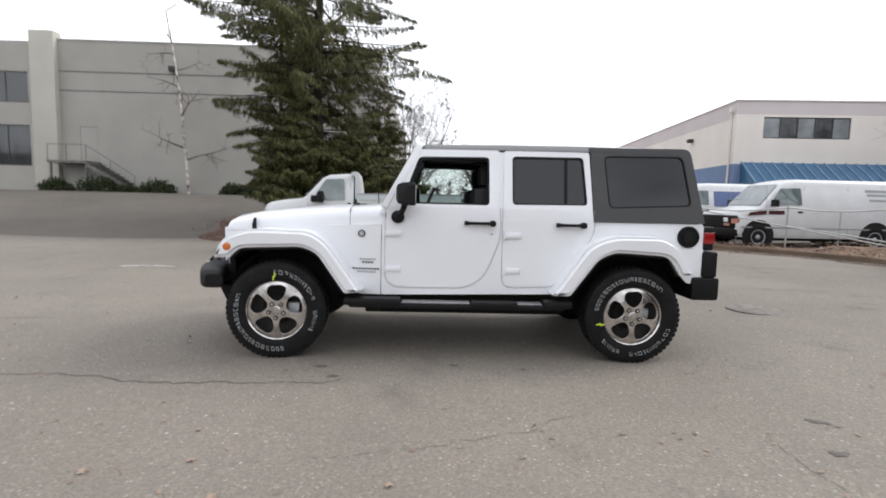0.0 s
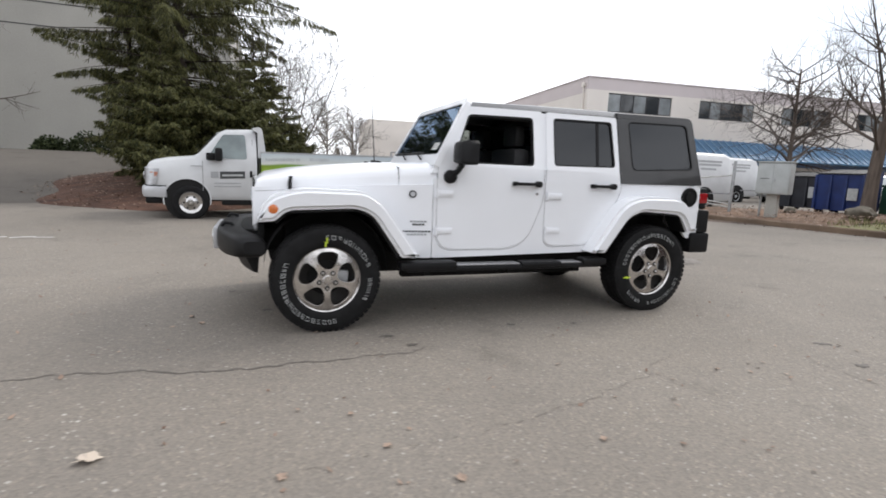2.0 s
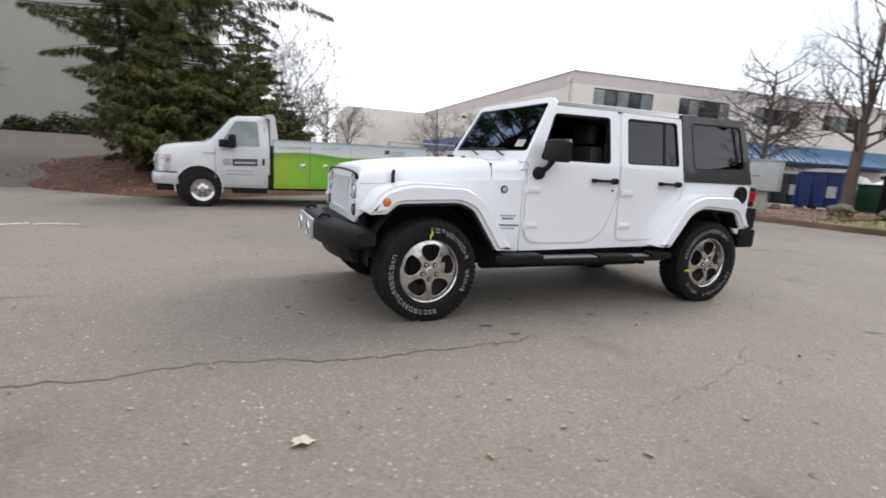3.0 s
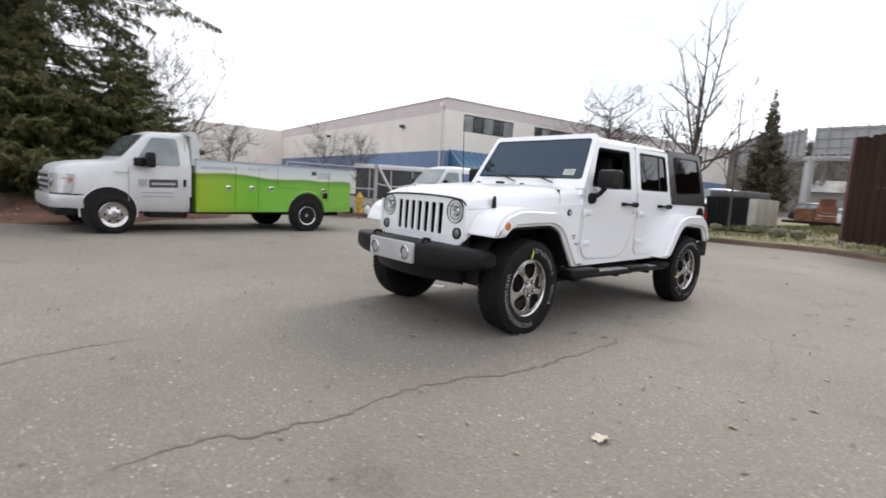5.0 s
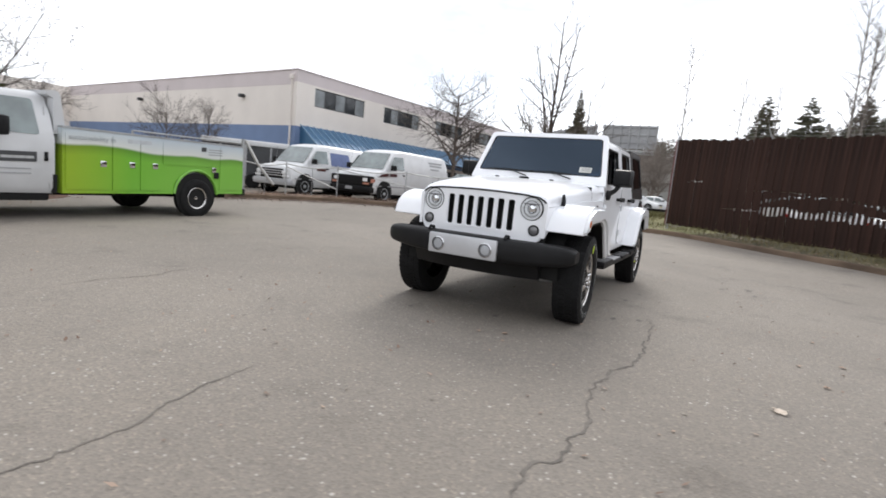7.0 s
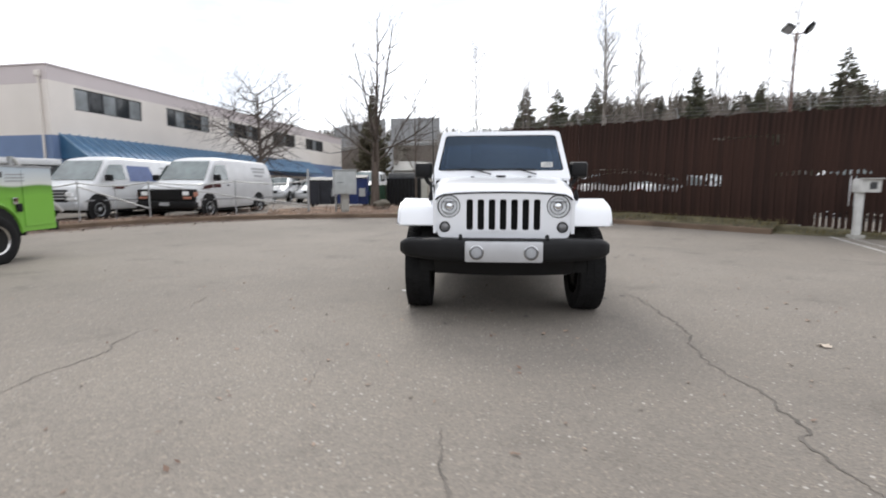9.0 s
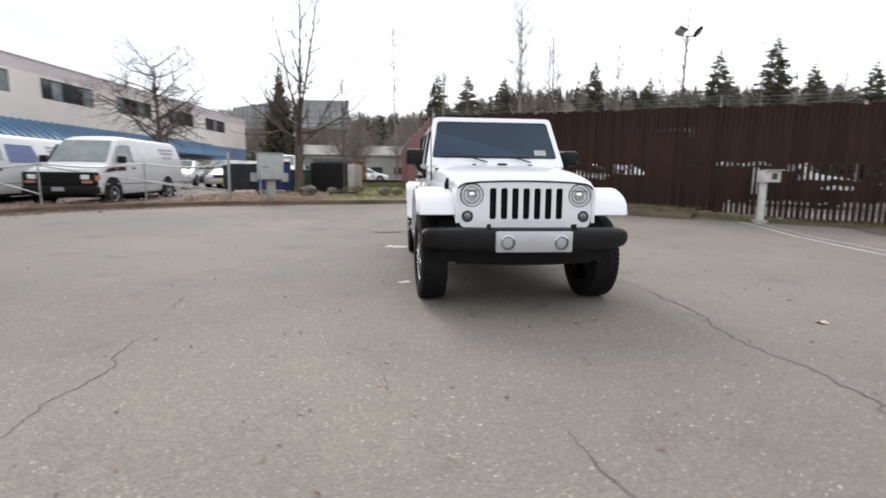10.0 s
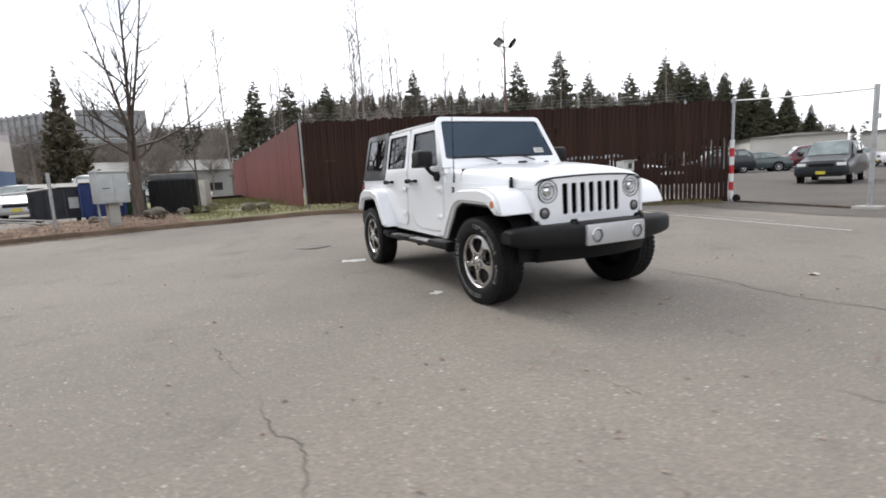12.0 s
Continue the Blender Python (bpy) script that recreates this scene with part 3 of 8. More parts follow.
def pbr_cache(key):
    if key not in CACHE:
        CACHE[key] = {"room_dark": lambda: pbr("painted_dim_room", (0.02, 0.02, 0.02), 0.9), "blind": lambda: pbr("window_with_painted_sky", (0.22, 0.24, 0.25), 0.12, 0, 0.35, 1.5, spec=0.7)}[key]()
    return CACHE[key]


def build_office():
    m = Matrix.Translation((14.88, 19.76, 0.1)) @ Matrix.Rotation(radians(-5.5), 4, "Z")
    b = thing("office_building", m, "two-storey cream stucco office building with blue band and blue metal awning", "building")
    z0, top = 0.0, 6.54
    wins = [(1.3, 5.4, 4.75, 5.78), (7.3, 11.2, 4.75, 5.78), (13.3, 17.2, 4.75, 5.78), (19.3, 23.2, 4.75, 5.78), (25.3, 29.2, 4.75, 5.78)]
    doors = [(2.0, 5.0, 0.1, 2.0), (7.0, 11.0, 0.6, 2.0), (14.0, 17.0, 0.1, 2.0), (20.0, 24.0, 0.6, 2.0)]
    wall_with_openings("wall", b, 0, 34, z0, 2.2, doors, CREAM)
    wall_with_openings("band", b, 0, 34, 2.2, 3.48, [], BLUEBAND)
    wall_with_openings("wall", b, 0, 34, 3.48, 5.9, wins, CREAM)
    wall_with_openings("parapet", b, 0, 34, 5.9, top, [], PINKISH)
    for i, w in enumerate(wins):
        ribbon_window(b, *w, 5, {0: (0, 2, 4), 1: (1, 4), 2: (0, 3), 3: (1, 2)}.get(i, (2,)))
    for a, c, d, e in doors:
        ribbon_window(b, a, c, d, e, 4)
    for nm, c, d, mt in (("side_wall", z0, 2.2, CREAM), ("side_band", 2.2, 3.48, BLUEBAND), ("side_wall", 3.48, 5.75, CREAM), ("side_parapet", 5.75, top, PINKISH)):
        part(nm, box(-0.006 if mt is not CREAM else 0, 0.3, 0.302, 32, c, d), mt, b, smooth=False)
    part("back_wing", box(-9, 0.29, 31.7, 45, z0, top - 0.02), CREAM, b, smooth=False)
    part("roof", box(0.3, 34, 0.3, 32, top - 0.5, top - 0.35), pbr("grey_roof", (0.2, 0.2, 0.2), 0.9), b, smooth=False)
    part("coping", box(-0.05, 34.05, -0.05, 0.34, top, top + 0.06), PINKISH, b, smooth=False)
    part("side_coping", box(-0.05, 0.34, 0.342, 32, top, top + 0.06), PINKISH, b, smooth=False)
    part("end_wall", box(33.7, 34, 0.3, 32, z0, top), CREAM, b, smooth=False)
    part("downpipe", tube([(-0.06, 0.4, 0), (-0.06, 0.4, top - 0.3)], 0.05, 8), CREAM, b)
    part("rain_head", box(-0.16, 0.0, 0.28, 0.52, top - 0.5, top - 0.25, 0.02), CREAM, b)
    for y in (5.0, 18.0):
        part("wall_lamp", box(-0.3, 0.0, y - 0.15, y + 0.15, 5.1, 5.3, 0.03), FRAMEDK, b, "small dark wall lamp")
    for x in (12,):
        part("roof_vent", lathe([(0.12, 0), (0.12, 0.5), (0.2, 0.5), (0.2, 0.65), (0.0, 0.7)], 12, Matrix.Translation((0.8, 6 + x, top - 0.4))), STEEL, b)
    # sloping metal awning with standing seams
    aw = part("awning", loft([[(0.35, 0.0, 3.56), (0.35, -1.45, 2.5), (0.35, -1.45, 2.42), (0.35, 0.0, 2.42)], [(26, 0.0, 3.56), (26, -1.45, 2.5), (26, -1.45, 2.42), (26, 0.0, 2.42)]]), BLUEMETAL, b, "blue standing-seam metal awning", smooth=False)
    n = 26
    for i in range(n * 2 + 1):
        x = 0.37 + i * (25.6 / (n * 2))
        part("seam", loft([[(x - 0.02, 0.0, 3.56), (x + 0.02, 0.0, 3.56), (x + 0.02, 0.0, 3.62), (x - 0.02, 0.0, 3.62)], [(x - 0.02, -1.46, 2.49), (x + 0.02, -1.46, 2.49), (x + 0.02, -1.46, 2.555), (x - 0.02, -1.46, 2.555)]]), pbr_cache2(), aw, smooth=False)


def pbr_cache2():
    if "seam" not in CACHE:
        # seams in a paler blue than the awning sheet
        CACHE["seam"] = pbr("paler_blue_seam", (0.2, 0.32, 0.45), 0.4, 0.2, 0.1, 2)
    return CACHE["seam"]


build_office()


STAIR = pbr("weathered_grey_steel", (0.15, 0.145, 0.135), 0.7, 0, 0.2, 3)


def build_warehouse():
    b = thing("warehouse", Matrix.Translation((0, 26, 0)), "large windowless grey tilt-up concrete warehouse", "building")
    top = 10.25
    wall_with_openings("wall", b, -22.2, -3.6, 0.8, top, [(-21.1, -20.05, 3.2, 5.3)], CONCRETE)
    part("pilaster", box(-23.6, -22.2, -0.35, 0.3, 0.8, top + 0.45, 0.02), pbr("pale_concrete", (0.5, 0.48, 0.43), 0.85, 0, 0.08, 0.5, fine=0.1), b)
    wall_with_openings("wall", b, -70, -23.6, 0.8, top - 0.1, [(-28, -24.0, 6.6, 8.4), (-28, -24.0, 2.9, 5.3)], CONCRETE)
    ribbon_window(b, -28, -24.0, 6.6, 8.4, 3)
    ribbon_window(b, -28, -24.0, 2.9, 5.3, 3)
    part("side_wall", box(-3.9, -3.6, 0.3, 40, 0.8, top), CONCRETE, b, smooth=False)
    part("coping", box(-22.2, -3.55, -0.04, 0.34, top, top + 0.08), CONCRETE, b, smooth=False)
    for z in (8.45, 7.35):
        part("panel_joint", box(-22.2, -3.6, -0.012, -0.002, z, z + 0.05), FRAMEDK, b, smooth=False)
    part("door", box(-21.08, -20.07, 0.015, 0.06, 3.2, 5.28, 0.01), CONCRETE, b, "grey steel door on a landing")
    part("wall_lamp", box(-15.7, -15.3, -0.3, 0.0, 8.62, 8.92, 0.04), FRAMEDK, b)
    # landing and steps
    part("landing", box(-22.1, -19.9, -1.4, -0.02, 3.05, 3.2), STAIR, b, smooth=False)
    for i in range(10):
        x = -19.9 + i * 0.27
        part("step", box(x, x + 0.27, -1.3, -0.05, 3.0 - i * 0.17, 3.05 - i * 0.17), STAIR, b, smooth=False)
    for y in (-1.38, -0.12):
        part("stringer", loft([[(-19.9, y, 2.85), (-19.9, y + 0.06, 2.85), (-19.9, y + 0.06, 3.1), (-19.9, y, 3.1)], [(-17.2, y, 1.2), (-17.2, y + 0.06, 1.2), (-17.2, y + 0.06, 1.4), (-17.2, y, 1.4)]]), STAIR, b, smooth=False)
    part("handrail", tube([(-22.05, -1.38, 4.1), (-19.9, -1.38, 4.1), (-17.2, -1.38, 2.4)], 0.02, 6), STAIR, b)
    for x, z0, z1 in ((-22.05, 3.2, 4.1), (-21, 3.2, 4.1), (-19.9, 3.2, 4.1), (-18.55, 2.2, 3.25), (-17.2, 1.3, 2.4)):
        part("baluster", tube([(x, -1.38, z0), (x, -1.38, z1)], 0.018, 6), STAIR, b)
    for x in (-22.0, -20.0):
        part("leg", box(x, x + 0.1, -1.35, -1.25, 1.0, 3.05), STAIR, b, smooth=False)


build_warehouse()


# ---- wheels ----
MESH = {}
# near-black tone that puts the shade inside the wheel into the colour
RECESS_SHADE = pbr("wheel_recess_shade", (0.03, 0.028, 0.026), 0.6, 0.3, 0.2, 12)
SEAM = pbr("shadow_gap_rubber", (0.3, 0.3, 0.31), 0.8)


def keep(key, make, mat):
    """One mesh shared by alike parts."""
    if key not in MESH:
        bm = make()
        bmesh.ops.recalc_face_normals(bm, faces=bm.faces)
        me = bpy.data.meshes.new(key)
        bm.to_mesh(me)
        bm.free()
        me.materials.append(mat)
        me.shade_smooth()
        me.set_sharp_from_angle(angle=radians(38))
        MESH[key] = me
    return MESH[key]


def shared(name, me, parent, m=None, label=""):
    ob = new(name, me)
    ob.parent = parent
    if m is not None:
        ob.matrix_basis = m
    if label:
        ob["label"] = label
    return ob


def tyre_mesh(R, w, rim, blocks=0):
    """A tyre round the y axis; its outer side faces -y."""
    h = w / 2
    prof = [(rim, -h * 0.86), (rim + 0.012, -h * 0.95), (rim + (R - rim) * 0.35, -h * 1.0), (rim + (R - rim) * 0.7, -h * 0.99), (R - 0.022, -h * 0.93), (R - 0.006, -h * 0.8), (R - 0.004, -h * 0.4), (R - 0.004, 0), (R - 0.004, h * 0.4), (R - 0.006, h * 0.8), (R - 0.022, h * 0.93), (rim + (R - rim) * 0.5, h), (rim, h * 0.86)]
    m = Matrix.Rotation(radians(-90), 4, "X")
    bm = lathe(prof, 64, m)
    if blocks:
        for i in range(blocks):
            a = 2 * math.pi * i / blocks
            for k, (y0, y1) in enumerate(((-0.9, -0.52), (-0.46, -0.06), (0.06, 0.46), (0.52, 0.9))):
                off = (0.5 if k % 2 else 0.0) * 2 * math.pi / blocks
                own = box(-0.5 * 2 * math.pi * R / blocks * 0.72, 0.5 * 2 * math.pi * R / blocks * 0.72, y0 * h, y1 * h, R - 0.02, R + (-0.002 if k in (0, 3) else 0.003))
                bmesh.ops.rotate(own, verts=own.verts, cent=(0, 0, 0), matrix=Matrix.Rotation(a + off, 3, "Y"))
                bm = join(bm, own)
    return bm


def alloy_face(r, hub_y):
    """Five broad blades with large skewed openings between them and a recessed hub."""
    def dish(x, z):
        q = math.hypot(x, z) / r
        sink = 0.016 * max(0.0, 1 - q / 0.34)
        return Vector((x, hub_y - 0.015 - 0.022 * math.sin(math.pi * min(1.0, q)) + sink, z))
    holes = []
    for k in range(5):
        a = radians(90 + 72 * k)
        loop = []
        for rr, da in ((0.35, -15), (0.33, 8), (0.44, 25), (0.6, 31), (0.79, 28), (0.89, 17), (0.9, -7), (0.86, -21), (0.66, -24), (0.48, -23)):
            loop.append((r * rr * math.cos(a + radians(da)), r * rr * math.sin(a + radians(da))))
        holes.append(rounded(loop, 0.022, 3))
    ring = ring2d(0, 0, r, 60)
    own = sheet(ring, holes, dish, (0, 0.045, 0))
    bmesh.ops.bevel(own, geom=[e for e in own.edges if e.calc_face_angle(0) > 1.0], offset=0.005, segments=2, affect="EDGES")
    return own


def suv_wheel(parent, m, turn=0.0):
    rim = shared("wheel", keep("rim_face", lambda: alloy_face(0.236, -0.075), RIM), parent, m, "five-spoke machined alloy wheel")
    mz = Matrix.Rotation(radians(-90), 4, "X")
    shared("rim_lip", keep("rim_lip", lambda: lathe([(0.22, 0.02), (0.229, -0.07), (0.236, -0.094), (0.244, -0.1), (0.247, -0.094), (0.242, -0.07), (0.235, 0.09)], 60, mz), RIM), rim)
    shared("tyre", keep("suv_tyre", lambda: tyre_mesh(0.4, 0.245, 0.243, 56), RUBBER), rim, Matrix.Rotation(radians(turn), 4, "Y"), "black off-road tyre with outlined white lettering")
    # barrel and brake disc are blackened to paint shade behind the spokes
    shared("barrel", keep("barrel", lambda: lathe([(0.0, 0.03), (0.15, 0.02), (0.2, -0.01), (0.222, -0.055)], 40, mz), RECESS_SHADE), rim)
    shared("brake_disc", keep("disc", lambda: lathe([(0.05, 0.005), (0.05, 0.0), (0.13, 0.0), (0.13, 0.012)], 40, mz), VOID), rim)
    shared("brake_caliper", keep("caliper", lambda: box(0.07, 0.17, -0.03, 0.03, -0.05, 0.06, 0.02), STEEL), rim)
    shared("centre_cap", keep("cap", lambda: lathe([(0.036, -0.05), (0.036, -0.114), (0.03, -0.12), (0.0, -0.121)], 24, mz), RIM), rim)
    for k in range(5):
        a = radians(90 + 36 + 72 * k)
        # dark disc on the wheel face paints the shade round a lug nut
        shared("lug_pocket", keep("lug_pocket", lambda: lathe([(0.019, -0.09), (0.019, -0.1125), (0.0, -0.1125)], 14, mz), RECESS_SHADE), rim, Matrix.Translation((0.062 * math.cos(a), 0, 0.062 * math.sin(a))))
        shared("lug_nut", keep("lug", lambda: lathe([(0.0115, -0.03), (0.0115, -0.118), (0.007, -0.124), (0, -0.124)], 6, mz), CHROME), rim, Matrix.Translation((0.062 * math.cos(a), 0, 0.062 * math.sin(a))))
    for start, glyphs in ((20, 10), (-28, 4), (157, 16)):
        def text(start=start, glyphs=glyphs):
            bm = bmesh.new()
            rng = random.Random(start)
            at = 0.0
            while at < glyphs * 8.0 - 4:
                a0 = radians(start + at)
                wd = rng.choice((2.4, 3.6, 4.4, 5.4))
                at += wd + 3.0
                for dr, da0, da1, th in ((0.302, 0, wd, 0.0042), (0.316, 0.6, 0.6 + wd * 0.8, 0.0036), (0.33, 1.3, 1.3 + wd, 0.0042)):
                    if rng.random() < 0.3:
                        continue
                    own = bmesh.new()
                    pts = [a0 + radians(da0 + (da1 - da0) * i / 3) for i in range(4)]
                    vs = [[own.verts.new(((dr + s * th) * math.cos(a), -0.1245, (dr + s * th) * math.sin(a))) for a in pts] for s in (-0.5, 0.5)]
                    for i in range(3):
                        own.faces.new((vs[0][i], vs[0][i + 1], vs[1][i + 1], vs[1][i]))
                    bm = join(bm, own)
                for da in (0.0, wd - 0.5):
                    if rng.random() < 0.2:
                        continue
                    own = bmesh.new()
                    q = [own.verts.new((rr * math.cos(a0 + radians(aa)), -0.1245, rr * math.sin(a0 + radians(aa)))) for rr, aa in ((0.3005, da), (0.3315, da + 1.3), (0.3315, da + 1.9), (0.3005, da + 0.6))]
                    own.faces.new(q)
                    bm = join(bm, own)
            return bm
        shared("tyre_lettering", keep(f"letters_{start}", text, LETTER), rim, Matrix.Rotation(radians(turn), 4, "Y"), "illegible lettering as outlined white bars")
    return rim


# ---- the white off-road car ----
def build_suv():
    car = thing("car", Matrix.Translation((0, 0.015, 0)), "white four-door off-road car with black hardtop and alloy wheels", "car")

    def yw(z):
        return 0.772 if z < 1.14 else 0.772 - (z - 1.14) * 0.16

    def on_side(s, proud=0.0):
        return lambda x, z: Vector((x, s * (yw(z) + proud), z))

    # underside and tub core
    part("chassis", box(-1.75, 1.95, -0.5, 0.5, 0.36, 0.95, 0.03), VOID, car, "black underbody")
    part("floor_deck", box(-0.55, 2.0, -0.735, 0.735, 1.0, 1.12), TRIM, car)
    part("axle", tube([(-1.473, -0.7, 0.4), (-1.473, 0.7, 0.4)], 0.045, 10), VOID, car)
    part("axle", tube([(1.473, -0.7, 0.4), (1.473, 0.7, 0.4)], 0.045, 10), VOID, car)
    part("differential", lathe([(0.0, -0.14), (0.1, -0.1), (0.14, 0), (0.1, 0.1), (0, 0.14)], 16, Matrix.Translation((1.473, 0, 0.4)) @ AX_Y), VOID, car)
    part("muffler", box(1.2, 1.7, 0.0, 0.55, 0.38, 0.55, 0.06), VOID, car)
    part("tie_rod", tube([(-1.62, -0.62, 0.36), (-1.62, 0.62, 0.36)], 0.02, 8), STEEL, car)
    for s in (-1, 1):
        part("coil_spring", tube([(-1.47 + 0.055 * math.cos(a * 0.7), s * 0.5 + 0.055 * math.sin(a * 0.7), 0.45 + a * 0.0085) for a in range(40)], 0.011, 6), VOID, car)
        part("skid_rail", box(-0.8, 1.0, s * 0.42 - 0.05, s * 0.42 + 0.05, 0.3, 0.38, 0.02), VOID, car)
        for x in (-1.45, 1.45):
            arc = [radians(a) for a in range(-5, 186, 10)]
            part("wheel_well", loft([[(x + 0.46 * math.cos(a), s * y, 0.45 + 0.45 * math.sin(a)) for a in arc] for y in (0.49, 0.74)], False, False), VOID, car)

    body = part("body", box(-0.6, 2.05, -0.74, 0.74, 0.95, 1.1), WHITE, car, "white body tub", smooth=False)
    for s in (-1, 1):
        # rear tub side with its arch
        side = [(-0.62, 1.142), (2.065, 1.15), (2.075, 0.66), (1.95, 0.64), (1.86, 0.74), (1.74, 0.9), (1.28, 0.92), (1.1, 0.84), (0.93, 0.53), (-0.62, 0.5)]
        part("side_panel", sheet(rounded(side, [0.0, 0.06, 0.05, 0.02, 0.02, 0.1, 0.1, 0.05, 0.03, 0.02], 4), [], on_side(s), (0, -s * 0.03, 0)), WHITE, body)

        # cowl side: from the grille back to the door
        def cowl(x, z, s=s):
            t = (x + 1.95) / 1.35
            return Vector((x, s * (0.612 + 0.16 * min(1, max(0, t))), z))
        cs = [(-1.95, 1.03), (-0.625, 1.09), (-0.625, 0.5), (-0.8, 0.5), (-1.0, 0.82), (-1.15, 0.92), (-1.75, 0.9), (-1.95, 0.74)]
        part("cowl_panel", sheet(cs, [], cowl, (0, -s * 0.03, 0)), WHITE, body)
        # flares
        fo = rounded([(-1.925, 0.79), (-1.855, 0.955), (-1.65, 1.03), (-1.17, 1.02), (-1.04, 0.93), (-0.76, 0.53), (-0.9, 0.52), (-1.12, 0.845), (-1.24, 0.895), (-1.72, 0.875), (-1.8, 0.8)], [0.02, 0.08, 0.1, 0.12, 0.1, 0.02, 0.02, 0.08, 0.06, 0.05, 0.02], 4)

        def flare(name, pts, y_in, y_out):
            own = sheet(pts, [], lambda u, v: Vector((u, s * y_out, v)), (0, -s * (y_out - y_in), 0))
            bmesh.ops.bevel(own, geom=[e for e in own.edges if e.calc_face_angle(0) > 0.9 and abs(abs(e.verts[0].co.y) - y_out) < 1e-4 and abs(abs(e.verts[1].co.y) - y_out) < 1e-4], offset=0.028, segments=3, affect="EDGES")
            return part(name, own, WHITE, car, "white body-colour wheel flare")
        f = flare("front_flare", fo, 0.6, 0.945)
        part("flare_lining", sheet([(-1.8, 0.79), (-1.72, 0.865), (-1.24, 0.885), (-1.12, 0.835), (-0.91, 0.52), (-0.925, 0.515), (-1.13, 0.825), (-1.243, 0.873), (-1.715, 0.853), (-1.79, 0.78)], [], lambda u, v: Vector((u, s * 0.9, v)), (0, -s * 0.3, 0)), BLACKPL, f)
        part("marker_lamp", lathe([(0.035, 0.0), (0.035, 0.006), (0.025, 0.011), (0, 0.012)], 20, Matrix.Translation((-1.81, s * 0.9375, 0.885)) @ (AX_Y if s < 0 else AX_Y.inverted())), AMBER, f, "round amber marker lamp")
        ro = rounded([(0.77, 0.53), (1.06, 0.955), (1.25, 1.03), (1.66, 1.03), (1.79, 0.96), (1.92, 0.72), (1.815, 0.71), (1.715, 0.875), (1.27, 0.9), (1.14, 0.84), (0.92, 0.53)], [0.02, 0.12, 0.12, 0.1, 0.08, 0.02, 0.02, 0.08, 0.06, 0.06, 0.02], 4)
        f2 = flare("rear_flare", ro, 0.75, 0.945)
        part("flare_lining", sheet([(0.93, 0.53), (1.15, 0.83), (1.28, 0.89), (1.71, 0.865), (1.805, 0.71), (1.793, 0.705), (1.703, 0.853), (1.283, 0.877), (1.157, 0.82), (0.942, 0.525)], [], lambda u, v: Vector((u, s * 0.9, v)), (0, -s * 0.17, 0)), BLACKPL, f2)

        # doors: lower skin, window frame, glass, handle, hinges, dark gap
        doors = [("front_door", [(-0.585, 1.246), (0.338, 1.246), (0.352, 1.0), (0.19, 0.572), (-0.585, 0.572)], [0.0, 0.0, 0.1, 0.22, 0.14],
                  [(-0.618, 1.243), (-0.36, 1.724), (0.338, 1.73), (0.338, 1.243)], [(-0.47, 1.268), (-0.325, 1.662), (0.255, 1.672), (0.262, 1.268)], (0.06, 0.3), (-0.6, -0.46)),
                 ("rear_door", [(0.378, 1.246), (1.12, 1.246), (1.135, 1.06), (0.85, 0.6), (0.385, 0.585)], [0.0, 0.0, 0.1, 0.12, 0.1],
                  [(0.378, 1.243), (0.378, 1.73), (1.09, 1.734), (1.122, 1.243)], [(0.452, 1.278), (0.446, 1.684), (1.04, 1.69), (1.078, 1.286)], (0.82, 1.05), (0.39, 0.53))]
        for name, low, rad, frame_o, hole, hx, gx in doors:
            d = part(name, sheet(rounded(low, rad, 5), [], on_side(s, 0.008), (0, -s * 0.03, 0)), WHITE, car, "white car door")
            loop = [Vector((x, s * 0.7725, z)) for x, z in rounded([(p[0] + (0.012 if p[0] > (low[0][0] + low[1][0]) / 2 else -0.008), p[1] - (0.012 if p[1] < 1.0 else 0)) for p in low], rad, 5)]
            part("gap_seal", tube(loop[1:] + [loop[0]], 0.0017, 6), SEAM, d)
            part("window_frame", sheet(rounded(frame_o, 0.02, 2), [rounded(hole, 0.035, 4)], on_side(s, 0.006), (0, -s * 0.045, 0)), WHITE, d)
            part("window_seal", sheet(rounded([(p[0] + math.copysign(0.004, p[0] - (hole[0][0] + hole[3][0]) / 2), p[1]) for p in hole], 0.036, 4), [rounded([((p[0] - sum(q[0] for q in hole) / 4) * 0.955 + sum(q[0] for q in hole) / 4, (p[1] - 1.46) * 0.93 + 1.46) for p in hole], 0.03, 4)], on_side(s, 0.0), (0, -s * 0.03, 0)), BLACKPL, d)
            if name == "rear_door":
                part("window_pane", sheet(rounded(hole, 0.03, 4), [], on_side(s, -0.012), (0, -s * 0.004, 0)), PRIVACY, d, "dark privacy glass")
                part("divider_bar", sheet([(0.885, 1.27), (0.885, 1.67), (0.912, 1.67), (0.912, 1.27)], [], on_side(s, -0.008), (0, -s * 0.02, 0)), BLACKPL, d)
            elif s > 0:
                part("window_pane", sheet(rounded(hole, 0.03, 4), [], on_side(s, -0.012), (0, -s * 0.004, 0)), GLASS, d, "clear side glass")
            hb = box(hx[0], hx[1], s * 0.795, s * 0.825, 1.105, 1.13, 0.008)
            hb = box(hx[0] - 0.005, hx[0] + 0.035, s * 0.775, s * 0.815, 1.1, 1.135, 0.008, hb)
            hb = lathe([(0.026, 0), (0.026, 0.05), (0.02, 0.056), (0, 0.056)], 16, Matrix.Translation((hx[1] - 0.012, s * 0.775, 1.118)) @ (AX_Y if s < 0 else AX_Y.inverted()), hb)
            part("handle", hb, BLACKPL, d, "black door handle")
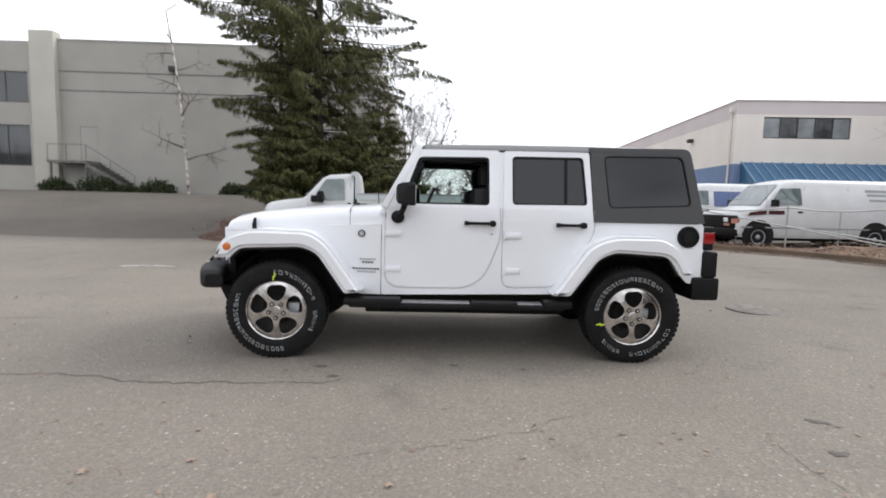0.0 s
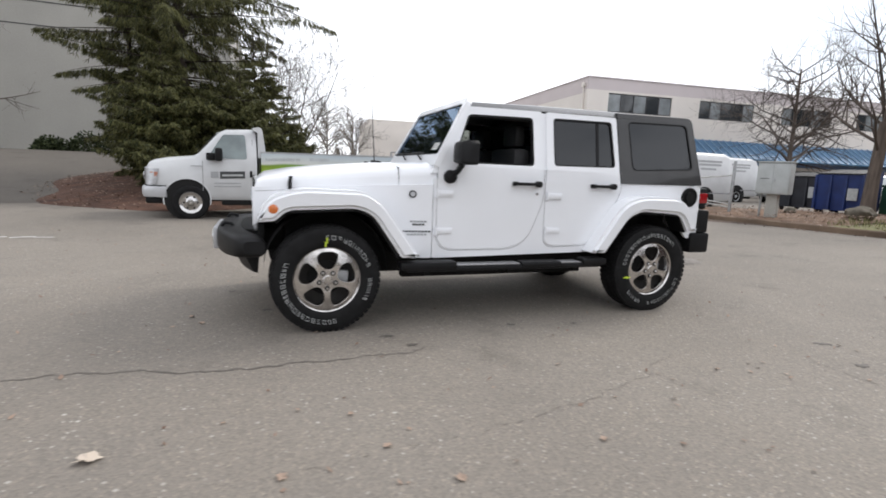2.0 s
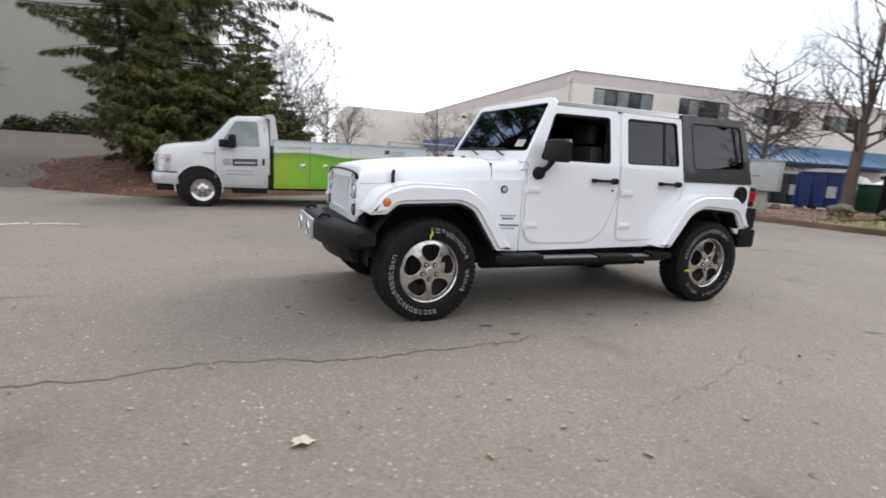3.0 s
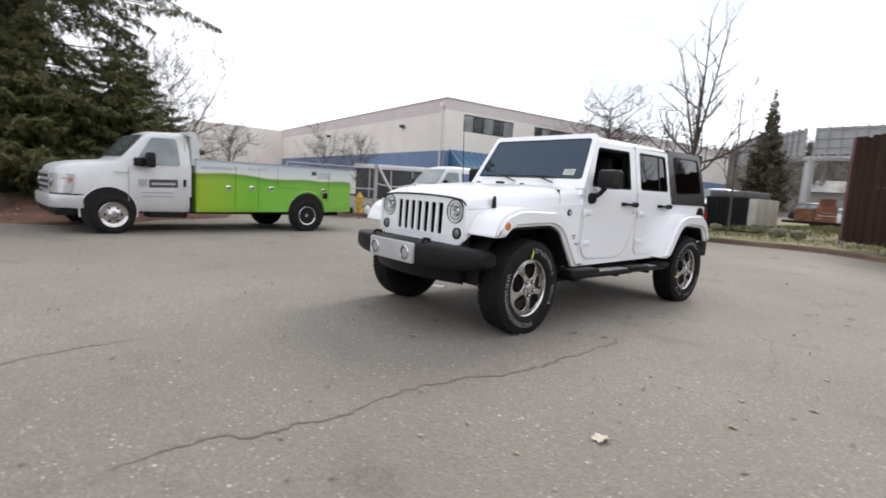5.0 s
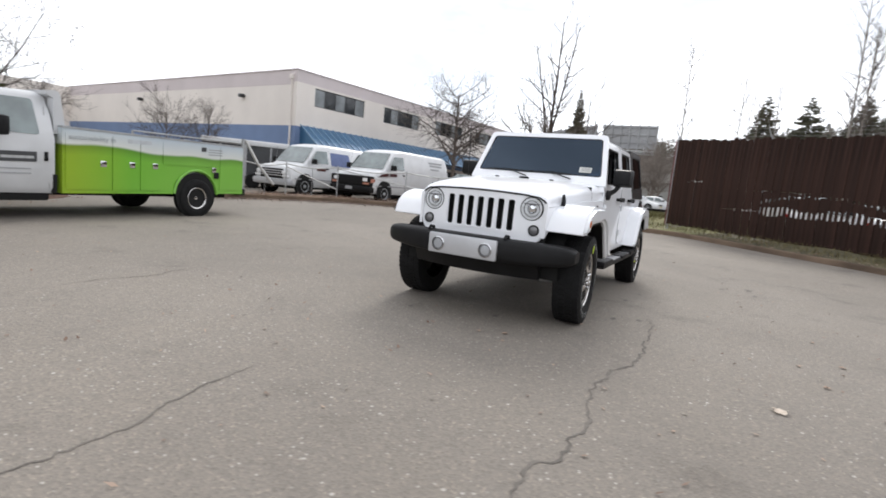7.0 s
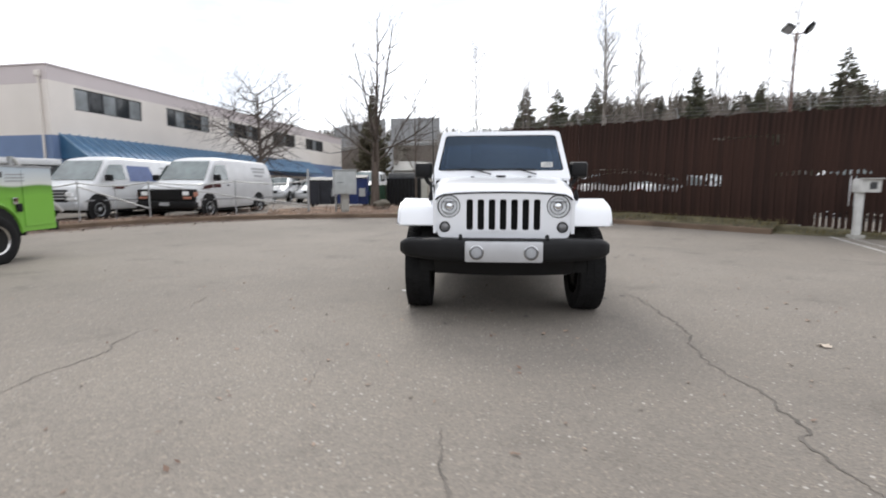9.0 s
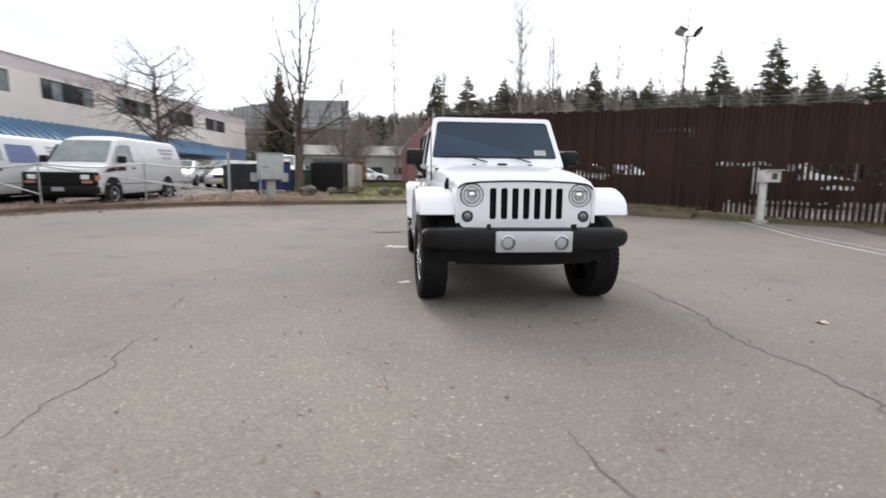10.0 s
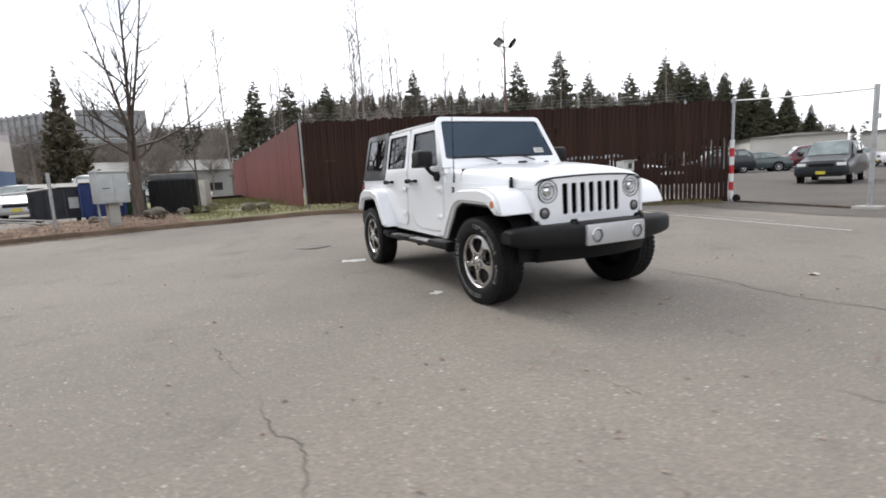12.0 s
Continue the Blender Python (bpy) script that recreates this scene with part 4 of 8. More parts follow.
            if name == "front_door":
                part("lock", lathe([(0.011, 0), (0.011, 0.012), (0, 0.013)], 12, Matrix.Translation((0.285, s * 0.778, 1.035)) @ (AX_Y if s < 0 else AX_Y.inverted())), CHROME, d)
            for z in (1.02, 0.72):
                hg = box(gx[0], gx[1], s * 0.776, s * 0.788, z - 0.025, z + 0.025, 0.005)
                hg = tube([(gx[0] + 0.0, s * 0.788, z - 0.036), (gx[0] + 0.0, s * 0.788, z + 0.036)], 0.009, 8, hg)
                hg = box(gx[0] + 0.03, gx[1] - 0.01, s * 0.787, s * 0.793, z - 0.013, z + 0.013, 0.003, hg)
                part("hinge", hg, WHITE, d)
        # hardtop quarter with its long window
        q = part("hardtop_side", sheet(rounded([(1.128, 1.148), (1.098, 1.775), (1.945, 1.785), (2.062, 1.155)], [0.0, 0.0, 0.06, 0.02], 4), [rounded([(1.26, 1.27), (1.215, 1.705), (1.88, 1.716), (1.95, 1.302)], 0.05, 5)], on_side(s, 0.012), (0, -s * 0.04, 0)), HARDTOP, car, "black textured hardtop side")
        part("window_rim", sheet(rounded([(1.256, 1.266), (1.211, 1.709), (1.884, 1.72), (1.954, 1.298)], 0.052, 5), [rounded([(1.267, 1.277), (1.222, 1.698), (1.874, 1.709), (1.943, 1.309)], 0.048, 5)], on_side(s, 0.0135), (0, -s * 0.012, 0)), BLACKPL, q)
        part("window_pane", sheet(rounded([(1.26, 1.27), (1.215, 1.705), (1.88, 1.716), (1.95, 1.302)], 0.05, 5), [], on_side(s, 0.004), (0, -s * 0.004, 0)), PRIVACY, q, "dark privacy glass")
        part("pillar", sheet([(0.33, 1.1), (0.33, 1.716), (0.386, 1.716), (0.386, 1.1)], [], on_side(s, -0.004), (0, -s * 0.06, 0)), WHITE, body)
        # running board
        sb = box(-0.88, 0.9, s * 0.76, s * 0.915, 0.432, 0.474, 0.016)
        for x0, x1 in ((-0.92, -0.46), (0.12, 0.5), (0.72, 0.96)):
            sb = box(x0, x1, s * 0.79, s * 0.925, 0.45, 0.512 if x0 != 0.12 else 0.496, 0.02, sb)
        st = part("running_board", sb, BLACKPL, car, "black running board with bright tread strips")
        for x0, x1 in ((-0.45, 0.11), (0.51, 0.71)):
            part("tread_strip", box(x0, x1, s * 0.785, s * 0.9, 0.475, 0.484, 0.003), pbr_tread(), st)
        for x in (-0.7, 0.05, 0.7):
            part("bracket", box(x, x + 0.06, s * 0.5, s * 0.8, 0.38, 0.42), VOID, st)
        # mirror
        mb = loft([[(x, s * (0.9 + 0.1 * k * c), 1.345 + 0.092 * k * zz) for c, zz in ((-1, -0.8), (-0.8, -1), (0.8, -1), (1, -0.8), (1, 0.75), (0.8, 1), (-0.8, 1), (-1, 0.8))] for x, k in ((-0.495, 0.55), (-0.48, 0.82), (-0.44, 0.97), (-0.36, 1.0), (-0.345, 0.97))])
        mb = tube([(-0.43, s * 0.87, 1.26), (-0.45, s * 0.84, 1.205), (-0.475, s * 0.785, 1.17)], [0.026, 0.022, 0.03], 10, mb)
        mb = lathe([(0.055, 0), (0.05, 0.03), (0.03, 0.04), (0, 0.042)], 18, Matrix.Translation((-0.49, s * 0.772, 1.155)) @ (AX_Y if s < 0 else AX_Y.inverted()), mb)
        mm = part("mirror", mb, BLACKPL, car, "black folding door mirror")
        part("mirror_glass", box(-0.344, -0.341, s * 0.815, s * 0.985, 1.275, 1.415), CHROME, mm)
        # badges as plain bars, round medallion
        bd = lathe([(0.03, 0.0), (0.03, 0.006), (0.024, 0.009), (0, 0.009)], 20, Matrix.Translation((-0.785, s * 0.752, 1.01)) @ (AX_Y if s < 0 else AX_Y.inverted()))
        md = part("medallion", bd, BLACKPL, car, "small round metal badge with a dark rim")
        part("badge_face", lathe([(0.02, 0.0085), (0.02, 0.011), (0.0, 0.0115)], 16, Matrix.Translation((-0.785, s * 0.752, 1.01)) @ (AX_Y if s < 0 else AX_Y.inverted())), SILVER, md)
        for x0, x1, z, mt in ((-0.86, -0.63, 0.715, INK), (-0.82, -0.66, 0.69, GREYPR), (-0.8, -0.66, 0.795, GREYPR), (-0.78, -0.68, 0.77, INK)):
            bb = bmesh.new()
            k = max(3, round((x1 - x0) / 0.026))
            for i in range(k):
                xa = x0 + (x1 - x0) * i / k
                ya = 0.612 + 0.16 * min(1, max(0, (xa + 1.95) / 1.35))
                bb = box(xa, xa + (x1 - x0) / k * 0.72, s * (ya - 0.004), s * (ya + 0.006), z - 0.0065, z + 0.0065, 0, bb)
            part("badge_bar", bb, mt, car, smooth=False)
        # tail lamp
        tl = part("tail_lamp", box(2.055, 2.15, s * 0.6, s * 0.775, 0.93, 1.13, 0.015), BLACKPL, car)
        part("lens", box(2.06, 2.158, s * 0.615, s * 0.78, 0.985, 1.085, 0.012), RED, tl, "red tail lamp lens")
    part("fuel_cap", lathe([(0.092, 0), (0.092, 0.012), (0.082, 0.016), (0.078, 0.006), (0.05, 0.006), (0.05, 0.02), (0.0, 0.022)], 28, Matrix.Translation((1.93, -0.772, 1.04)) @ AX_Y), BLACKPL, car, "round black fuel filler door")

    # hood
    rings = []
    for x, zc, hw, seam in ((-1.965, 1.075, 0.6, 1.03), (-1.95, 1.115, 0.605, 1.03), (-1.9, 1.145, 0.612, 1.03), (-1.7, 1.185, 0.635, 1.04), (-1.4, 1.222, 0.665, 1.055), (-1.1, 1.25, 0.695, 1.07), (-0.905, 1.262, 0.712, 1.08)):
        ring = []
        for i in range(25):
            a = math.pi * i / 24
            c, sn = math.cos(a), math.sin(a)
            ring.append((x, hw * math.copysign(abs(c) ** 0.3, c), seam + (zc - seam) * abs(sn) ** 0.42 + 0.012 * max(0, 1 - (c / 0.55) ** 2) * (1 if x > -1.94 else 0)))
        rings.append(ring)
    hood = part("hood", loft(rings, False, False), WHITE, car, "white engine hood")
    rings = []
    for x, zc, hw, seam in ((-0.9, 1.262, 0.713, 1.082), (-0.75, 1.275, 0.728, 1.088), (-0.6, 1.29, 0.745, 1.09)):
        ring = []
        for i in range(25):
            a = math.pi * i / 24
            c, sn = math.cos(a), math.sin(a)
            ring.append((x, hw * math.copysign(abs(c) ** 0.3, c), seam + (zc - seam) * abs(sn) ** 0.42))
        rings.append(ring)
    part("cowl_top", loft(rings, False, False), WHITE, car)
    part("cowl_gap", box(-0.904, -0.901, -0.7, 0.7, 1.0, 1.235), VOID, hood)
    for s in (-1, 1):
        lt = box(-1.728, -1.702, s * 0.645, s * 0.668, 1.01, 1.12, 0.008)
        lt = tube([(-1.715, s * 0.668, 1.02), (-1.72, s * 0.672, 1.08), (-1.71, s * 0.655, 1.135)], 0.013, 8, lt)
        part("hood_latch", lt, BLACKPL, hood, "black rubber hood latch")
        part("washer_nozzle", box(-0.99, -0.96, s * 0.3 - 0.02, s * 0.3 + 0.02, 1.255, 1.28, 0.006), BLACKPL, hood)
    part("hood_bumper", box(-0.98, -0.95, -0.05, 0.05, 1.262, 1.29, 0.008), BLACKPL, hood)

    # grille with seven slots
    outline = rounded([(-0.6, 1.03), (-0.545, 1.09), (0.0, 1.125), (0.545, 1.09), (0.6, 1.03), (0.615, 0.9), (0.565, 0.715), (-0.565, 0.715), (-0.615, 0.9)], [0.05, 0.06, 0.6, 0.06, 0.05, 0.1, 0.05, 0.05, 0.1], 5)
    holes = [rounded([(y - 0.028, 0.79), (y + 0.028, 0.79), (y + 0.028, 1.055), (y - 0.028, 1.055)], 0.018, 3) for y in (-0.291, -0.194, -0.097, 0.0, 0.097, 0.194, 0.291)]
    holes += [ring2d(s * 0.472, 0.995, 0.098, 32) for s in (-1, 1)] + [ring2d(s * 0.51, 0.815, 0.046, 24) for s in (-1, 1)]
    g = sheet(outline, holes, lambda u, v: Vector((-1.985 + 0.02 * (abs(u) / 0.6) ** 3 + (v - 0.9) * 0.03, u, v)), (0.045, 0, 0))
    bmesh.ops.bevel(g, geom=[e for e in g.edges if e.calc_face_angle(0) > 1.0 and max(e.verts[0].co.x, e.verts[1].co.x) < -1.955], offset=0.006, segments=2, affect="EDGES")
    grille = part("grille", g, WHITE, car, "white seven-slot grille")
    rim_pts = [(-1.985 + 0.02 * (abs(y) / 0.6) ** 3 + (z - 0.9) * 0.03 + 0.012, y, z + 0.004) for y, z in ((-0.607, 1.0), (-0.598, 1.035), (-0.575, 1.062), (-0.53, 1.086), (-0.4, 1.1), (-0.2, 1.108), (0, 1.111), (0.2, 1.108), (0.4, 1.1), (0.53, 1.086), (0.575, 1.062), (0.598, 1.035), (0.607, 1.0))]
    part("hood_gap", tube([(x - 0.016, y, z + 0.003) for x, y, z in rim_pts], 0.0075, 6), VOID, grille)
    for s in (-1, 1):
        part("shut_line", tube([(x, s * (w + 0.004), z) for x, w, z in ((-1.96, 0.607, 1.02), (-1.7, 0.637, 1.036), (-1.4, 0.667, 1.052), (-1.1, 0.697, 1.067), (-0.905, 0.714, 1.077))], 0.0045, 6), SEAM, hood)
    part("grille_backing", box(-1.925, -1.9, -0.56, 0.56, 0.74, 1.09), VOID, grille)
    for y in (-0.291, -0.194, -0.097, 0.0, 0.097, 0.194, 0.291):
        part("slot_insert", sheet(rounded([(y - 0.031, 0.787), (y + 0.031, 0.787), (y + 0.031, 1.058), (y - 0.031, 1.058)], 0.02, 3), [rounded([(y - 0.023, 0.797), (y + 0.023, 0.797), (y + 0.023, 1.048), (y - 0.023, 1.048)], 0.014, 3)], lambda u, v: Vector((-1.968, u, v)), (0.03, 0, 0)), BLACKPL, grille)
    for s in (-1, 1):
        mt = Matrix.Translation((-1.954, s * 0.472, 0.995)) @ AX_X
        lamp = part("headlamp", lathe([(0.0985, -0.03), (0.0985, 0.02), (0.0955, 0.025), (0.0925, 0.02), (0.0915, 0.006)], 40, mt), BLACKPL, grille, "round headlamp with chrome ring")
        part("reflector", lathe([(0.0925, 0.019), (0.084, 0.016), (0.07, 0.012), (0.05, 0.006), (0.036, 0.0)], 32, mt), REFLECT, lamp)
        part("inner_ring", lathe([(0.071, 0.008), (0.071, 0.0165), (0.066, 0.0165), (0.065, 0.006)], 32, mt), pbr_turn(), lamp)
        for k in (-1, 1):
            part("light_bar", tube([(-1.962, s * 0.472 + 0.058 * math.cos(a), 0.995 + k * 0.018 + k * 0.034 * math.sin(a)) for a in np.linspace(0.25, math.pi - 0.25, 10)], 0.009, 6), pbr_lamp(), lamp)
        part("bulb_shield", lathe([(0.038, 0.0), (0.038, 0.01), (0.033, 0.014), (0.028, 0.008), (0.0, 0.013)], 24, mt), CHROME, lamp)
        part("shield_gap", lathe([(0.041, 0.003), (0.041, 0.009), (0.0375, 0.009)], 24, mt), BLACKPL, lamp)
        part("cross_bar", box(-1.972, -1.966, s * 0.472 - 0.07, s * 0.472 + 0.07, 1.031, 1.039), pbr_turn(), lamp)
        part("lens", lathe([(0.086, 0.021), (0.06, 0.034), (0.03, 0.04), (0.0, 0.042)], 32, mt), LENS, lamp).visible_shadow = False
        part("dark_bezel", lathe([(0.101, 0.0), (0.1015, 0.012), (0.0985, 0.018)], 32, mt), BLACKPL, lamp)
        mt2 = Matrix.Translation((-1.972, s * 0.51, 0.815)) @ AX_X
        tn = part("turn_lamp", lathe([(0.047, -0.02), (0.047, 0.01), (0.04, 0.014), (0.037, 0.0)], 28, mt2), BLACKPL, grille)
        part("lens", lathe([(0.038, 0.006), (0.02, 0.014), (0.0, 0.016)], 24, mt2), pbr_turn(), tn, "smoked turn signal lens")

    # front bumper
    rings = []
    for y in [-0.9, -0.892, -0.875, -0.85] + list(np.linspace(-0.81, 0.81, 21)) + [0.85, 0.875, 0.892, 0.9]:
        e = abs(y) / 0.9
        xf = -2.265 + 0.2 * e ** 2.6
        xb = xf + 0.2
        zt, zb = 0.735 - 0.02 * e ** 4, 0.535 + 0.03 * e ** 3
        k = math.sqrt(max(0.12, 1 - max(0.0, (abs(y) - 0.81) / 0.09) ** 2))
        zc = (zt + zb) / 2
        ring = []
        for i in range(20):
            a = 2 * math.pi * i / 20
            c, sn = math.cos(a), math.sin(a)
            ring.append((xf + 0.1 + 0.1 * (0.55 + 0.45 * k) * math.copysign(abs(c) ** 0.5, c), y, zc + (zt - zb) / 2 * (0.4 + 0.6 * k) * math.copysign(abs(sn) ** 0.5, sn)))
        rings.append(ring)
    bp = part("front_bumper", loft(rings), BLACKPL, car, "black plastic bumper with silver centre")
    own = box(-2.28, -2.24, -0.32, 0.32, 0.545, 0.718, 0.018)
    part("bumper_insert", own, SILVER, bp, "silver bumper applique")
    for s in (-1, 1):
        mt = Matrix.Translation((-2.274, s * 0.222, 0.628)) @ AX_X
        fg = part("fog_lamp", lathe([(0.062, 0.0), (0.06, 0.013), (0.055, 0.016), (0.05, 0.004)], 30, mt), CHROME, bp, "round fog lamp")
        part("reflector", lathe([(0.051, 0.008), (0.046, 0.001), (0.042, 0.006), (0.03, -0.002), (0.012, -0.004), (0.0, 0.006)], 26, mt), CACHE.setdefault("fog", pbr("smoked_fog_lamp", (0.3, 0.3, 0.31), 0.25, 0, 0.4, 40, coat=0.5)), fg)
        part("inner_ring", lathe([(0.047, 0.004), (0.047, 0.0115), (0.042, 0.0115), (0.041, 0.0)], 26, mt), pbr_turn(), fg)
        part("lens", lathe([(0.05, 0.012), (0.025, 0.019), (0, 0.021)], 26, mt), LENS, fg).visible_shadow = False
        hk = tube([(-2.12, s * 0.36, 0.7), (-2.14, s * 0.36, 0.752), (-2.19, s * 0.36, 0.758), (-2.215, s * 0.36, 0.73)], 0.014, 8)
        part("tow_hook", hk, BLACKPL, bp)
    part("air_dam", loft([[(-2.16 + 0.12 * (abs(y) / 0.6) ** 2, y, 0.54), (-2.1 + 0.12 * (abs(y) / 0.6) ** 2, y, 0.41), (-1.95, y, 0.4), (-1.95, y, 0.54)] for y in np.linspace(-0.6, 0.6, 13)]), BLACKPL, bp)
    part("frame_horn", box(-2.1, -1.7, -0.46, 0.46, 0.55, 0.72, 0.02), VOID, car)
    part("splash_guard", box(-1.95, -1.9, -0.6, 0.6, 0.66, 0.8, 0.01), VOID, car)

    # rear bumper and rear wall
    rb = part("rear_bumper", box(1.98, 2.215, -0.8, 0.8, 0.5, 0.7, 0.03), BLACKPL, car, "black rear bumper")
    for s in (-1, 1):
        part("bumper_end", box(2.06, 2.19, s * 0.62, s * 0.79, 0.7, 0.92, 0.02), BLACKPL, rb)
    part("tailgate", box(2.03, 2.075, -0.74, 0.74, 0.62, 1.15, 0.015), WHITE, car)
    part("rear_wall", sheet(rounded([(-0.74, 1.15), (0.74, 1.15), (0.68, 1.76), (-0.68, 1.76)], 0.04, 3), [rounded([(-0.6, 1.25), (0.6, 1.25), (0.56, 1.68), (-0.56, 1.68)], 0.05, 4)], lambda u, v: Vector((2.05 - (v - 1.15) * 0.18, u, v)), (-0.04, 0, 0)), HARDTOP, car)
    part("rear_glass", sheet(rounded([(-0.6, 1.25), (0.6, 1.25), (0.56, 1.68), (-0.56, 1.68)], 0.05, 4), [], lambda u, v: Vector((2.04 - (v - 1.15) * 0.18, u, v)), (-0.004, 0, 0)), PRIVACY, car)

    # roof
    rings = []
    for x, dz, w in ((-0.312, -0.03, 0.668), (-0.27, -0.012, 0.68), (0.4, 0.004, 0.685), (1.1, 0.01, 0.69), (1.85, 0.004, 0.69), (1.96, -0.02, 0.678)):
        top = [(x, w * c, 1.728 + dz + 0.076 * (1 - abs(c) ** 8)) for c in np.linspace(-1, 1, 17)]
        rings.append(top + [(x, w * 0.96, 1.715), (x, -w * 0.96, 1.715)])
    part("roof", loft(rings), HARDTOP, car, "black textured hardtop roof")

    # windshield: frame leaning back, glass, wipers
    xb, zb, xt, zt = -0.64, 1.262, -0.335, 1.818

    def shield(u, v):
        return Vector((xb + (xt - xb) * v, u, zb + (zt - zb) * v))
    nrm = Vector((-(zt - zb), 0, xt - xb)).normalized()
    fr_o = rounded([(-0.778, 0.0), (0.778, 0.0), (0.68, 1.0), (-0.68, 1.0)], [0.02, 0.02, 0.07, 0.07], 4)
    gl = rounded([(-0.71, 0.16), (0.71, 0.16), (0.634, 0.915), (-0.634, 0.915)], 0.05, 4)
    ws = part("windshield_frame", sheet(fr_o, [gl], shield, -nrm * 0.05), WHITE, car, "white windshield frame")
    glass = part("windshield", sheet(gl, [], lambda u, v: shield(u, v) - nrm * 0.012, -nrm * 0.004), SHIELD, car, "tinted windshield with a white sticker")
    inner = rounded([(-0.697, 0.185), (0.697, 0.185), (0.624, 0.903), (-0.624, 0.903)], 0.045, 4)
    part("glass_border", sheet(gl, [inner], lambda u, v: shield(u, v) - nrm * 0.009, -nrm * 0.002), BLACKPL, glass)
    part("sticker", sheet([(-0.59, 0.24), (-0.46, 0.24), (-0.46, 0.34), (-0.59, 0.34)], [], lambda u, v: shield(u, v) - nrm * 0.008, nrm * 0.002), pbr("paper", (0.7, 0.7, 0.66), 0.6), glass, "white paper sticker with grey bars")
    for k in range(3):
        part("sticker_line", sheet([(-0.58, 0.262 + k * 0.024), (-0.48, 0.262 + k * 0.024), (-0.48, 0.274 + k * 0.024), (-0.58, 0.274 + k * 0.024)], [], lambda u, v: shield(u, v) - nrm * 0.0045, nrm * 0.0015), GREYPR, glass)
    part("window_paper", sheet([(0.34, 0.3), (0.6, 0.3), (0.58, 0.8), (0.34, 0.8)], [], lambda u, v: shield(u, v) - nrm * 0.03, -nrm * 0.002), pbr("pale_form", (0.35, 0.5, 0.5), 0.6), glass, "pale price sheet behind the glass")
    for y0, y1 in ((-0.4, 0.12), (0.1, 0.62)):
        wp = tube([shield(y0, 0.165) + nrm * 0.02, shield((y0 + y1) / 2, 0.178) + nrm * 0.022, shield(y1, 0.165) + nrm * 0.02], 0.006, 6)
        wp = tube([shield(y0 - 0.0, 0.07) + nrm * 0.02, shield((y0 + y1) / 2 - 0.04, 0.17) + nrm * 0.03], 0.007, 6, wp)
        part("wiper", wp, BLACKPL, car, "black windshield wiper")
    for s in (-1, 1):
        part("a_pillar", sheet([(-0.655, 1.2), (-0.372, 1.73), (-0.33, 1.73), (-0.6, 1.2)], [], on_side(s, 0.003), (0, -s * 0.05, 0)), WHITE, ws)
        for z in (1.3, 1.4, 1.5):
            part("frame_bolt", lathe([(0.009, 0), (0.009, 0.008), (0, 0.009)], 8, Matrix.Translation((-0.632 + (z - 1.24) * 0.53, s * (yw(z) + 0.002), z)) @ (AX_Y if s < 0 else AX_Y.inverted())), BLACKPL, ws)
    part("antenna", tube([(-0.78, 0.73, 1.1), (-0.8, 0.735, 1.2), (-0.84, 0.745, 1.95)], [0.01, 0.006, 0.003], 6), BLACKPL, car, "thin black whip antenna")
    part("rear_view_mirror", box(-0.37, -0.345, -0.09, 0.09, 1.66, 1.705, 0.012), TRIM, car)

    # inside
    for y in (-0.36, 0.36):
        seat = part("seat", box(0.14, 0.3, y - 0.25, y + 0.25, 1.0, 1.42, 0.05), TRIM, car, "black front seat")
        part("headrest", box(0.2, 0.3, y - 0.13, y + 0.13, 1.44, 1.62, 0.035), TRIM, seat)
        part("seat_base", box(-0.4, 0.1, y - 0.25, y + 0.25, 1.12, 1.16, 0.02), TRIM, seat)
    bench = part("rear_bench", box(0.95, 1.1, -0.6, 0.6, 1.1, 1.4, 0.05), TRIM, car)
    for y in (-0.35, 0.35):
        part("headrest", box(0.98, 1.07, y - 0.13, y + 0.13, 1.41, 1.55, 0.03), TRIM, bench)
    part("dashboard", box(-0.62, -0.36, -0.7, 0.7, 1.12, 1.27, 0.04), TRIM, car)
    wheel_m = Matrix.Translation((-0.27, -0.36, 1.25)) @ Matrix.Rotation(radians(-68), 4, "Y")
    part("steering_wheel", tube([wheel_m @ Vector((0.185 * math.cos(a), 0.185 * math.sin(a), 0)) for a in np.linspace(0, 2 * math.pi, 29)], 0.014, 8), TRIM, car)
    rb = tube([(0.33, -0.62, 1.1), (0.33, -0.6, 1.65), (0.33, 0.6, 1.65), (0.33, 0.62, 1.1)], 0.035, 10)
    for s in (-1, 1):
        rb = tube([(-0.3, s * 0.61, 1.68), (0.33, s * 0.6, 1.67), (1.5, s * 0.6, 1.66), (1.95, s * 0.6, 1.2)], 0.03, 8, rb)
    part("roll_bar", rb, TRIM, car)

    # the tub, doors, top and flares ride a little higher and longer than the frame below them
    upper = ("body", "front_door", "rear_door", "hardtop_side", "roof", "front_flare", "rear_flare", "mirror", "medallion", "badge_bar", "tail_lamp", "fuel_cap", "tailgate", "rear_wall", "rear_glass", "rear_bumper", "seat", "rear_bench", "roll_bar")
    for ob in car.children:
        kind = ob.name.split(".")[0]
        if kind in upper:
            ob.matrix_basis = Matrix.Translation((0, 0, 0.03 if "flare" in kind else 0.02)) @ Matrix.Diagonal((1.016, 1, 1, 1)) @ ob.matrix_basis

    for x, s in ((-1.473, -1), (1.473, -1), (-1.473, 1), (1.473, 1)):
        steer = 3.0 if x < 0 else 0.0
        m = Matrix.Translation((x, s * 0.79, 0.395)) @ Matrix.Rotation(radians(steer if s < 0 else 180 + steer), 4, "Z") @ Matrix.Rotation(radians(3), 4, "Y")
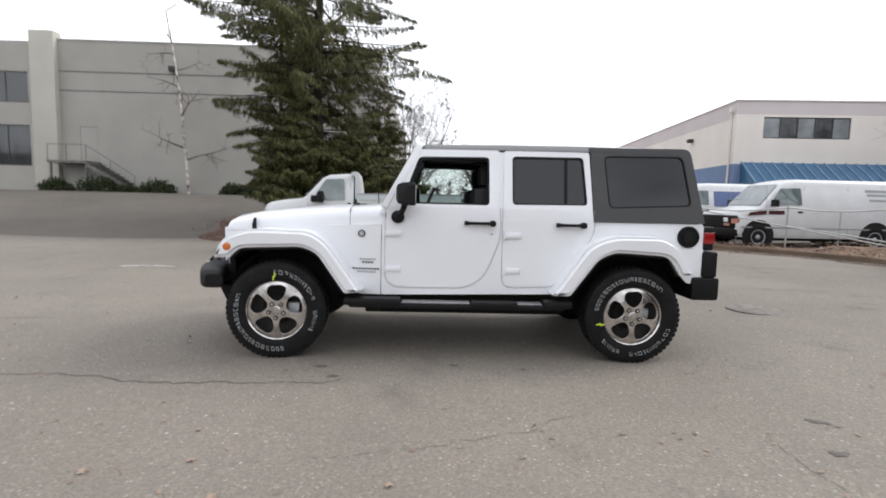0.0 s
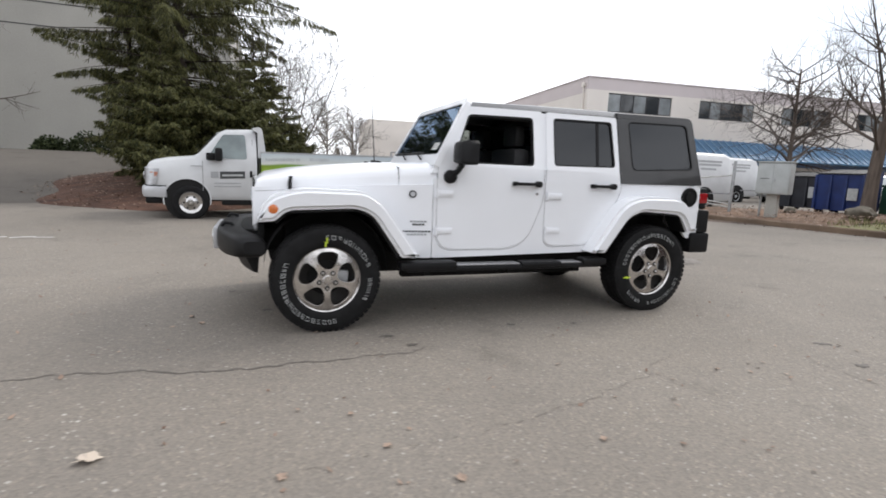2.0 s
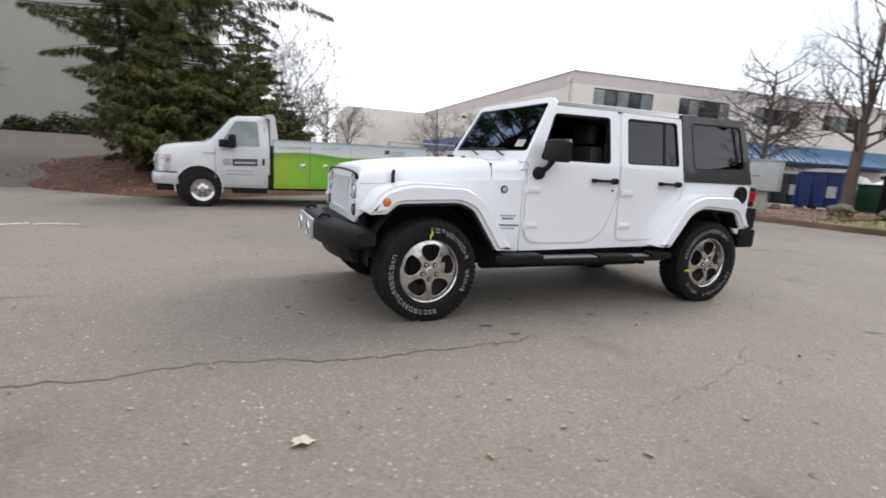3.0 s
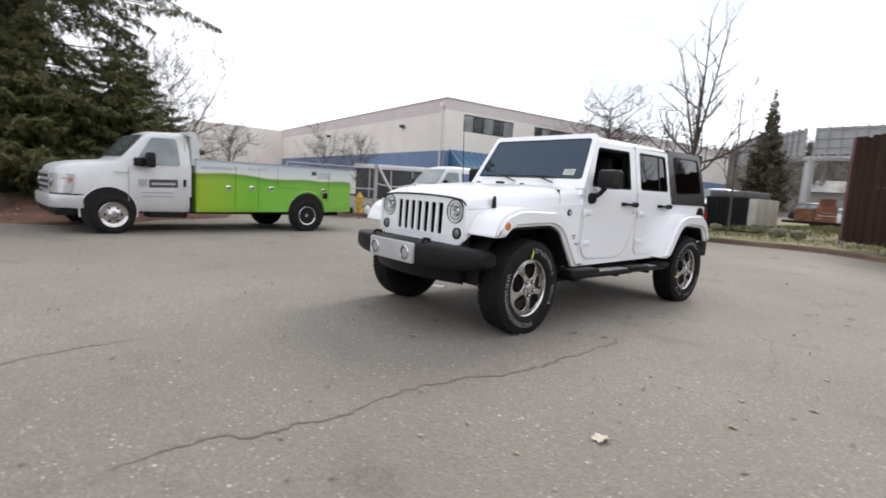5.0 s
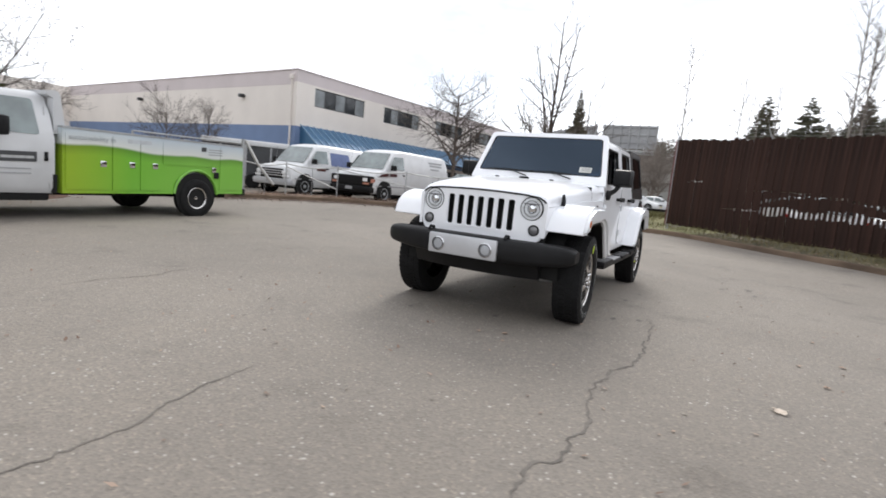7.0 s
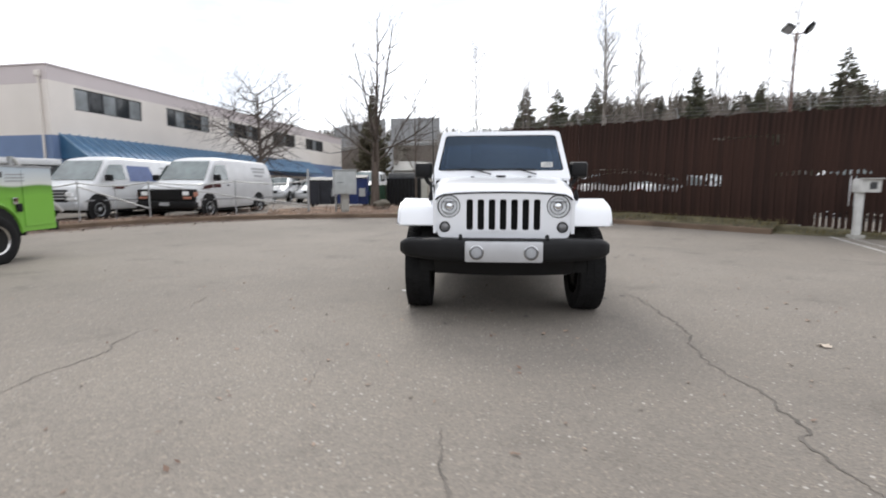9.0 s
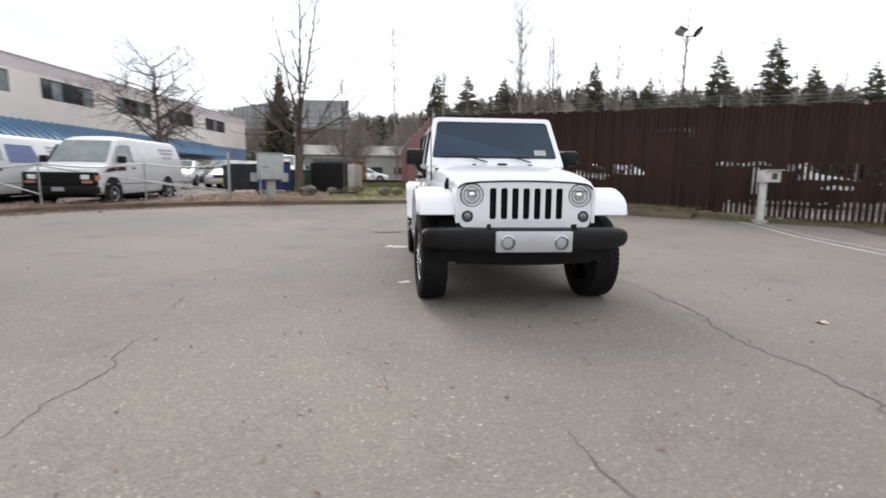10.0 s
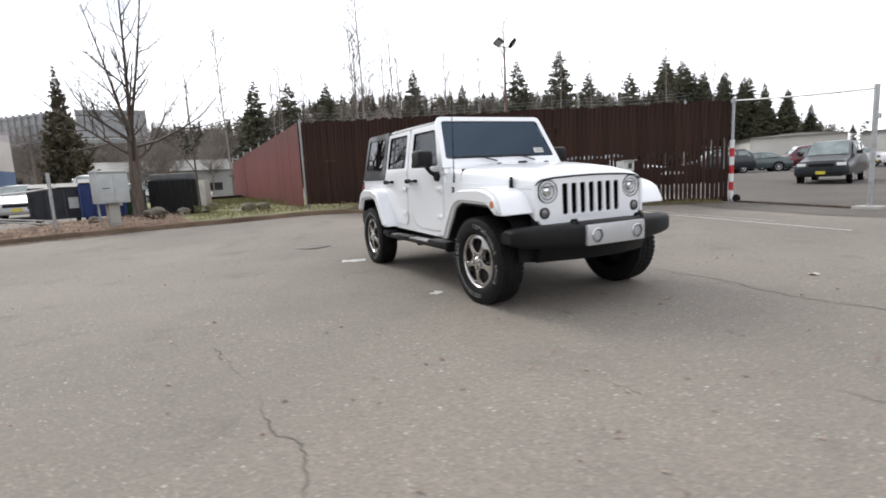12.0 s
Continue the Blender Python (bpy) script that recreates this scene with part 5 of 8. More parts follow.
        suv_wheel(car, m, 0.0 if x < 0 else 110.0)
    for x, a in ((-1.473, 92), (1.473, 195)):
        ra = radians(a)
        cm = bmesh.new()
        for k in range(2):
            own = box(-0.006 + 0.012 * k, 0.004 + 0.012 * k, -0.003, 0.003, 0.25 + 0.025 * k, 0.285 + 0.03 * k)
            bmesh.ops.rotate(own, verts=own.verts, cent=(0, 0, 0), matrix=Matrix.Rotation(-(ra - math.pi / 2), 3, "Y"))
            cm = join(cm, own)
        ob = part("chalk_mark", cm, CHALK, car, "yellow-green dab on the tyre")
        ob.matrix_basis = Matrix.Translation((x, -0.917, 0.395))


def pbr_tread():
    if "tread" not in CACHE:
        CACHE["tread"] = pbr("bright_tread_strip", (0.4, 0.4, 0.41), 0.35, 0.6, 0.2, 30)
    return CACHE["tread"]


def pbr_lamp():
    if "lamp" not in CACHE:
        CACHE["lamp"] = pbr("white_lamp_moulding", (0.8, 0.81, 0.82), 0.25, 0, 0.1, 20, coat=0.5)
    return CACHE["lamp"]


def pbr_turn():
    if "turn" not in CACHE:
        CACHE["turn"] = pbr("smoked_lens", (0.16, 0.16, 0.165), 0.15, 0, 0.2, 30, coat=0.6)
    return CACHE["turn"]


build_suv()


# ---- other vehicles ----
def body_ring(x, zb, zt, wl, wt):
    """Cross-section of a car body: sill, side, shoulder, roof."""
    zm = zb + (zt - zb) * 0.55
    half = [(wl * 0.93, zb), (wl, zb + 0.1), (wl, zm), (wl * 0.45 + wt * 0.55, zm + (zt - zm) * 0.55), (wt * 1.01, zt - (zt - zb) * 0.105), (wt * 0.985, zt - (zt - zb) * 0.06), (wt * 0.93, zt - (zt - zb) * 0.028), (wt * 0.82, zt - (zt - zb) * 0.008), (wt * 0.5, zt + 0.006)]
    return [(x, -y, z) for y, z in half] + [(x, 0, zt + 0.012)] + [(x, y, z) for y, z in reversed(half)]


def vehicle_body(stations):
    return loft([body_ring(*s) for s in stations])


def arch_and_wheel(car, x, y, R, s, hubcap, wdt=0.22, rim=0.2, deep=False):
    m = Matrix.Translation((x, y, R)) @ Matrix.Rotation(0 if s < 0 else math.pi, 4, "Z")
    mz = Matrix.Rotation(radians(-90), 4, "X")
    key = f"{R:.2f}_{rim:.2f}_{wdt:.2f}"
    if deep:
        w = shared("wheel", keep("deep_rim_" + key, lambda: lathe([(rim * 0.84, wdt * 0.1), (rim * 0.86, -wdt * 0.3), (rim * 0.9, -wdt * 0.44), (rim, -wdt * 0.5), (rim * 1.03, -wdt * 0.47), (rim * 0.98, wdt * 0.4)], 32, mz), hubcap), car, m)
        shared("tyre", keep("plain_tyre_" + key, lambda: tyre_mesh(R, wdt, rim), RUBBER), w)
        # dish is black: shade of the deep rim is put into its colour
        shared("wheel_dish", keep("dish_" + key, lambda: lathe([(rim * 0.2, -wdt * 0.05), (rim * 0.5, wdt * 0.05), (rim * 0.86, 0.0)], 28, mz), BLACKPL), w)
        shared("hub_cap", keep("hub_" + key, lambda: lathe([(0.0, -wdt * 0.34), (rim * 0.16, -wdt * 0.32), (rim * 0.24, -wdt * 0.22), (rim * 0.25, 0.0)], 20, mz), hubcap), w)
        return w
    w = shared("wheel", keep("plain_rim_" + key, lambda: lathe([(0.0, -wdt * 0.56), (rim * 0.2, -wdt * 0.55), (rim * 0.28, -wdt * 0.46), (rim * 0.34, -wdt * 0.4), (rim * 0.72, -wdt * 0.34), (rim * 0.86, -wdt * 0.38), (rim, -wdt * 0.5), (rim * 1.03, -wdt * 0.47), (rim * 0.98, wdt * 0.4)], 32, mz), hubcap), car, m)
    shared("tyre", keep("plain_tyre_" + key, lambda: tyre_mesh(R, wdt, rim), RUBBER), w)
    # six near-black discs paint the shade of slots on a closed rim
    for k in range(6):
        a = 2 * math.pi * k / 6
        shared("rim_slot", keep("slot_" + key, lambda: lathe([(rim * 0.09, -wdt * 0.3), (rim * 0.09, -wdt * 0.39), (0, -wdt * 0.39)], 10, mz), VOID), w, Matrix.Translation((rim * 0.58 * math.cos(a), 0, rim * 0.58 * math.sin(a))))
    return w


def side_place(s, f):
    return lambda u, v: Vector((u, s * f(u, v), v))


def pbr_lampmix():
    if "lampmix" not in CACHE:
        CACHE["lampmix"] = pbr("pinkish_corner_lens", (0.45, 0.2, 0.14), 0.2, 0, 0.3, 12, coat=0.5)
    return CACHE["lampmix"]


def build_van(m, label, stripe):
    van = thing("van", m, label, "van", "vans parked behind the rail")
    st = [(-0.74, 0.42, 0.86, 0.8, 0.72), (-0.715, 0.38, 1.0, 0.9, 0.82), (-0.66, 0.36, 1.06, 0.955, 0.87), (-0.42, 0.34, 1.13, 0.975, 0.88), (-0.05, 0.34, 1.19, 0.98, 0.88), (0.1, 0.34, 1.26, 0.985, 0.86), (0.62, 0.34, 1.86, 0.985, 0.8), (0.8, 0.34, 1.99, 0.985, 0.79), (1.2, 0.34, 2.06, 0.985, 0.8), (4.45, 0.36, 2.06, 0.985, 0.8), (4.68, 0.38, 2.0, 0.97, 0.78), (4.74, 0.45, 1.85, 0.94, 0.74)]
    part("body", vehicle_body(st), WHITE_OLD, van, "white van body")

    def yo(u, v):
        zm = 0.34 + 1.72 * 0.55
        return 0.993 if v < zm else 0.993 - (v - zm) * (0.11 / 0.43 if v < zm + 0.43 else 0.24)
    # windshield
    ws = sheet([(-0.78, 0.0), (0.78, 0.0), (0.68, 1.0), (-0.68, 1.0)], [], lambda u, v: Vector((0.1 + v * 0.56 - 0.012, u, 1.28 + v * 0.62 + 0.012)), None)
    part("windshield", ws, pbr_cache3("sky_toned_glass"), van, "windshield")
    for s in (-1, 1):
        part("door_window", sheet(rounded([(0.3, 1.32), (0.62, 1.78), (1.22, 1.8), (1.22, 1.3)], 0.04, 3), [], side_place(s, lambda u, v: yo(u, v) + 0.004), None), pbr_cache3("sky_toned_glass"), van)
        for x in (0.22, 1.32, 2.6):
            part("panel_gap", sheet([(x, 0.5), (x + 0.012, 0.5), (x + 0.012, 1.85), (x, 1.85)], [], side_place(s, lambda u, v: yo(u, v) + 0.003), None), SEAM, van)
        part("side_trim", box(-0.5, 4.6, s * 0.985, s * 1.0, 0.62, 0.66), SEAM, van, smooth=False)
        mr = box(0.3, 0.42, s * 0.98, s * 1.2, 1.25, 1.45, 0.03)
        part("mirror", mr, BLACKPL, van)
        part("handle", box(1.12, 1.25, s * 0.99, s * 1.012, 1.08, 1.13, 0.008), BLACKPL, van)
        for x in (0.0, 3.43):
            # flat black disc on the uncut side paints the shade of the wheel opening
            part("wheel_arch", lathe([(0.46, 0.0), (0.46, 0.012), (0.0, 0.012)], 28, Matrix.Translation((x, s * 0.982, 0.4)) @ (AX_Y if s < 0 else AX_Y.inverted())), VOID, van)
            arch_and_wheel(van, x, s * 0.89, 0.36, s, GREYPR, 0.25, 0.205)
        part("headlamp", box(-0.812, -0.66, s * 0.58, s * 0.8, 0.77, 0.9, 0.02), REFLECT, van)
        part("turn_lamp", box(-0.81, -0.62, s * 0.6, s * 0.88, 0.66, 0.74, 0.015), pbr_lampmix() if stripe else REFLECT, van)
    part("grille", box(-0.8, -0.58, -0.955 if stripe else -0.6, 0.955 if stripe else 0.6, 0.58, 0.97, 0.05), BLACKPL, van)
    for k in range(3):
        part("grille_bar", box(-0.812, -0.795, -0.55, 0.55, 0.69 + 0.09 * k, 0.725 + 0.09 * k), SILVER if not stripe else VOID, van)
    part("front_bumper", box(-0.86, -0.54, -0.965, 0.965, 0.36, 0.6, 0.07), BLACKPL if stripe else SILVER, van)
    part("licence_plate", box(-0.872, -0.862, -0.16, 0.16, 0.45, 0.56), GREYPR, van)
    part("underbody", box(-0.55, 4.5, -0.8, 0.8, 0.26, 0.4), VOID, van)
    if stripe:
        red = pbr("dark_red_vinyl", (0.06, 0.012, 0.012), 0.4)
        part("fender_graphic", sheet([(-0.36, 0.97), (0.2, 1.02), (0.2, 1.14), (-0.28, 1.07)], [], side_place(-1, lambda u, v: yo(u, v) + 0.006), None), red, van, "dark red vinyl along the fender")
        part("door_graphic", sheet([(0.26, 1.02), (0.72, 1.03), (0.72, 1.14), (0.26, 1.13)], [], side_place(-1, lambda u, v: yo(u, v) + 0.006), None), red, van, "dark red vinyl along the door")
        for s in (-1, 1):
            part("corner_lamp", box(-0.79, -0.54, s * 0.8, s * 0.962, 0.73, 0.88, 0.03), pbr_lampmix(), van, "amber corner lamp")
    for k, (x0, x1, z) in enumerate(((3.1, 4.2, 1.72), (3.15, 4.15, 1.6), (3.2, 3.9, 1.45))):
        part("lettering_bar", sheet([(x0, z), (x1, z), (x1, z + 0.07), (x0, z + 0.07)], [], side_place(-1, lambda u, v: yo(u, v) + 0.004), None), GREYPR, van, "illegible grey lettering")
    if not stripe:
        part("side_graphic", sheet([(1.4, 1.25), (2.7, 1.25), (2.5, 1.78), (1.4, 1.78)], [], side_place(-1, lambda u, v: yo(u, v) + 0.004), None), pbr("blue_vinyl", (0.1, 0.14, 0.29), 0.4), van, "blue vinyl panel on the side")
        part("door_graphic", sheet([(0.6, 1.0), (1.1, 1.0), (1.1, 1.12), (0.6, 1.12)], [], side_place(-1, lambda u, v: yo(u, v) + 0.004), None), pbr("dark_red_vinyl", (0.07, 0.015, 0.012), 0.4), van)
    part("roof_rib", box(1.4, 4.4, -0.3, -0.26, 2.065, 2.085), WHITE_OLD, van)
    part("roof_rib", box(1.4, 4.4, 0.26, 0.3, 2.065, 2.085), WHITE_OLD, van)


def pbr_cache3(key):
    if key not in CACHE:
        # lightened teal base puts part of the sky's reflection into the glass colour
        CACHE[key] = {"sky_toned_glass": lambda: pbr("sky_toned_glass", (0.12, 0.155, 0.155), 0.04, 0, 0.5, 1.6, coat=0.6, spec=0.9)}[key]()
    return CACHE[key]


build_van(Matrix.Translation((9.35, 10.25, 0.17)) @ Matrix.Rotation(radians(-1), 4, "Z"), "white cargo van with black grille and dark red hood vinyl", True)
build_van(Matrix.Translation((8.35, 13.3, 0.15)) @ Matrix.Rotation(radians(-1), 4, "Z"), "white cargo van with blue side panel and chrome grille", False)
build_van(Matrix.Translation((14.45, 13.3, 0.25)) @ Matrix.Rotation(radians(-1), 4, "Z"), "white cargo van parked close behind another van", False)


def bed_paint():
    m = pbr("green_and_white_wrap", (0.2, 0.5, 0.03), 0.35, 0, 0.12, 0.8, coat=0.3)
    n, l = m.node_tree.nodes, m.node_tree.links
    b = n["Principled BSDF"]
    src = b.inputs["Base Color"].links[0].from_socket
    co = [x for x in n if x.bl_idname == "ShaderNodeTexCoord"][0]
    sep = n.new("ShaderNodeSeparateXYZ")
    l.new(co.outputs["Object"], sep.inputs["Vector"])
    wave = n.new("ShaderNodeTexNoise")
    wave.inputs["Scale"].default_value = 0.75
    wave.inputs["Detail"].default_value = 1.0
    flat = n.new("ShaderNodeMapping")
    flat.inputs["Scale"].default_value = (1, 0, 0)
    l.new(co.outputs["Object"], flat.inputs["Vector"])
    l.new(flat.outputs["Vector"], wave.inputs["Vector"])
    ma = n.new("ShaderNodeMath")
    ma.operation = "MULTIPLY_ADD"
    ma.inputs[1].default_value = 0.22
    ma.inputs[2].default_value = 1.09
    l.new(wave.outputs["Fac"], ma.inputs[0])
    # yellow-green at the cab end, purer green towards the tail
    grad = n.new("ShaderNodeMapRange")
    grad.inputs["From Min"].default_value, grad.inputs["From Max"].default_value = 1.3, 3.7
    l.new(sep.outputs["X"], grad.inputs["Value"])
    gm = n.new("ShaderNodeValToRGB")
    stops = gm.color_ramp.elements
    stops[0].position, stops[0].color = 0.1, (0.3, 0.4, 0.018, 1)
    stops[1].position, stops[1].color = 1.0, (0.2, 0.46, 0.075, 1)
    mid = stops.new(0.52)
    mid.color = (0.15, 0.42, 0.035, 1)
    l.new(grad.outputs["Result"], gm.inputs[0])
    mul = n.new("ShaderNodeMix")
    mul.data_type = "RGBA"
    mul.inputs[0].default_value = 0.25
    l.new(gm.outputs[0], mul.inputs[6])
    l.new(src, mul.inputs[7])
    # darker hill band just under the pale top
    lo = n.new("ShaderNodeMath")
    lo.operation = "SUBTRACT"
    l.new(ma.outputs["Value"], lo.inputs[0])
    l.new(sep.outputs["Z"], lo.inputs[1])
    band = n.new("ShaderNodeMapRange")
    band.inputs["From Min"].default_value, band.inputs["From Max"].default_value = 0.0, 0.16
    band.inputs["To Min"].default_value, band.inputs["To Max"].default_value = 0.62, 1.0
    l.new(lo.outputs["Value"], band.inputs["Value"])
    dk = n.new("ShaderNodeMix")
    dk.data_type, dk.blend_type = "RGBA", "MULTIPLY"
    dk.inputs[0].default_value = 1.0
    l.new(mul.outputs[2], dk.inputs[6])
    l.new(band.outputs["Result"], dk.inputs[7])
    # white haze over the hills that turns pale blue above
    haze = n.new("ShaderNodeMapRange")
    haze.inputs["From Min"].default_value, haze.inputs["From Max"].default_value = -0.02, -0.28
    l.new(lo.outputs["Value"], haze.inputs["Value"])
    sky = n.new("ShaderNodeMix")
    sky.data_type = "RGBA"
    sky.inputs[6].default_value = (0.68, 0.7, 0.66, 1)
    sky.inputs[7].default_value = (0.5, 0.57, 0.62, 1)
    l.new(haze.outputs["Result"], sky.inputs[0])
    edge = n.new("ShaderNodeMapRange")
    edge.inputs["From Min"].default_value, edge.inputs["From Max"].default_value = 0.012, -0.03
    l.new(lo.outputs["Value"], edge.inputs["Value"])
    mx = n.new("ShaderNodeMix")
    mx.data_type = "RGBA"
    l.new(sky.outputs[2], mx.inputs[7])
    l.new(edge.outputs["Result"], mx.inputs[0])
    l.new(dk.outputs[2], mx.inputs[6])
    l.new(mx.outputs[2], b.inputs["Base Color"])
    return m


def build_truck():
    tr = thing("utility_truck", Matrix.Translation((-3.4, 7.28, -0.015)) @ Matrix.Rotation(radians(5), 4, "Z") @ Matrix.Translation((0, 0.94, 0)), "white cab utility truck with a lime-green service body", "truck")
    # cab white, a step darker than the white of the vans
    W = pbr("darker_white_cab_paint", (0.58, 0.59, 0.6), 0.42, 0, 0.08, 2.0, coat=0.2)
    st = [(-0.82, 0.54, 1.06, 0.66, 0.58), (-0.805, 0.5, 1.13, 0.78, 0.68), (-0.76, 0.47, 1.19, 0.91, 0.79), (-0.67, 0.45, 1.235, 0.968, 0.84), (-0.42, 0.44, 1.29, 0.987, 0.86), (-0.1, 0.43, 1.33, 0.99, 0.86), (0.08, 0.42, 1.35, 0.99, 0.86), (0.16, 0.42, 1.41, 0.99, 0.84), (0.56, 0.42, 1.87, 0.99, 0.74), (0.74, 0.42, 1.95, 0.99, 0.73), (1.2, 0.42, 1.98, 0.99, 0.74), (1.33, 0.42, 1.97, 0.985, 0.74)]
    part("cab", vehicle_body(st), W, tr, "white truck cab")

    def yo(u, v):
        zm = 0.42 + 1.53 * 0.55
        return 0.995 if v < zm else 0.995 - (v - zm) * 0.3
    part("windshield", sheet([(-0.78, 0.0), (0.78, 0.0), (0.66, 1.0), (-0.66, 1.0)], [], lambda u, v: Vector((0.17 + v * 0.4 - 0.02, u, 1.43 + v * 0.44 + 0.01)), None), pbr_cache3("sky_toned_glass"), tr)
    part("headache_rack", loft([[(1.36, y, 1.35), (1.53, y, 1.35), (1.51, y, 1.6), (1.46, y, 1.95), (1.44, y, 2.0), (1.38, y, 2.02), (1.27, y, 2.0), (1.27, y, 1.94), (1.36, y, 1.9)] for y in (-0.9, 0.9)]), W, tr, "white upright panel behind the cab", smooth=False)
    for s in (-1, 1):
        part("door_window", sheet(rounded([(0.34, 1.31), (0.66, 1.82), (1.1, 1.84), (1.13, 1.31)], 0.05, 3), [], side_place(s, lambda u, v: yo(u, v) + 0.004), None), pbr_cache3("sky_toned_glass"), tr)
        for pts in ([(0.24, 0.5), (0.252, 0.5), (0.252, 1.25), (0.24, 1.25)], [(1.24, 0.5), (1.252, 0.5), (1.252, 1.75), (1.24, 1.75)]):
            part("panel_gap", sheet(pts, [], side_place(s, lambda u, v: yo(u, v) + 0.003), None), SEAM, tr)
        part("handle", box(1.18, 1.23, s * 0.99, s * 1.012, 0.92, 1.06, 0.008), BLACKPL, tr)
        mb = join(box(0.49, 0.64, s * 1.03, s * 1.25, 1.25, 1.53, 0.05), box(0.32, 0.5, s * 0.97, s * 1.08, 1.26, 1.42, 0.03))
        part("mirror", mb, BLACKPL, tr, "black side mirror")
        for x in (0.0, 3.88):
            if x == 0.0:
                # arch shade is a black disc laid on the cab side
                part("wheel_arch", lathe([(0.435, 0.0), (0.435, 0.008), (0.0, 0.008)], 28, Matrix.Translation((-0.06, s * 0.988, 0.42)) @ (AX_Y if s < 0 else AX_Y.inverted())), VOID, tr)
                arch_and_wheel(tr, 0.0, s * 0.92, 0.36, s, STAINLESS, 0.24, 0.225)
                arc = [radians(a) for a in range(-14, 195, 8)]
                lip = loft([[(r * math.cos(a) - 0.06, s * y, 0.42 + r * math.sin(a)) for r, y in ((0.432, 0.97), (0.434, 0.994), (0.44, 0.997), (0.46, 0.988))] for a in arc])
                part("fender_lip", lip, W, tr, "white flared fender lip")
            else:
                # same black disc behind the rear wheel, shade put into its colour
                part("wheel_arch", lathe([(0.46, 0.0), (0.46, 0.006), (0.0, 0.006)], 28, Matrix.Translation((x, s * 1.03, 0.44)) @ (AX_Y if s < 0 else AX_Y.inverted())), VOID, tr)
                arch_and_wheel(tr, x, s * 0.96, 0.385, s, STAINLESS, 0.24, 0.215, deep=True)
        # wrap-round headlamp: a curved lens from the grille round to the fender
        plan = [(-0.85, 0.56), (-0.845, 0.68), (-0.825, 0.79), (-0.79, 0.88), (-0.73, 0.95), (-0.65, 0.984), (-0.56, 0.994)]
        lens = loft([[(x + (0.006 if k < 4 else 0.022 * (k - 3)) * q, s * (y + 0.006), z) for q, z in ((0, 1.05), (0, 1.02), (-1, 0.76), (-2, 0.715))] for k, (x, y) in enumerate(plan)])
        lm = part("headlamp", lens, LAMP_FACE, tr, "clear wrap-round headlamp lens")
        part("corner_lamp", loft([[(x, s * (y + 0.011), z) for z in (0.985, 0.88)] + [(x, s * (y - 0.02), 0.93)] for x, y in plan[4:6]] + [[(-0.585, s * 1.001, 0.98), (-0.605, s * 1.001, 0.885), (-0.59, s * 0.97, 0.93)]]), pbr_lampmix(), lm, "amber corner of the lamp")
        part("lamp_bowl", lathe([(0.0, 0.0), (0.05, -0.006), (0.085, -0.012), (0.088, -0.004)], 18, Matrix.Translation((-0.857, s * 0.66, 0.9)) @ Matrix.Rotation(radians(90), 4, "Y")), CHROME, lm)
        part("bumper_gap", loft([[(x - 0.012, s * (y + 0.01), z) for z in (0.712, 0.685)] + [(x + 0.02, s * (y - 0.03), 0.7)] for x, y in plan] + [[(-0.45, s * 0.999, 0.712), (-0.45, s * 0.999, 0.685), (-0.45, s * 0.96, 0.7)]]), VOID, tr)
    part("grille", box(-0.865, -0.78, -0.56, 0.56, 0.72, 1.08, 0.02), SILVER, tr, "chrome-framed grille")
    # black bars on the solid grille paint the shade of its openings
    for k in range(3):
        part("grille_opening", box(-0.873, -0.86, -0.5, 0.5, 0.77 + 0.1 * k, 0.82 + 0.1 * k), VOID, tr)
    ends = [(-0.44, 1.004), (-0.64, 1.0), (-0.78, 0.96), (-0.87, 0.86), (-0.9, 0.68), (-0.905, 0.35)]
    ends = [(x, -y) for x, y in ends] + [(x, y) for x, y in reversed(ends)]
    part("front_bumper", loft([[(x, y, 0.69), (x - 0.018, y * 1.006, 0.66), (x - 0.018, y * 1.006, 0.52), (x, y, 0.47), (x * 0.9, y * 0.88, 0.47), (x * 0.9, y * 0.88, 0.69)] for x, y in ends]), SILVER, tr, "silver wrap-round bumper")
    part("valance", box(-0.84, -0.5, -0.92, 0.92, 0.33, 0.48, 0.04), BLACKPL, tr, "black lower valance")
    part("chassis", box(-0.6, 5.08, -0.5, 0.5, 0.36, 0.6), VOID, tr)
    part("fuel_tank", box(0.6, 1.3, -0.9, -0.5, 0.3, 0.45, 0.04), VOID, tr)
    # service body
    paint = bed_paint()
    side = [(1.42, 0.43), (3.38, 0.46), (3.44, 0.71), (3.58, 0.85), (3.76, 0.91), (3.94, 0.91), (4.12, 0.85), (4.26, 0.71), (4.3, 0.48), (5.1, 0.49), (5.08, 1.51), (1.42, 1.46)]
    bed = part("service_body", sheet(side, [], lambda u, v: Vector((u, -1.02, v)), (0, 0.5, 0)), paint, tr, "lime-green service body with a pale wavy top")
    part("service_side", sheet(side, [], lambda u, v: Vector((u, 1.02, v)), (0, -0.5, 0)), paint, bed)
    part("bed_floor", box(1.42, 5.08, -0.51, 0.51, 0.62, 0.72), STEEL, bed)
    part("tailgate", box(5.04, 5.08, -0.51, 0.51, 0.62, 1.3), paint, bed)
    part("front_bulkhead", box(1.4, 1.45, -0.51, 0.51, 0.72, 1.42), WHITE_OLD, bed)
    part("top_edge", loft([[(x, -1.03, z), (x, -0.5, z), (x, -0.5, z + 0.03), (x, -1.03, z + 0.03)] for x, z in ((1.42, 1.462), (5.1, 1.512))]), STEEL, bed, smooth=False)
    part("back_bumper", box(5.08, 5.26, -0.95, 0.95, 0.45, 0.6, 0.02), BLACKPL, tr)
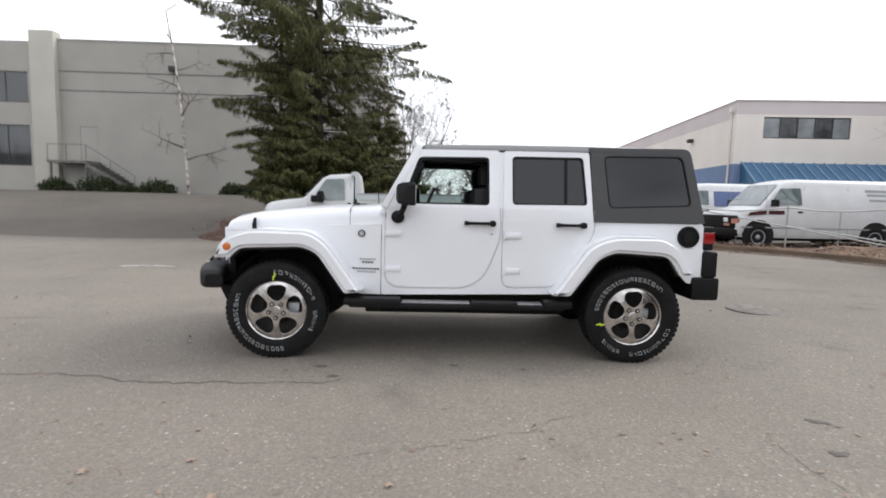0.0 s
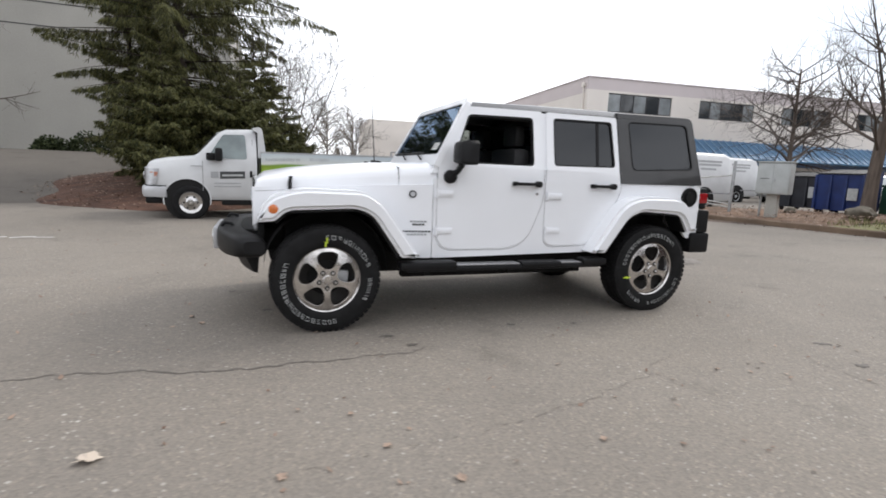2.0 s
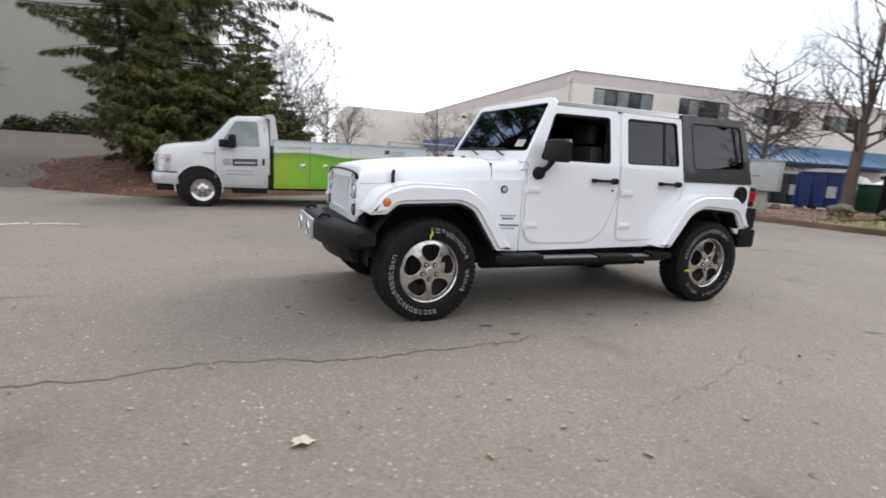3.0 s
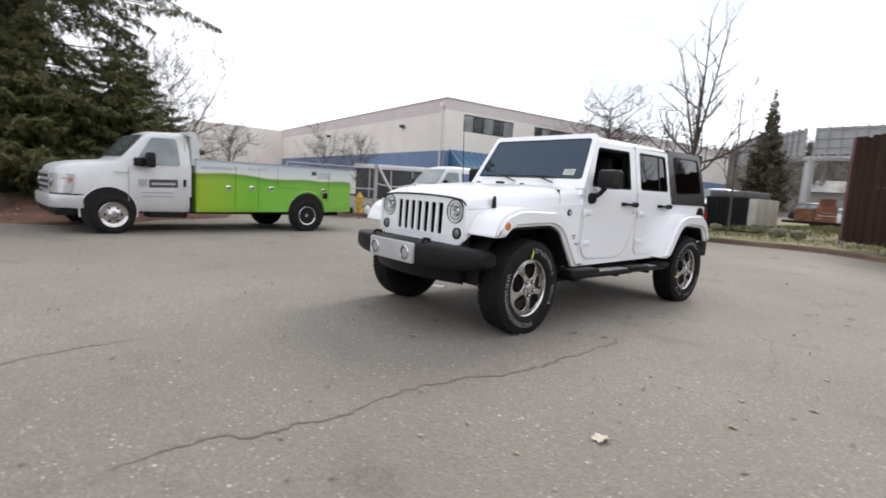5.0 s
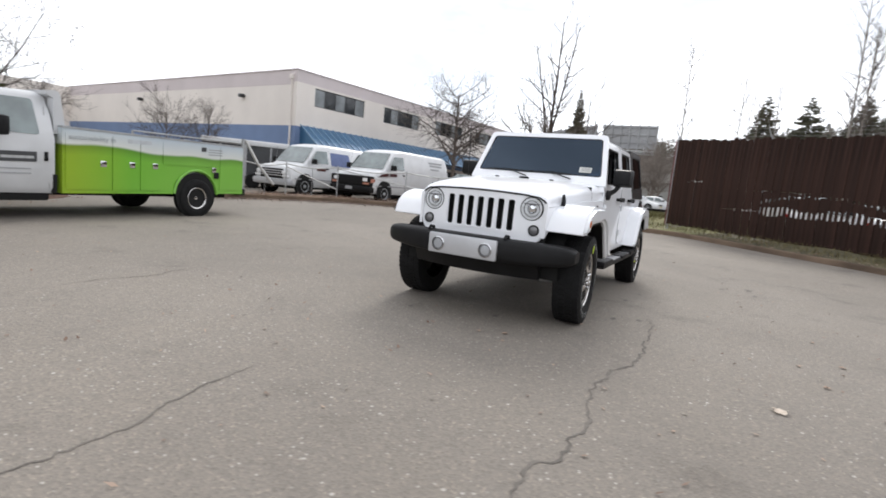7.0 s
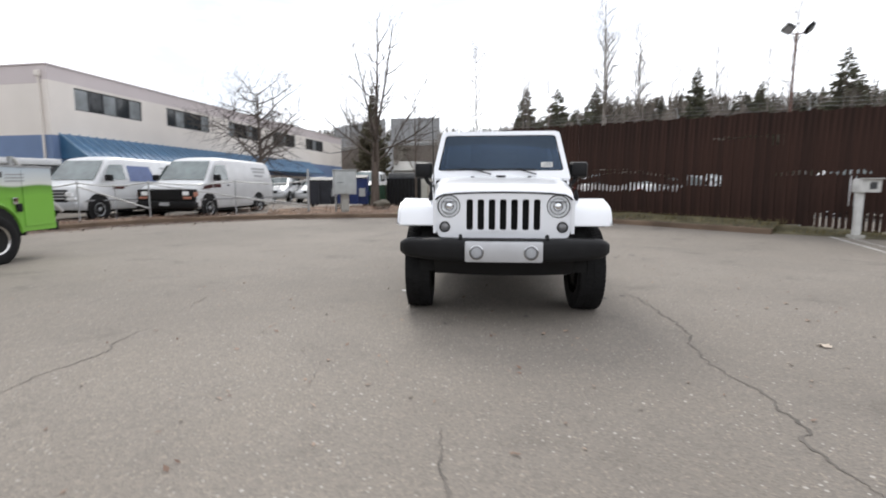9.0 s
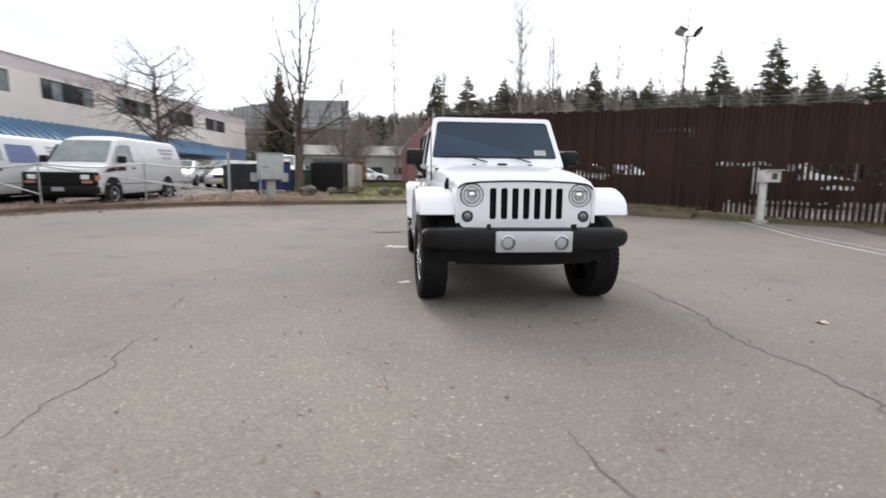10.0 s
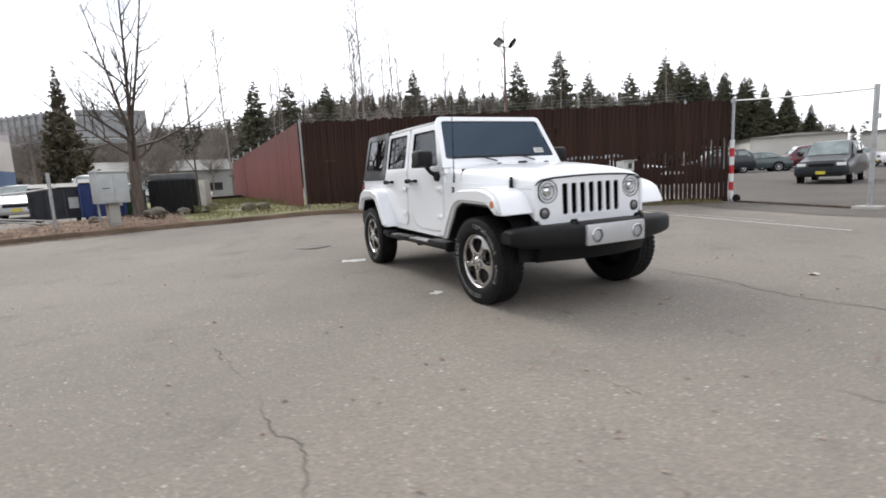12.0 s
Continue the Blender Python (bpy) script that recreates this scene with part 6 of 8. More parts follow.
    doors = ((1.46, 2.18, 0.5, 1.41), (2.2, 2.68, 0.5, 1.42), (2.7, 3.12, 0.51, 1.43), (3.14, 4.44, 1.02, 1.44), (4.46, 5.05, 0.56, 1.46))
    for x0, x1, z0, z1 in doors:
        dr = part("locker_door", sheet(rounded([(x0, z0), (x1, z0 + 0.01), (x1, z1 + 0.01), (x0, z1)], 0.02, 2), [], lambda u, v: Vector((u, -1.034, v)), (0, 0.012, 0)), paint, bed, smooth=False)
        xh = x1 - 0.14
        if x0 < 3.2 or x0 > 4.5:
            part("latch", box(xh - 0.05, xh + 0.05, -1.045, -1.034, 0.86 + 0.02 * x0, 0.96 + 0.02 * x0, 0.004), CHROME, dr, "chrome paddle latch")
    arch = [(3.88 + 0.5 * math.cos(a), -1.045, 0.44 + 0.5 * math.sin(a)) for a in np.linspace(0.05, math.pi - 0.05, 20)]
    part("arch_trim", tube(arch, 0.022, 6), paint, bed)
    part("fuel_filler", box(4.3, 4.42, -1.05, -1.034, 0.8, 0.93, 0.01), BLACKPL, bed)
    part("rack_bracket", box(3.6, 3.72, -1.0, -0.6, 1.5, 1.53), STEEL, bed)
    # door sign with illegible bars, and the slogan along the pale top
    part("door_sign", sheet([(0.58, 0.88), (1.08, 0.9), (1.08, 1.05), (0.58, 1.03)], [], lambda u, v: Vector((u, -1.0, v)), (0, 0.004, 0)), INK, tr, "dark rectangular door sign with illegible pale bar")
    part("sign_bar", sheet([(0.62, 0.93), (1.04, 0.945), (1.04, 0.985), (0.62, 0.97)], [], lambda u, v: Vector((u, -1.004, v)), (0, 0.003, 0)), LETTER, tr)
    part("sign_emblem", sheet([(0.4, 0.89), (0.55, 0.895), (0.55, 1.03), (0.4, 1.02)], [], lambda u, v: Vector((u, -1.0, v)), (0, 0.004, 0)), GREYPR, tr)
    for k in range(2):
        part("sign_bar", sheet([(0.46, 0.77 - 0.07 * k), (1.0, 0.78 - 0.07 * k), (1.0, 0.8 - 0.07 * k), (0.46, 0.79 - 0.07 * k)], [], lambda u, v: Vector((u, -1.0, v)), (0, 0.004, 0)), GREYPR, tr)
    part("fender_badge", box(0.02, 0.26, -1.003, -0.992, 1.12, 1.14), GREYPR, tr)
    part("emblem", sheet([(3.98, 1.33), (4.1, 1.335), (4.1, 1.42), (3.98, 1.415)], [], lambda u, v: Vector((u, -1.04, v)), (0, 0.004, 0)), INK, bed)
    for k in range(3):
        part("small_bar", sheet([(4.15, 1.37 - 0.05 * k), (4.5, 1.38 - 0.05 * k), (4.5, 1.4 - 0.05 * k), (4.15, 1.39 - 0.05 * k)], [], lambda u, v: Vector((u, -1.04, v)), (0, 0.004, 0)), GREYPR, bed)
    part("rack_print", sheet([(1.42, 1.46), (1.5, 1.462), (1.5, 1.49), (1.42, 1.488)], [], lambda u, v: Vector((u, -0.902, v)), (0, 0.003, 0)), GREYPR, tr)
    part("mud_flap", box(1.3, 1.36, -0.99, -0.94, 0.43, 0.72), BLACKPL, tr)
    cu = bpy.data.curves.new("slogan", "FONT")
    cu.body, cu.size, cu.extrude = "sustainability in", 0.115, 0.002
    cu.space_character = 1.05
    cu.materials.append(CACHE.setdefault("faint", pbr("pale_print", (0.42, 0.45, 0.47), 0.5)))
    tx = new("slogan", cu)
    tx.parent = bed
    tx.matrix_basis = Matrix.Translation((1.5, -1.042, 1.3)) @ Matrix.Rotation(radians(-1.5), 4, "Y") @ Matrix.Rotation(radians(90), 4, "X")
    part("slogan_bar", sheet([(2.46, 1.33), (2.9, 1.342), (2.9, 1.41), (2.46, 1.398)], [], lambda u, v: Vector((u, -1.0385, v)), (0, 0.002, 0)), pbr("faint_print", (0.5, 0.53, 0.55), 0.5), bed)


build_truck()


def build_sedan(m, color_mat, label, suv=False):
    car = thing("car", m, label, "car", "cars parked in the yards")
    if suv:
        st = [(-0.85, 0.4, 0.75, 0.82, 0.7), (-0.8, 0.32, 0.92, 0.9, 0.78), (0.1, 0.3, 1.08, 0.93, 0.8), (0.3, 0.3, 1.14, 0.93, 0.78), (0.85, 0.3, 1.66, 0.93, 0.68), (1.4, 0.3, 1.74, 0.93, 0.68), (3.0, 0.32, 1.72, 0.93, 0.66), (3.5, 0.34, 1.4, 0.92, 0.66), (3.62, 0.4, 0.95, 0.88, 0.7)]
        win = [(0.5, 1.12), (0.95, 1.56), (3.0, 1.58), (3.3, 1.16)]
        wb = 2.75
    else:
        st = [(-0.85, 0.36, 0.6, 0.78, 0.66), (-0.8, 0.28, 0.72, 0.86, 0.74), (0.1, 0.26, 0.92, 0.89, 0.76), (0.35, 0.26, 0.97, 0.89, 0.72), (1.05, 0.26, 1.38, 0.89, 0.6), (1.6, 0.26, 1.44, 0.89, 0.6), (2.3, 0.26, 1.38, 0.89, 0.6), (2.95, 0.28, 1.04, 0.89, 0.7), (3.5, 0.3, 0.98, 0.87, 0.72), (3.62, 0.4, 0.8, 0.82, 0.68)]
        win = [(0.65, 0.98), (1.15, 1.3), (2.2, 1.32), (2.75, 1.02)]
        wb = 2.7
    part("body", vehicle_body(st), color_mat, car)
    for s in (-1, 1):
        part("side_window", sheet(rounded(win, 0.05, 3), [], side_place(s, lambda u, v: 0.945 - (v - 0.85) * (0.33 if not suv else 0.22)), (0, -s * 0.06, 0)), pbr_cache3("sky_toned_glass"), car)
        for x in (0.0, wb):
            # no arch is cut: a black disc paints its shade
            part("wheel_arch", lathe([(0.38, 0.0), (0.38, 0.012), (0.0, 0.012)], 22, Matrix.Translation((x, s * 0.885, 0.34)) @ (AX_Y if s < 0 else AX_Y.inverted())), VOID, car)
            arch_and_wheel(car, x, s * 0.82, 0.33, s, SILVER, 0.2, 0.2)
        for xp in ((1.42, 2.35) if suv else (1.55,)):
            part("door_pillar", sheet([(xp - 0.05, win[0][1] - 0.02), (xp + 0.05, win[0][1] - 0.02), (xp + 0.05, win[1][1] + 0.04), (xp - 0.05, win[1][1] + 0.04)], [], side_place(s, lambda u, v: 0.955 - (v - 0.85) * (0.33 if not suv else 0.22)), (0, -s * 0.05, 0)), color_mat, car)
        part("door_mirror", box(0.62, 0.78, s * 0.9, s * 1.08, win[0][1] + 0.02, win[0][1] + 0.16, 0.03), BLACKPL, car)
        part("tail_lamp", box(3.42, 3.62, s * 0.55, s * 0.86, 0.72, 0.86, 0.03), RED, car)
        part("headlamp", box(-0.885, -0.7, s * 0.5, s * 0.8, 0.58 if not suv else 0.72, 0.68 if not suv else 0.84, 0.02), REFLECT, car)
    a, b = st[3], st[4]
    part("windshield", sheet([(-a[4] * 0.88, 0.0), (a[4] * 0.88, 0.0), (b[4] * 0.9, 1.0), (-b[4] * 0.9, 1.0)], [], lambda u, v: Vector((a[0] + (b[0] - a[0]) * v - 0.015, u, a[2] + (b[2] - a[2]) * v + 0.03)), None), pbr_cache3("sky_toned_glass"), car)
    g0 = 0.7 if suv else 0.56
    part("grille", box(-0.875, -0.78, -0.42, 0.42, g0, g0 + 0.13, 0.02), BLACKPL, car)
    part("number_plate", box(-0.905, -0.88, -0.16, 0.16, 0.4, 0.52), CACHE.setdefault("plate_yellow", pbr("pale_yellow_plate", (0.6, 0.5, 0.06), 0.5)), car, "pale yellow plate")
    part("bumper", box(-0.88, -0.74, -0.7, 0.7, 0.3, 0.5, 0.04), BLACKPL if suv else color_mat, car)
    return car


SILVERP = pbr("silver_car_paint", (0.42, 0.43, 0.44), 0.3, 0.5, 0.04, 3, coat=0.5)
DARKP = pbr("dark_car_paint", (0.016, 0.02, 0.027), 0.3, 0.0, 0.1, 3, coat=0.2)
REDP = pbr("dark_red_car_paint", (0.09, 0.012, 0.018), 0.3, 0.1, 0.1, 3, coat=0.5)
GREENP = pbr("grey_green_car_paint", (0.07, 0.09, 0.09), 0.3, 0.3, 0.1, 3, coat=0.5)
for (x, y, rot), mt, lb, sv in (
    ((19.5, 9.3, 8), SILVERP, "silver sedan parked behind the dumpsters", False),
    ((20.5, 12.0, 8), SILVERP, "silver sedan parked behind the dumpsters", False),
    ((22.6, 10.4, 8), SILVERP, "silver sedan parked near the office", False),
    ((22.2, 7.3, 2), WHITE_OLD, "white high-roofed car parked behind the dumpsters", True),
    ((27.0, 7.0, 60), SILVERP, "silver sedan parked across the yard", False),
    ((44.0, 4.0, 80), WHITE_OLD, "white sedan parked across the yard", False),
    ((45.0, 6.0, 90), DARKP, "dark car far across the yard", True),
    ((47.0, 2.5, 90), WHITE_OLD, "white car far across the yard", False),
    ((6.3, -20.2, 287), DARKP, "dark blue-black high-roofed car beyond the gate", True),
    ((16.8, -35.6, 225), REDP, "dark red high-roofed car parked beyond the gate", True),
    ((18.7, -32.8, 225), GREENP, "grey-blue sedan parked beyond the gate", False),
    ((12.2, -40.5, 215), WHITE_OLD, "white high-roofed car parked beyond the gate", True),
    ((20.6, -43.5, 220), DARKP, "dark sedan parked beyond the gate", False),
    ((25.2, -44.0, 220), WHITE_OLD, "white sedan parked beyond the gate", False),
    ((26.0, -50.5, 215), REDP, "dark red sedan parked far beyond the gate", False),
    ((14.5, -46.0, 215), SILVERP, "silver high-roofed car far beyond the gate", True),
    ((19.5, -30.0, 240), DARKP, "dark car parked beyond the gate", True),
    ((23.0, -38.0, 240), SILVERP, "silver sedan parked beyond the gate", False),
    ((16.0, -40.0, 240), WHITE_OLD, "white sedan parked beyond the gate", False),
    ((3.5, -29.0, 250), WHITE_OLD, "white high-roofed car parked beyond the gate", True),
    ((13.0, -9.0, 40), SILVERP, "silver sedan parked behind the slatted fence", False),
    ((16.5, -7.0, 40), WHITE_OLD, "white sedan parked behind the slatted fence", False),
    ((19.5, -5.6, 40), WHITE_OLD, "white car parked behind the slatted fence", True),
    ((9.5, -13.5, 40), WHITE_OLD, "white car parked behind the slatted fence", True),
):
    build_sedan(Matrix.Translation((x, y, gz(x, y) + (0.1 if 14 < x < 40 and -1 < y < 8 else 0))) @ Matrix.Rotation(radians(rot), 4, "Z"), mt, lb, sv)


# ---- trees ----
OLIVE = leafy("olive_cypress_foliage", (0.06, 0.056, 0.036), (0.15, 0.132, 0.085))


class Skin:
    """Collects tapered twigs and leaves as plain vertex and face lists."""

    def __init__(self):
        self.v, self.f = [], []

    def limb(self, pts, radii, n):
        base = len(self.v)
        side = None
        for i, p in enumerate(pts):
            d = (pts[min(i + 1, len(pts) - 1)] - pts[max(i - 1, 0)]).normalized()
            if side is None:
                side = d.orthogonal().normalized()
            side = (side - d * side.dot(d)).normalized()
            up = d.cross(side)
            for k in range(n):
                a = 2 * math.pi * k / n
                self.v.append(tuple(p + (side * math.cos(a) + up * math.sin(a)) * radii[i]))
        for i in range(len(pts) - 1):
            for k in range(n):
                a, b = base + i * n + k, base + i * n + (k + 1) % n
                self.f.append((a, b, b + n, a + n))

    def blade(self, p, d, w, length, up):
        """A slim four-sided sprig."""
        base = len(self.v)
        s = d.cross(up)
        s = (s.normalized() if s.length > 1e-4 else d.orthogonal().normalized()) * w
        for q in (p, p + d * length * 0.4 + s, p + d * length, p + d * length * 0.4 - s):
            self.v.append(tuple(q))
        self.f.append((base, base + 1, base + 2, base + 3))


def grow(skin, rng, p, d, length, r, level, levels, kids, spread, up, n0, reach=(0.3, 0.5), low=0.3, sway=0.014):
    k = 5 if level == 0 else 4 if level < levels - 1 else 3
    pts, rad = [p.copy()], [r]
    q, dd = p.copy(), d.copy()
    for i in range(k):
        wob = sway if level == 0 else 0.15
        dd = (dd + Vector((rng.gauss(0, wob), rng.gauss(0, wob), rng.gauss(0, wob) + (up if level else 0.03)))).normalized()
        q = q + dd * (length / k)
        pts.append(q.copy())
        rad.append(max(0.003, r * (1 - (i + 1) / k * (0.72 if level == 0 else 0.8))))
    skin.limb(pts, rad, n0 if level == 0 else 5 if level == 1 else 3)
    if level >= levels:
        return
    count = kids[level]
    for j in range(count):
        t = low + (1 - low) * (j + rng.random()) / count if level == 0 else rng.uniform(0.18, 1.0)
        f = t * k
        i = min(k - 1, int(f))
        at = pts[i].lerp(pts[i + 1], f - i)
        tip = (pts[i + 1] - pts[i]).normalized()
        az = j * 2.4 + rng.uniform(-0.6, 0.6) if level == 0 else rng.uniform(0, 2 * math.pi)
        side = tip.orthogonal().normalized()
        side.rotate(Matrix.Rotation(az, 3, tip))
        ang = rng.uniform(*spread)
        nd = (tip * math.cos(ang) + side * math.sin(ang)).normalized()
        rr = rad[i] * rng.uniform(0.45, 0.7)
        grow(skin, rng, at, nd, length * (rng.uniform(*reach) * (1.3 - 0.75 * t) if level == 0 else rng.uniform(0.35, 0.6)), max(0.005, rr), level + 1, levels, kids, spread, up, n0, reach, low)


def bare_tree(m, h, r, seed, kids, label, spread=(0.5, 1.05), up=0.06, levels=3, trunks=1, group="", bark=None, reach=(0.3, 0.5), low=0.3, sway=0.014):
    rng = random.Random(seed)
    t = thing("tree", m, label, "tree", group)
    sk = Skin()
    for k in range(trunks):
        d = Vector((rng.gauss(0, 0.3), rng.gauss(0, 0.3), 1)).normalized() if trunks > 1 else Vector((0, 0, 1))
        main = Skin()
        grow(main, rng, Vector((0, 0, -0.2)), d, h, r, 0, levels, kids, spread, up, 10, reach, low, sway)
        off = len(sk.v)
        sk.v += main.v
        sk.f += [tuple(i + off for i in f) for f in main.f]
    cut = 10 * 5 * 1
    # the first limb is the trunk; the rest is the crown
    trunk_faces = sk.f[:cut]
    used = 10 * 6
    raw("trunk", sk.v[:used], trunk_faces, bark or BARK, t, smooth=True)
    raw("crown", [v for v in sk.v[used:]], [tuple(i - used for i in f) for f in sk.f[cut:]], TWIGS if bark in (None, BIRCH, ALDER) else bark, t, smooth=True)
    return t


def at_ground(x, y, extra=0.0, rot=0.0):
    return Matrix.Translation((x, y, gz(x, y) + extra)) @ Matrix.Rotation(radians(rot), 4, "Z")


def leader_tree(m, label, seed):
    """A short trunk that parts into upright leaders, with side limbs curving up."""
    rng = random.Random(seed)
    t = thing("tree", m, label, "tree")
    trunk, crown = Skin(), Skin()
    top = Vector((0.06, -0.04, 2.5))
    trunk.limb([Vector((0, 0, -0.2)), Vector((0, 0, 0.15)), Vector((0.02, 0.0, 1.0)), Vector((0.05, -0.03, 1.9)), top], [0.25, 0.19, 0.16, 0.15, 0.13], 12)
    for az, tilt, length, r in ((4.9, 0.02, 4.9, 0.065), (4.6, 0.2, 4.8, 0.055), (1.6, 0.2, 4.2, 0.042)):
        d = Vector((math.sin(tilt) * math.cos(az), math.sin(tilt) * math.sin(az), math.cos(tilt)))
        grow(crown, rng, top - Vector((0, 0, 0.12)), d, length, r, 0, 2, (13, 6), (0.6, 1.05), 0.16, 8, (0.22, 0.42), 0.08, 0.03)
    for az, z, length in ((1.7, 1.9, 3.2), (4.8, 2.15, 3.3), (0.2, 2.3, 2.4), (3.3, 1.6, 2.2), (1.4, 2.4, 2.6), (5.1, 1.7, 2.6)):
        d = Vector((math.cos(az) * 0.85, math.sin(az) * 0.85, 0.5)).normalized()
        grow(crown, rng, Vector((0.04, -0.02, z)), d, length, 0.05, 1, 3, (5, 8, 4), (0.5, 1.0), 0.16, 6)
    raw("trunk", trunk.v, trunk.f, BARK, t, smooth=True)
    raw("crown", crown.v, crown.f, TWIGS, t, smooth=True)


leader_tree(at_ground(14.2, 4.85, 0.2), "tall bare street tree with upright grey leaders", 5)
bare_tree(at_ground(23.0, 13.8, 0.1), 6.6, 0.15, 9, (24, 11, 6), "bare round-crowned street tree in front of the office", (0.9, 1.3), 0.05, reach=(0.5, 0.66), low=0.26)
bare_tree(at_ground(13.4, 3.0, 0.3, 40), 4.5, 0.04, 13, (8, 5, 3), "slim bare young tree on the verge", (0.4, 0.9), 0.08)
bare_tree(at_ground(-1.2, 16.0, 0.2), 5.0, 0.036, 21, (13, 8, 5), "bare multi-stemmed tree behind the spruce", (0.6, 1.05), 0.07, reach=(0.4, 0.6), low=0.15, trunks=5, sway=0.05)
bare_tree(at_ground(-14.4, 25.2, 0.0), 10.4, 0.11, 33, (9, 5, 4), "white-barked birch against the warehouse wall", (0.9, 1.3), 0.02, bark=BIRCH, reach=(0.14, 0.26), low=0.18, sway=0.03)
for i, (x, y) in enumerate(((5.5, 16.5), (7.6, 17.2), (1.8, 17.5))):
    bare_tree(at_ground(x, y, 0.0, 50 * i), 2.9, 0.05, 40 + i, (16, 8, 5), "bare shrubby tree beside the office", (0.4, 1.0), 0.03, group="shrubby trees", reach=(0.4, 0.6))
first = bare_tree(at_ground(30, -8), 11.5, 0.075, 51, (22, 6, 3), "tall thin bare alder with a pale trunk", (0.5, 0.9), 0.08, group="alders behind the fence", reach=(0.1, 0.2), low=0.4, bark=ALDER)
rng_a = random.Random(8)
for i in range(30):
    x, y = rng_a.uniform(24, 44), 0.0 - i * 1.5 + rng_a.uniform(-1, 1)
    c = copy_thing(first, at_ground(x, y, 0, rng_a.uniform(0, 360)))
    sc = rng_a.uniform(0.6, 1.05)
    c.scale = (sc * 0.9, sc * 0.9, sc)
rng_b = random.Random(19)
for i in range(16):
    x, y = rng_b.uniform(22, 34), -3.0 - i * 1.7 + rng_b.uniform(-1, 1)
    c = copy_thing(first, at_ground(x, y, 0, rng_b.uniform(0, 360)))
    sc = rng_b.uniform(0.5, 0.85)
    c.scale = (sc * 0.7, sc * 0.7, sc)
second = bare_tree(at_ground(60, 24), 7.0, 0.16, 52, (20, 10, 6), "bare broad-crowned tree in the distance", (0.6, 1.1), 0.05, group="distant bare trees", reach=(0.4, 0.6), bark=FAR_TWIGS_HAZE)
for i in range(40):
    x = rng_a.uniform(55, 105)
    y = 34 - i * 2.6 + rng_a.uniform(-3, 3) if i < 24 else rng_a.uniform(-4, 34)
    c = copy_thing(second, Matrix.Translation((x, y, max(0.0, (x - 70) * 0.12))) @ Matrix.Rotation(rng_a.uniform(0, 6), 4, "Z"))
    sc = rng_a.uniform(0.7, 1.25)
    c.scale = (sc, sc, sc)
for i in range(15):
    c = copy_thing(second, Matrix.Translation((-50 + i * 4.3 + rng_a.uniform(-3, 3), -62 + rng_a.uniform(-5, 5), 0)) @ Matrix.Rotation(rng_a.uniform(0, 6), 4, "Z"))
    s = rng_a.uniform(2.3, 2.7)
    c.scale = (s, s, s)
for x, y, s in ((6.0, 66.0, 1.1), (11.0, 76.0, 1.2)):
    c = copy_thing(second, Matrix.Translation((x, y, 1.0)))
    c.scale = (s, s, s)


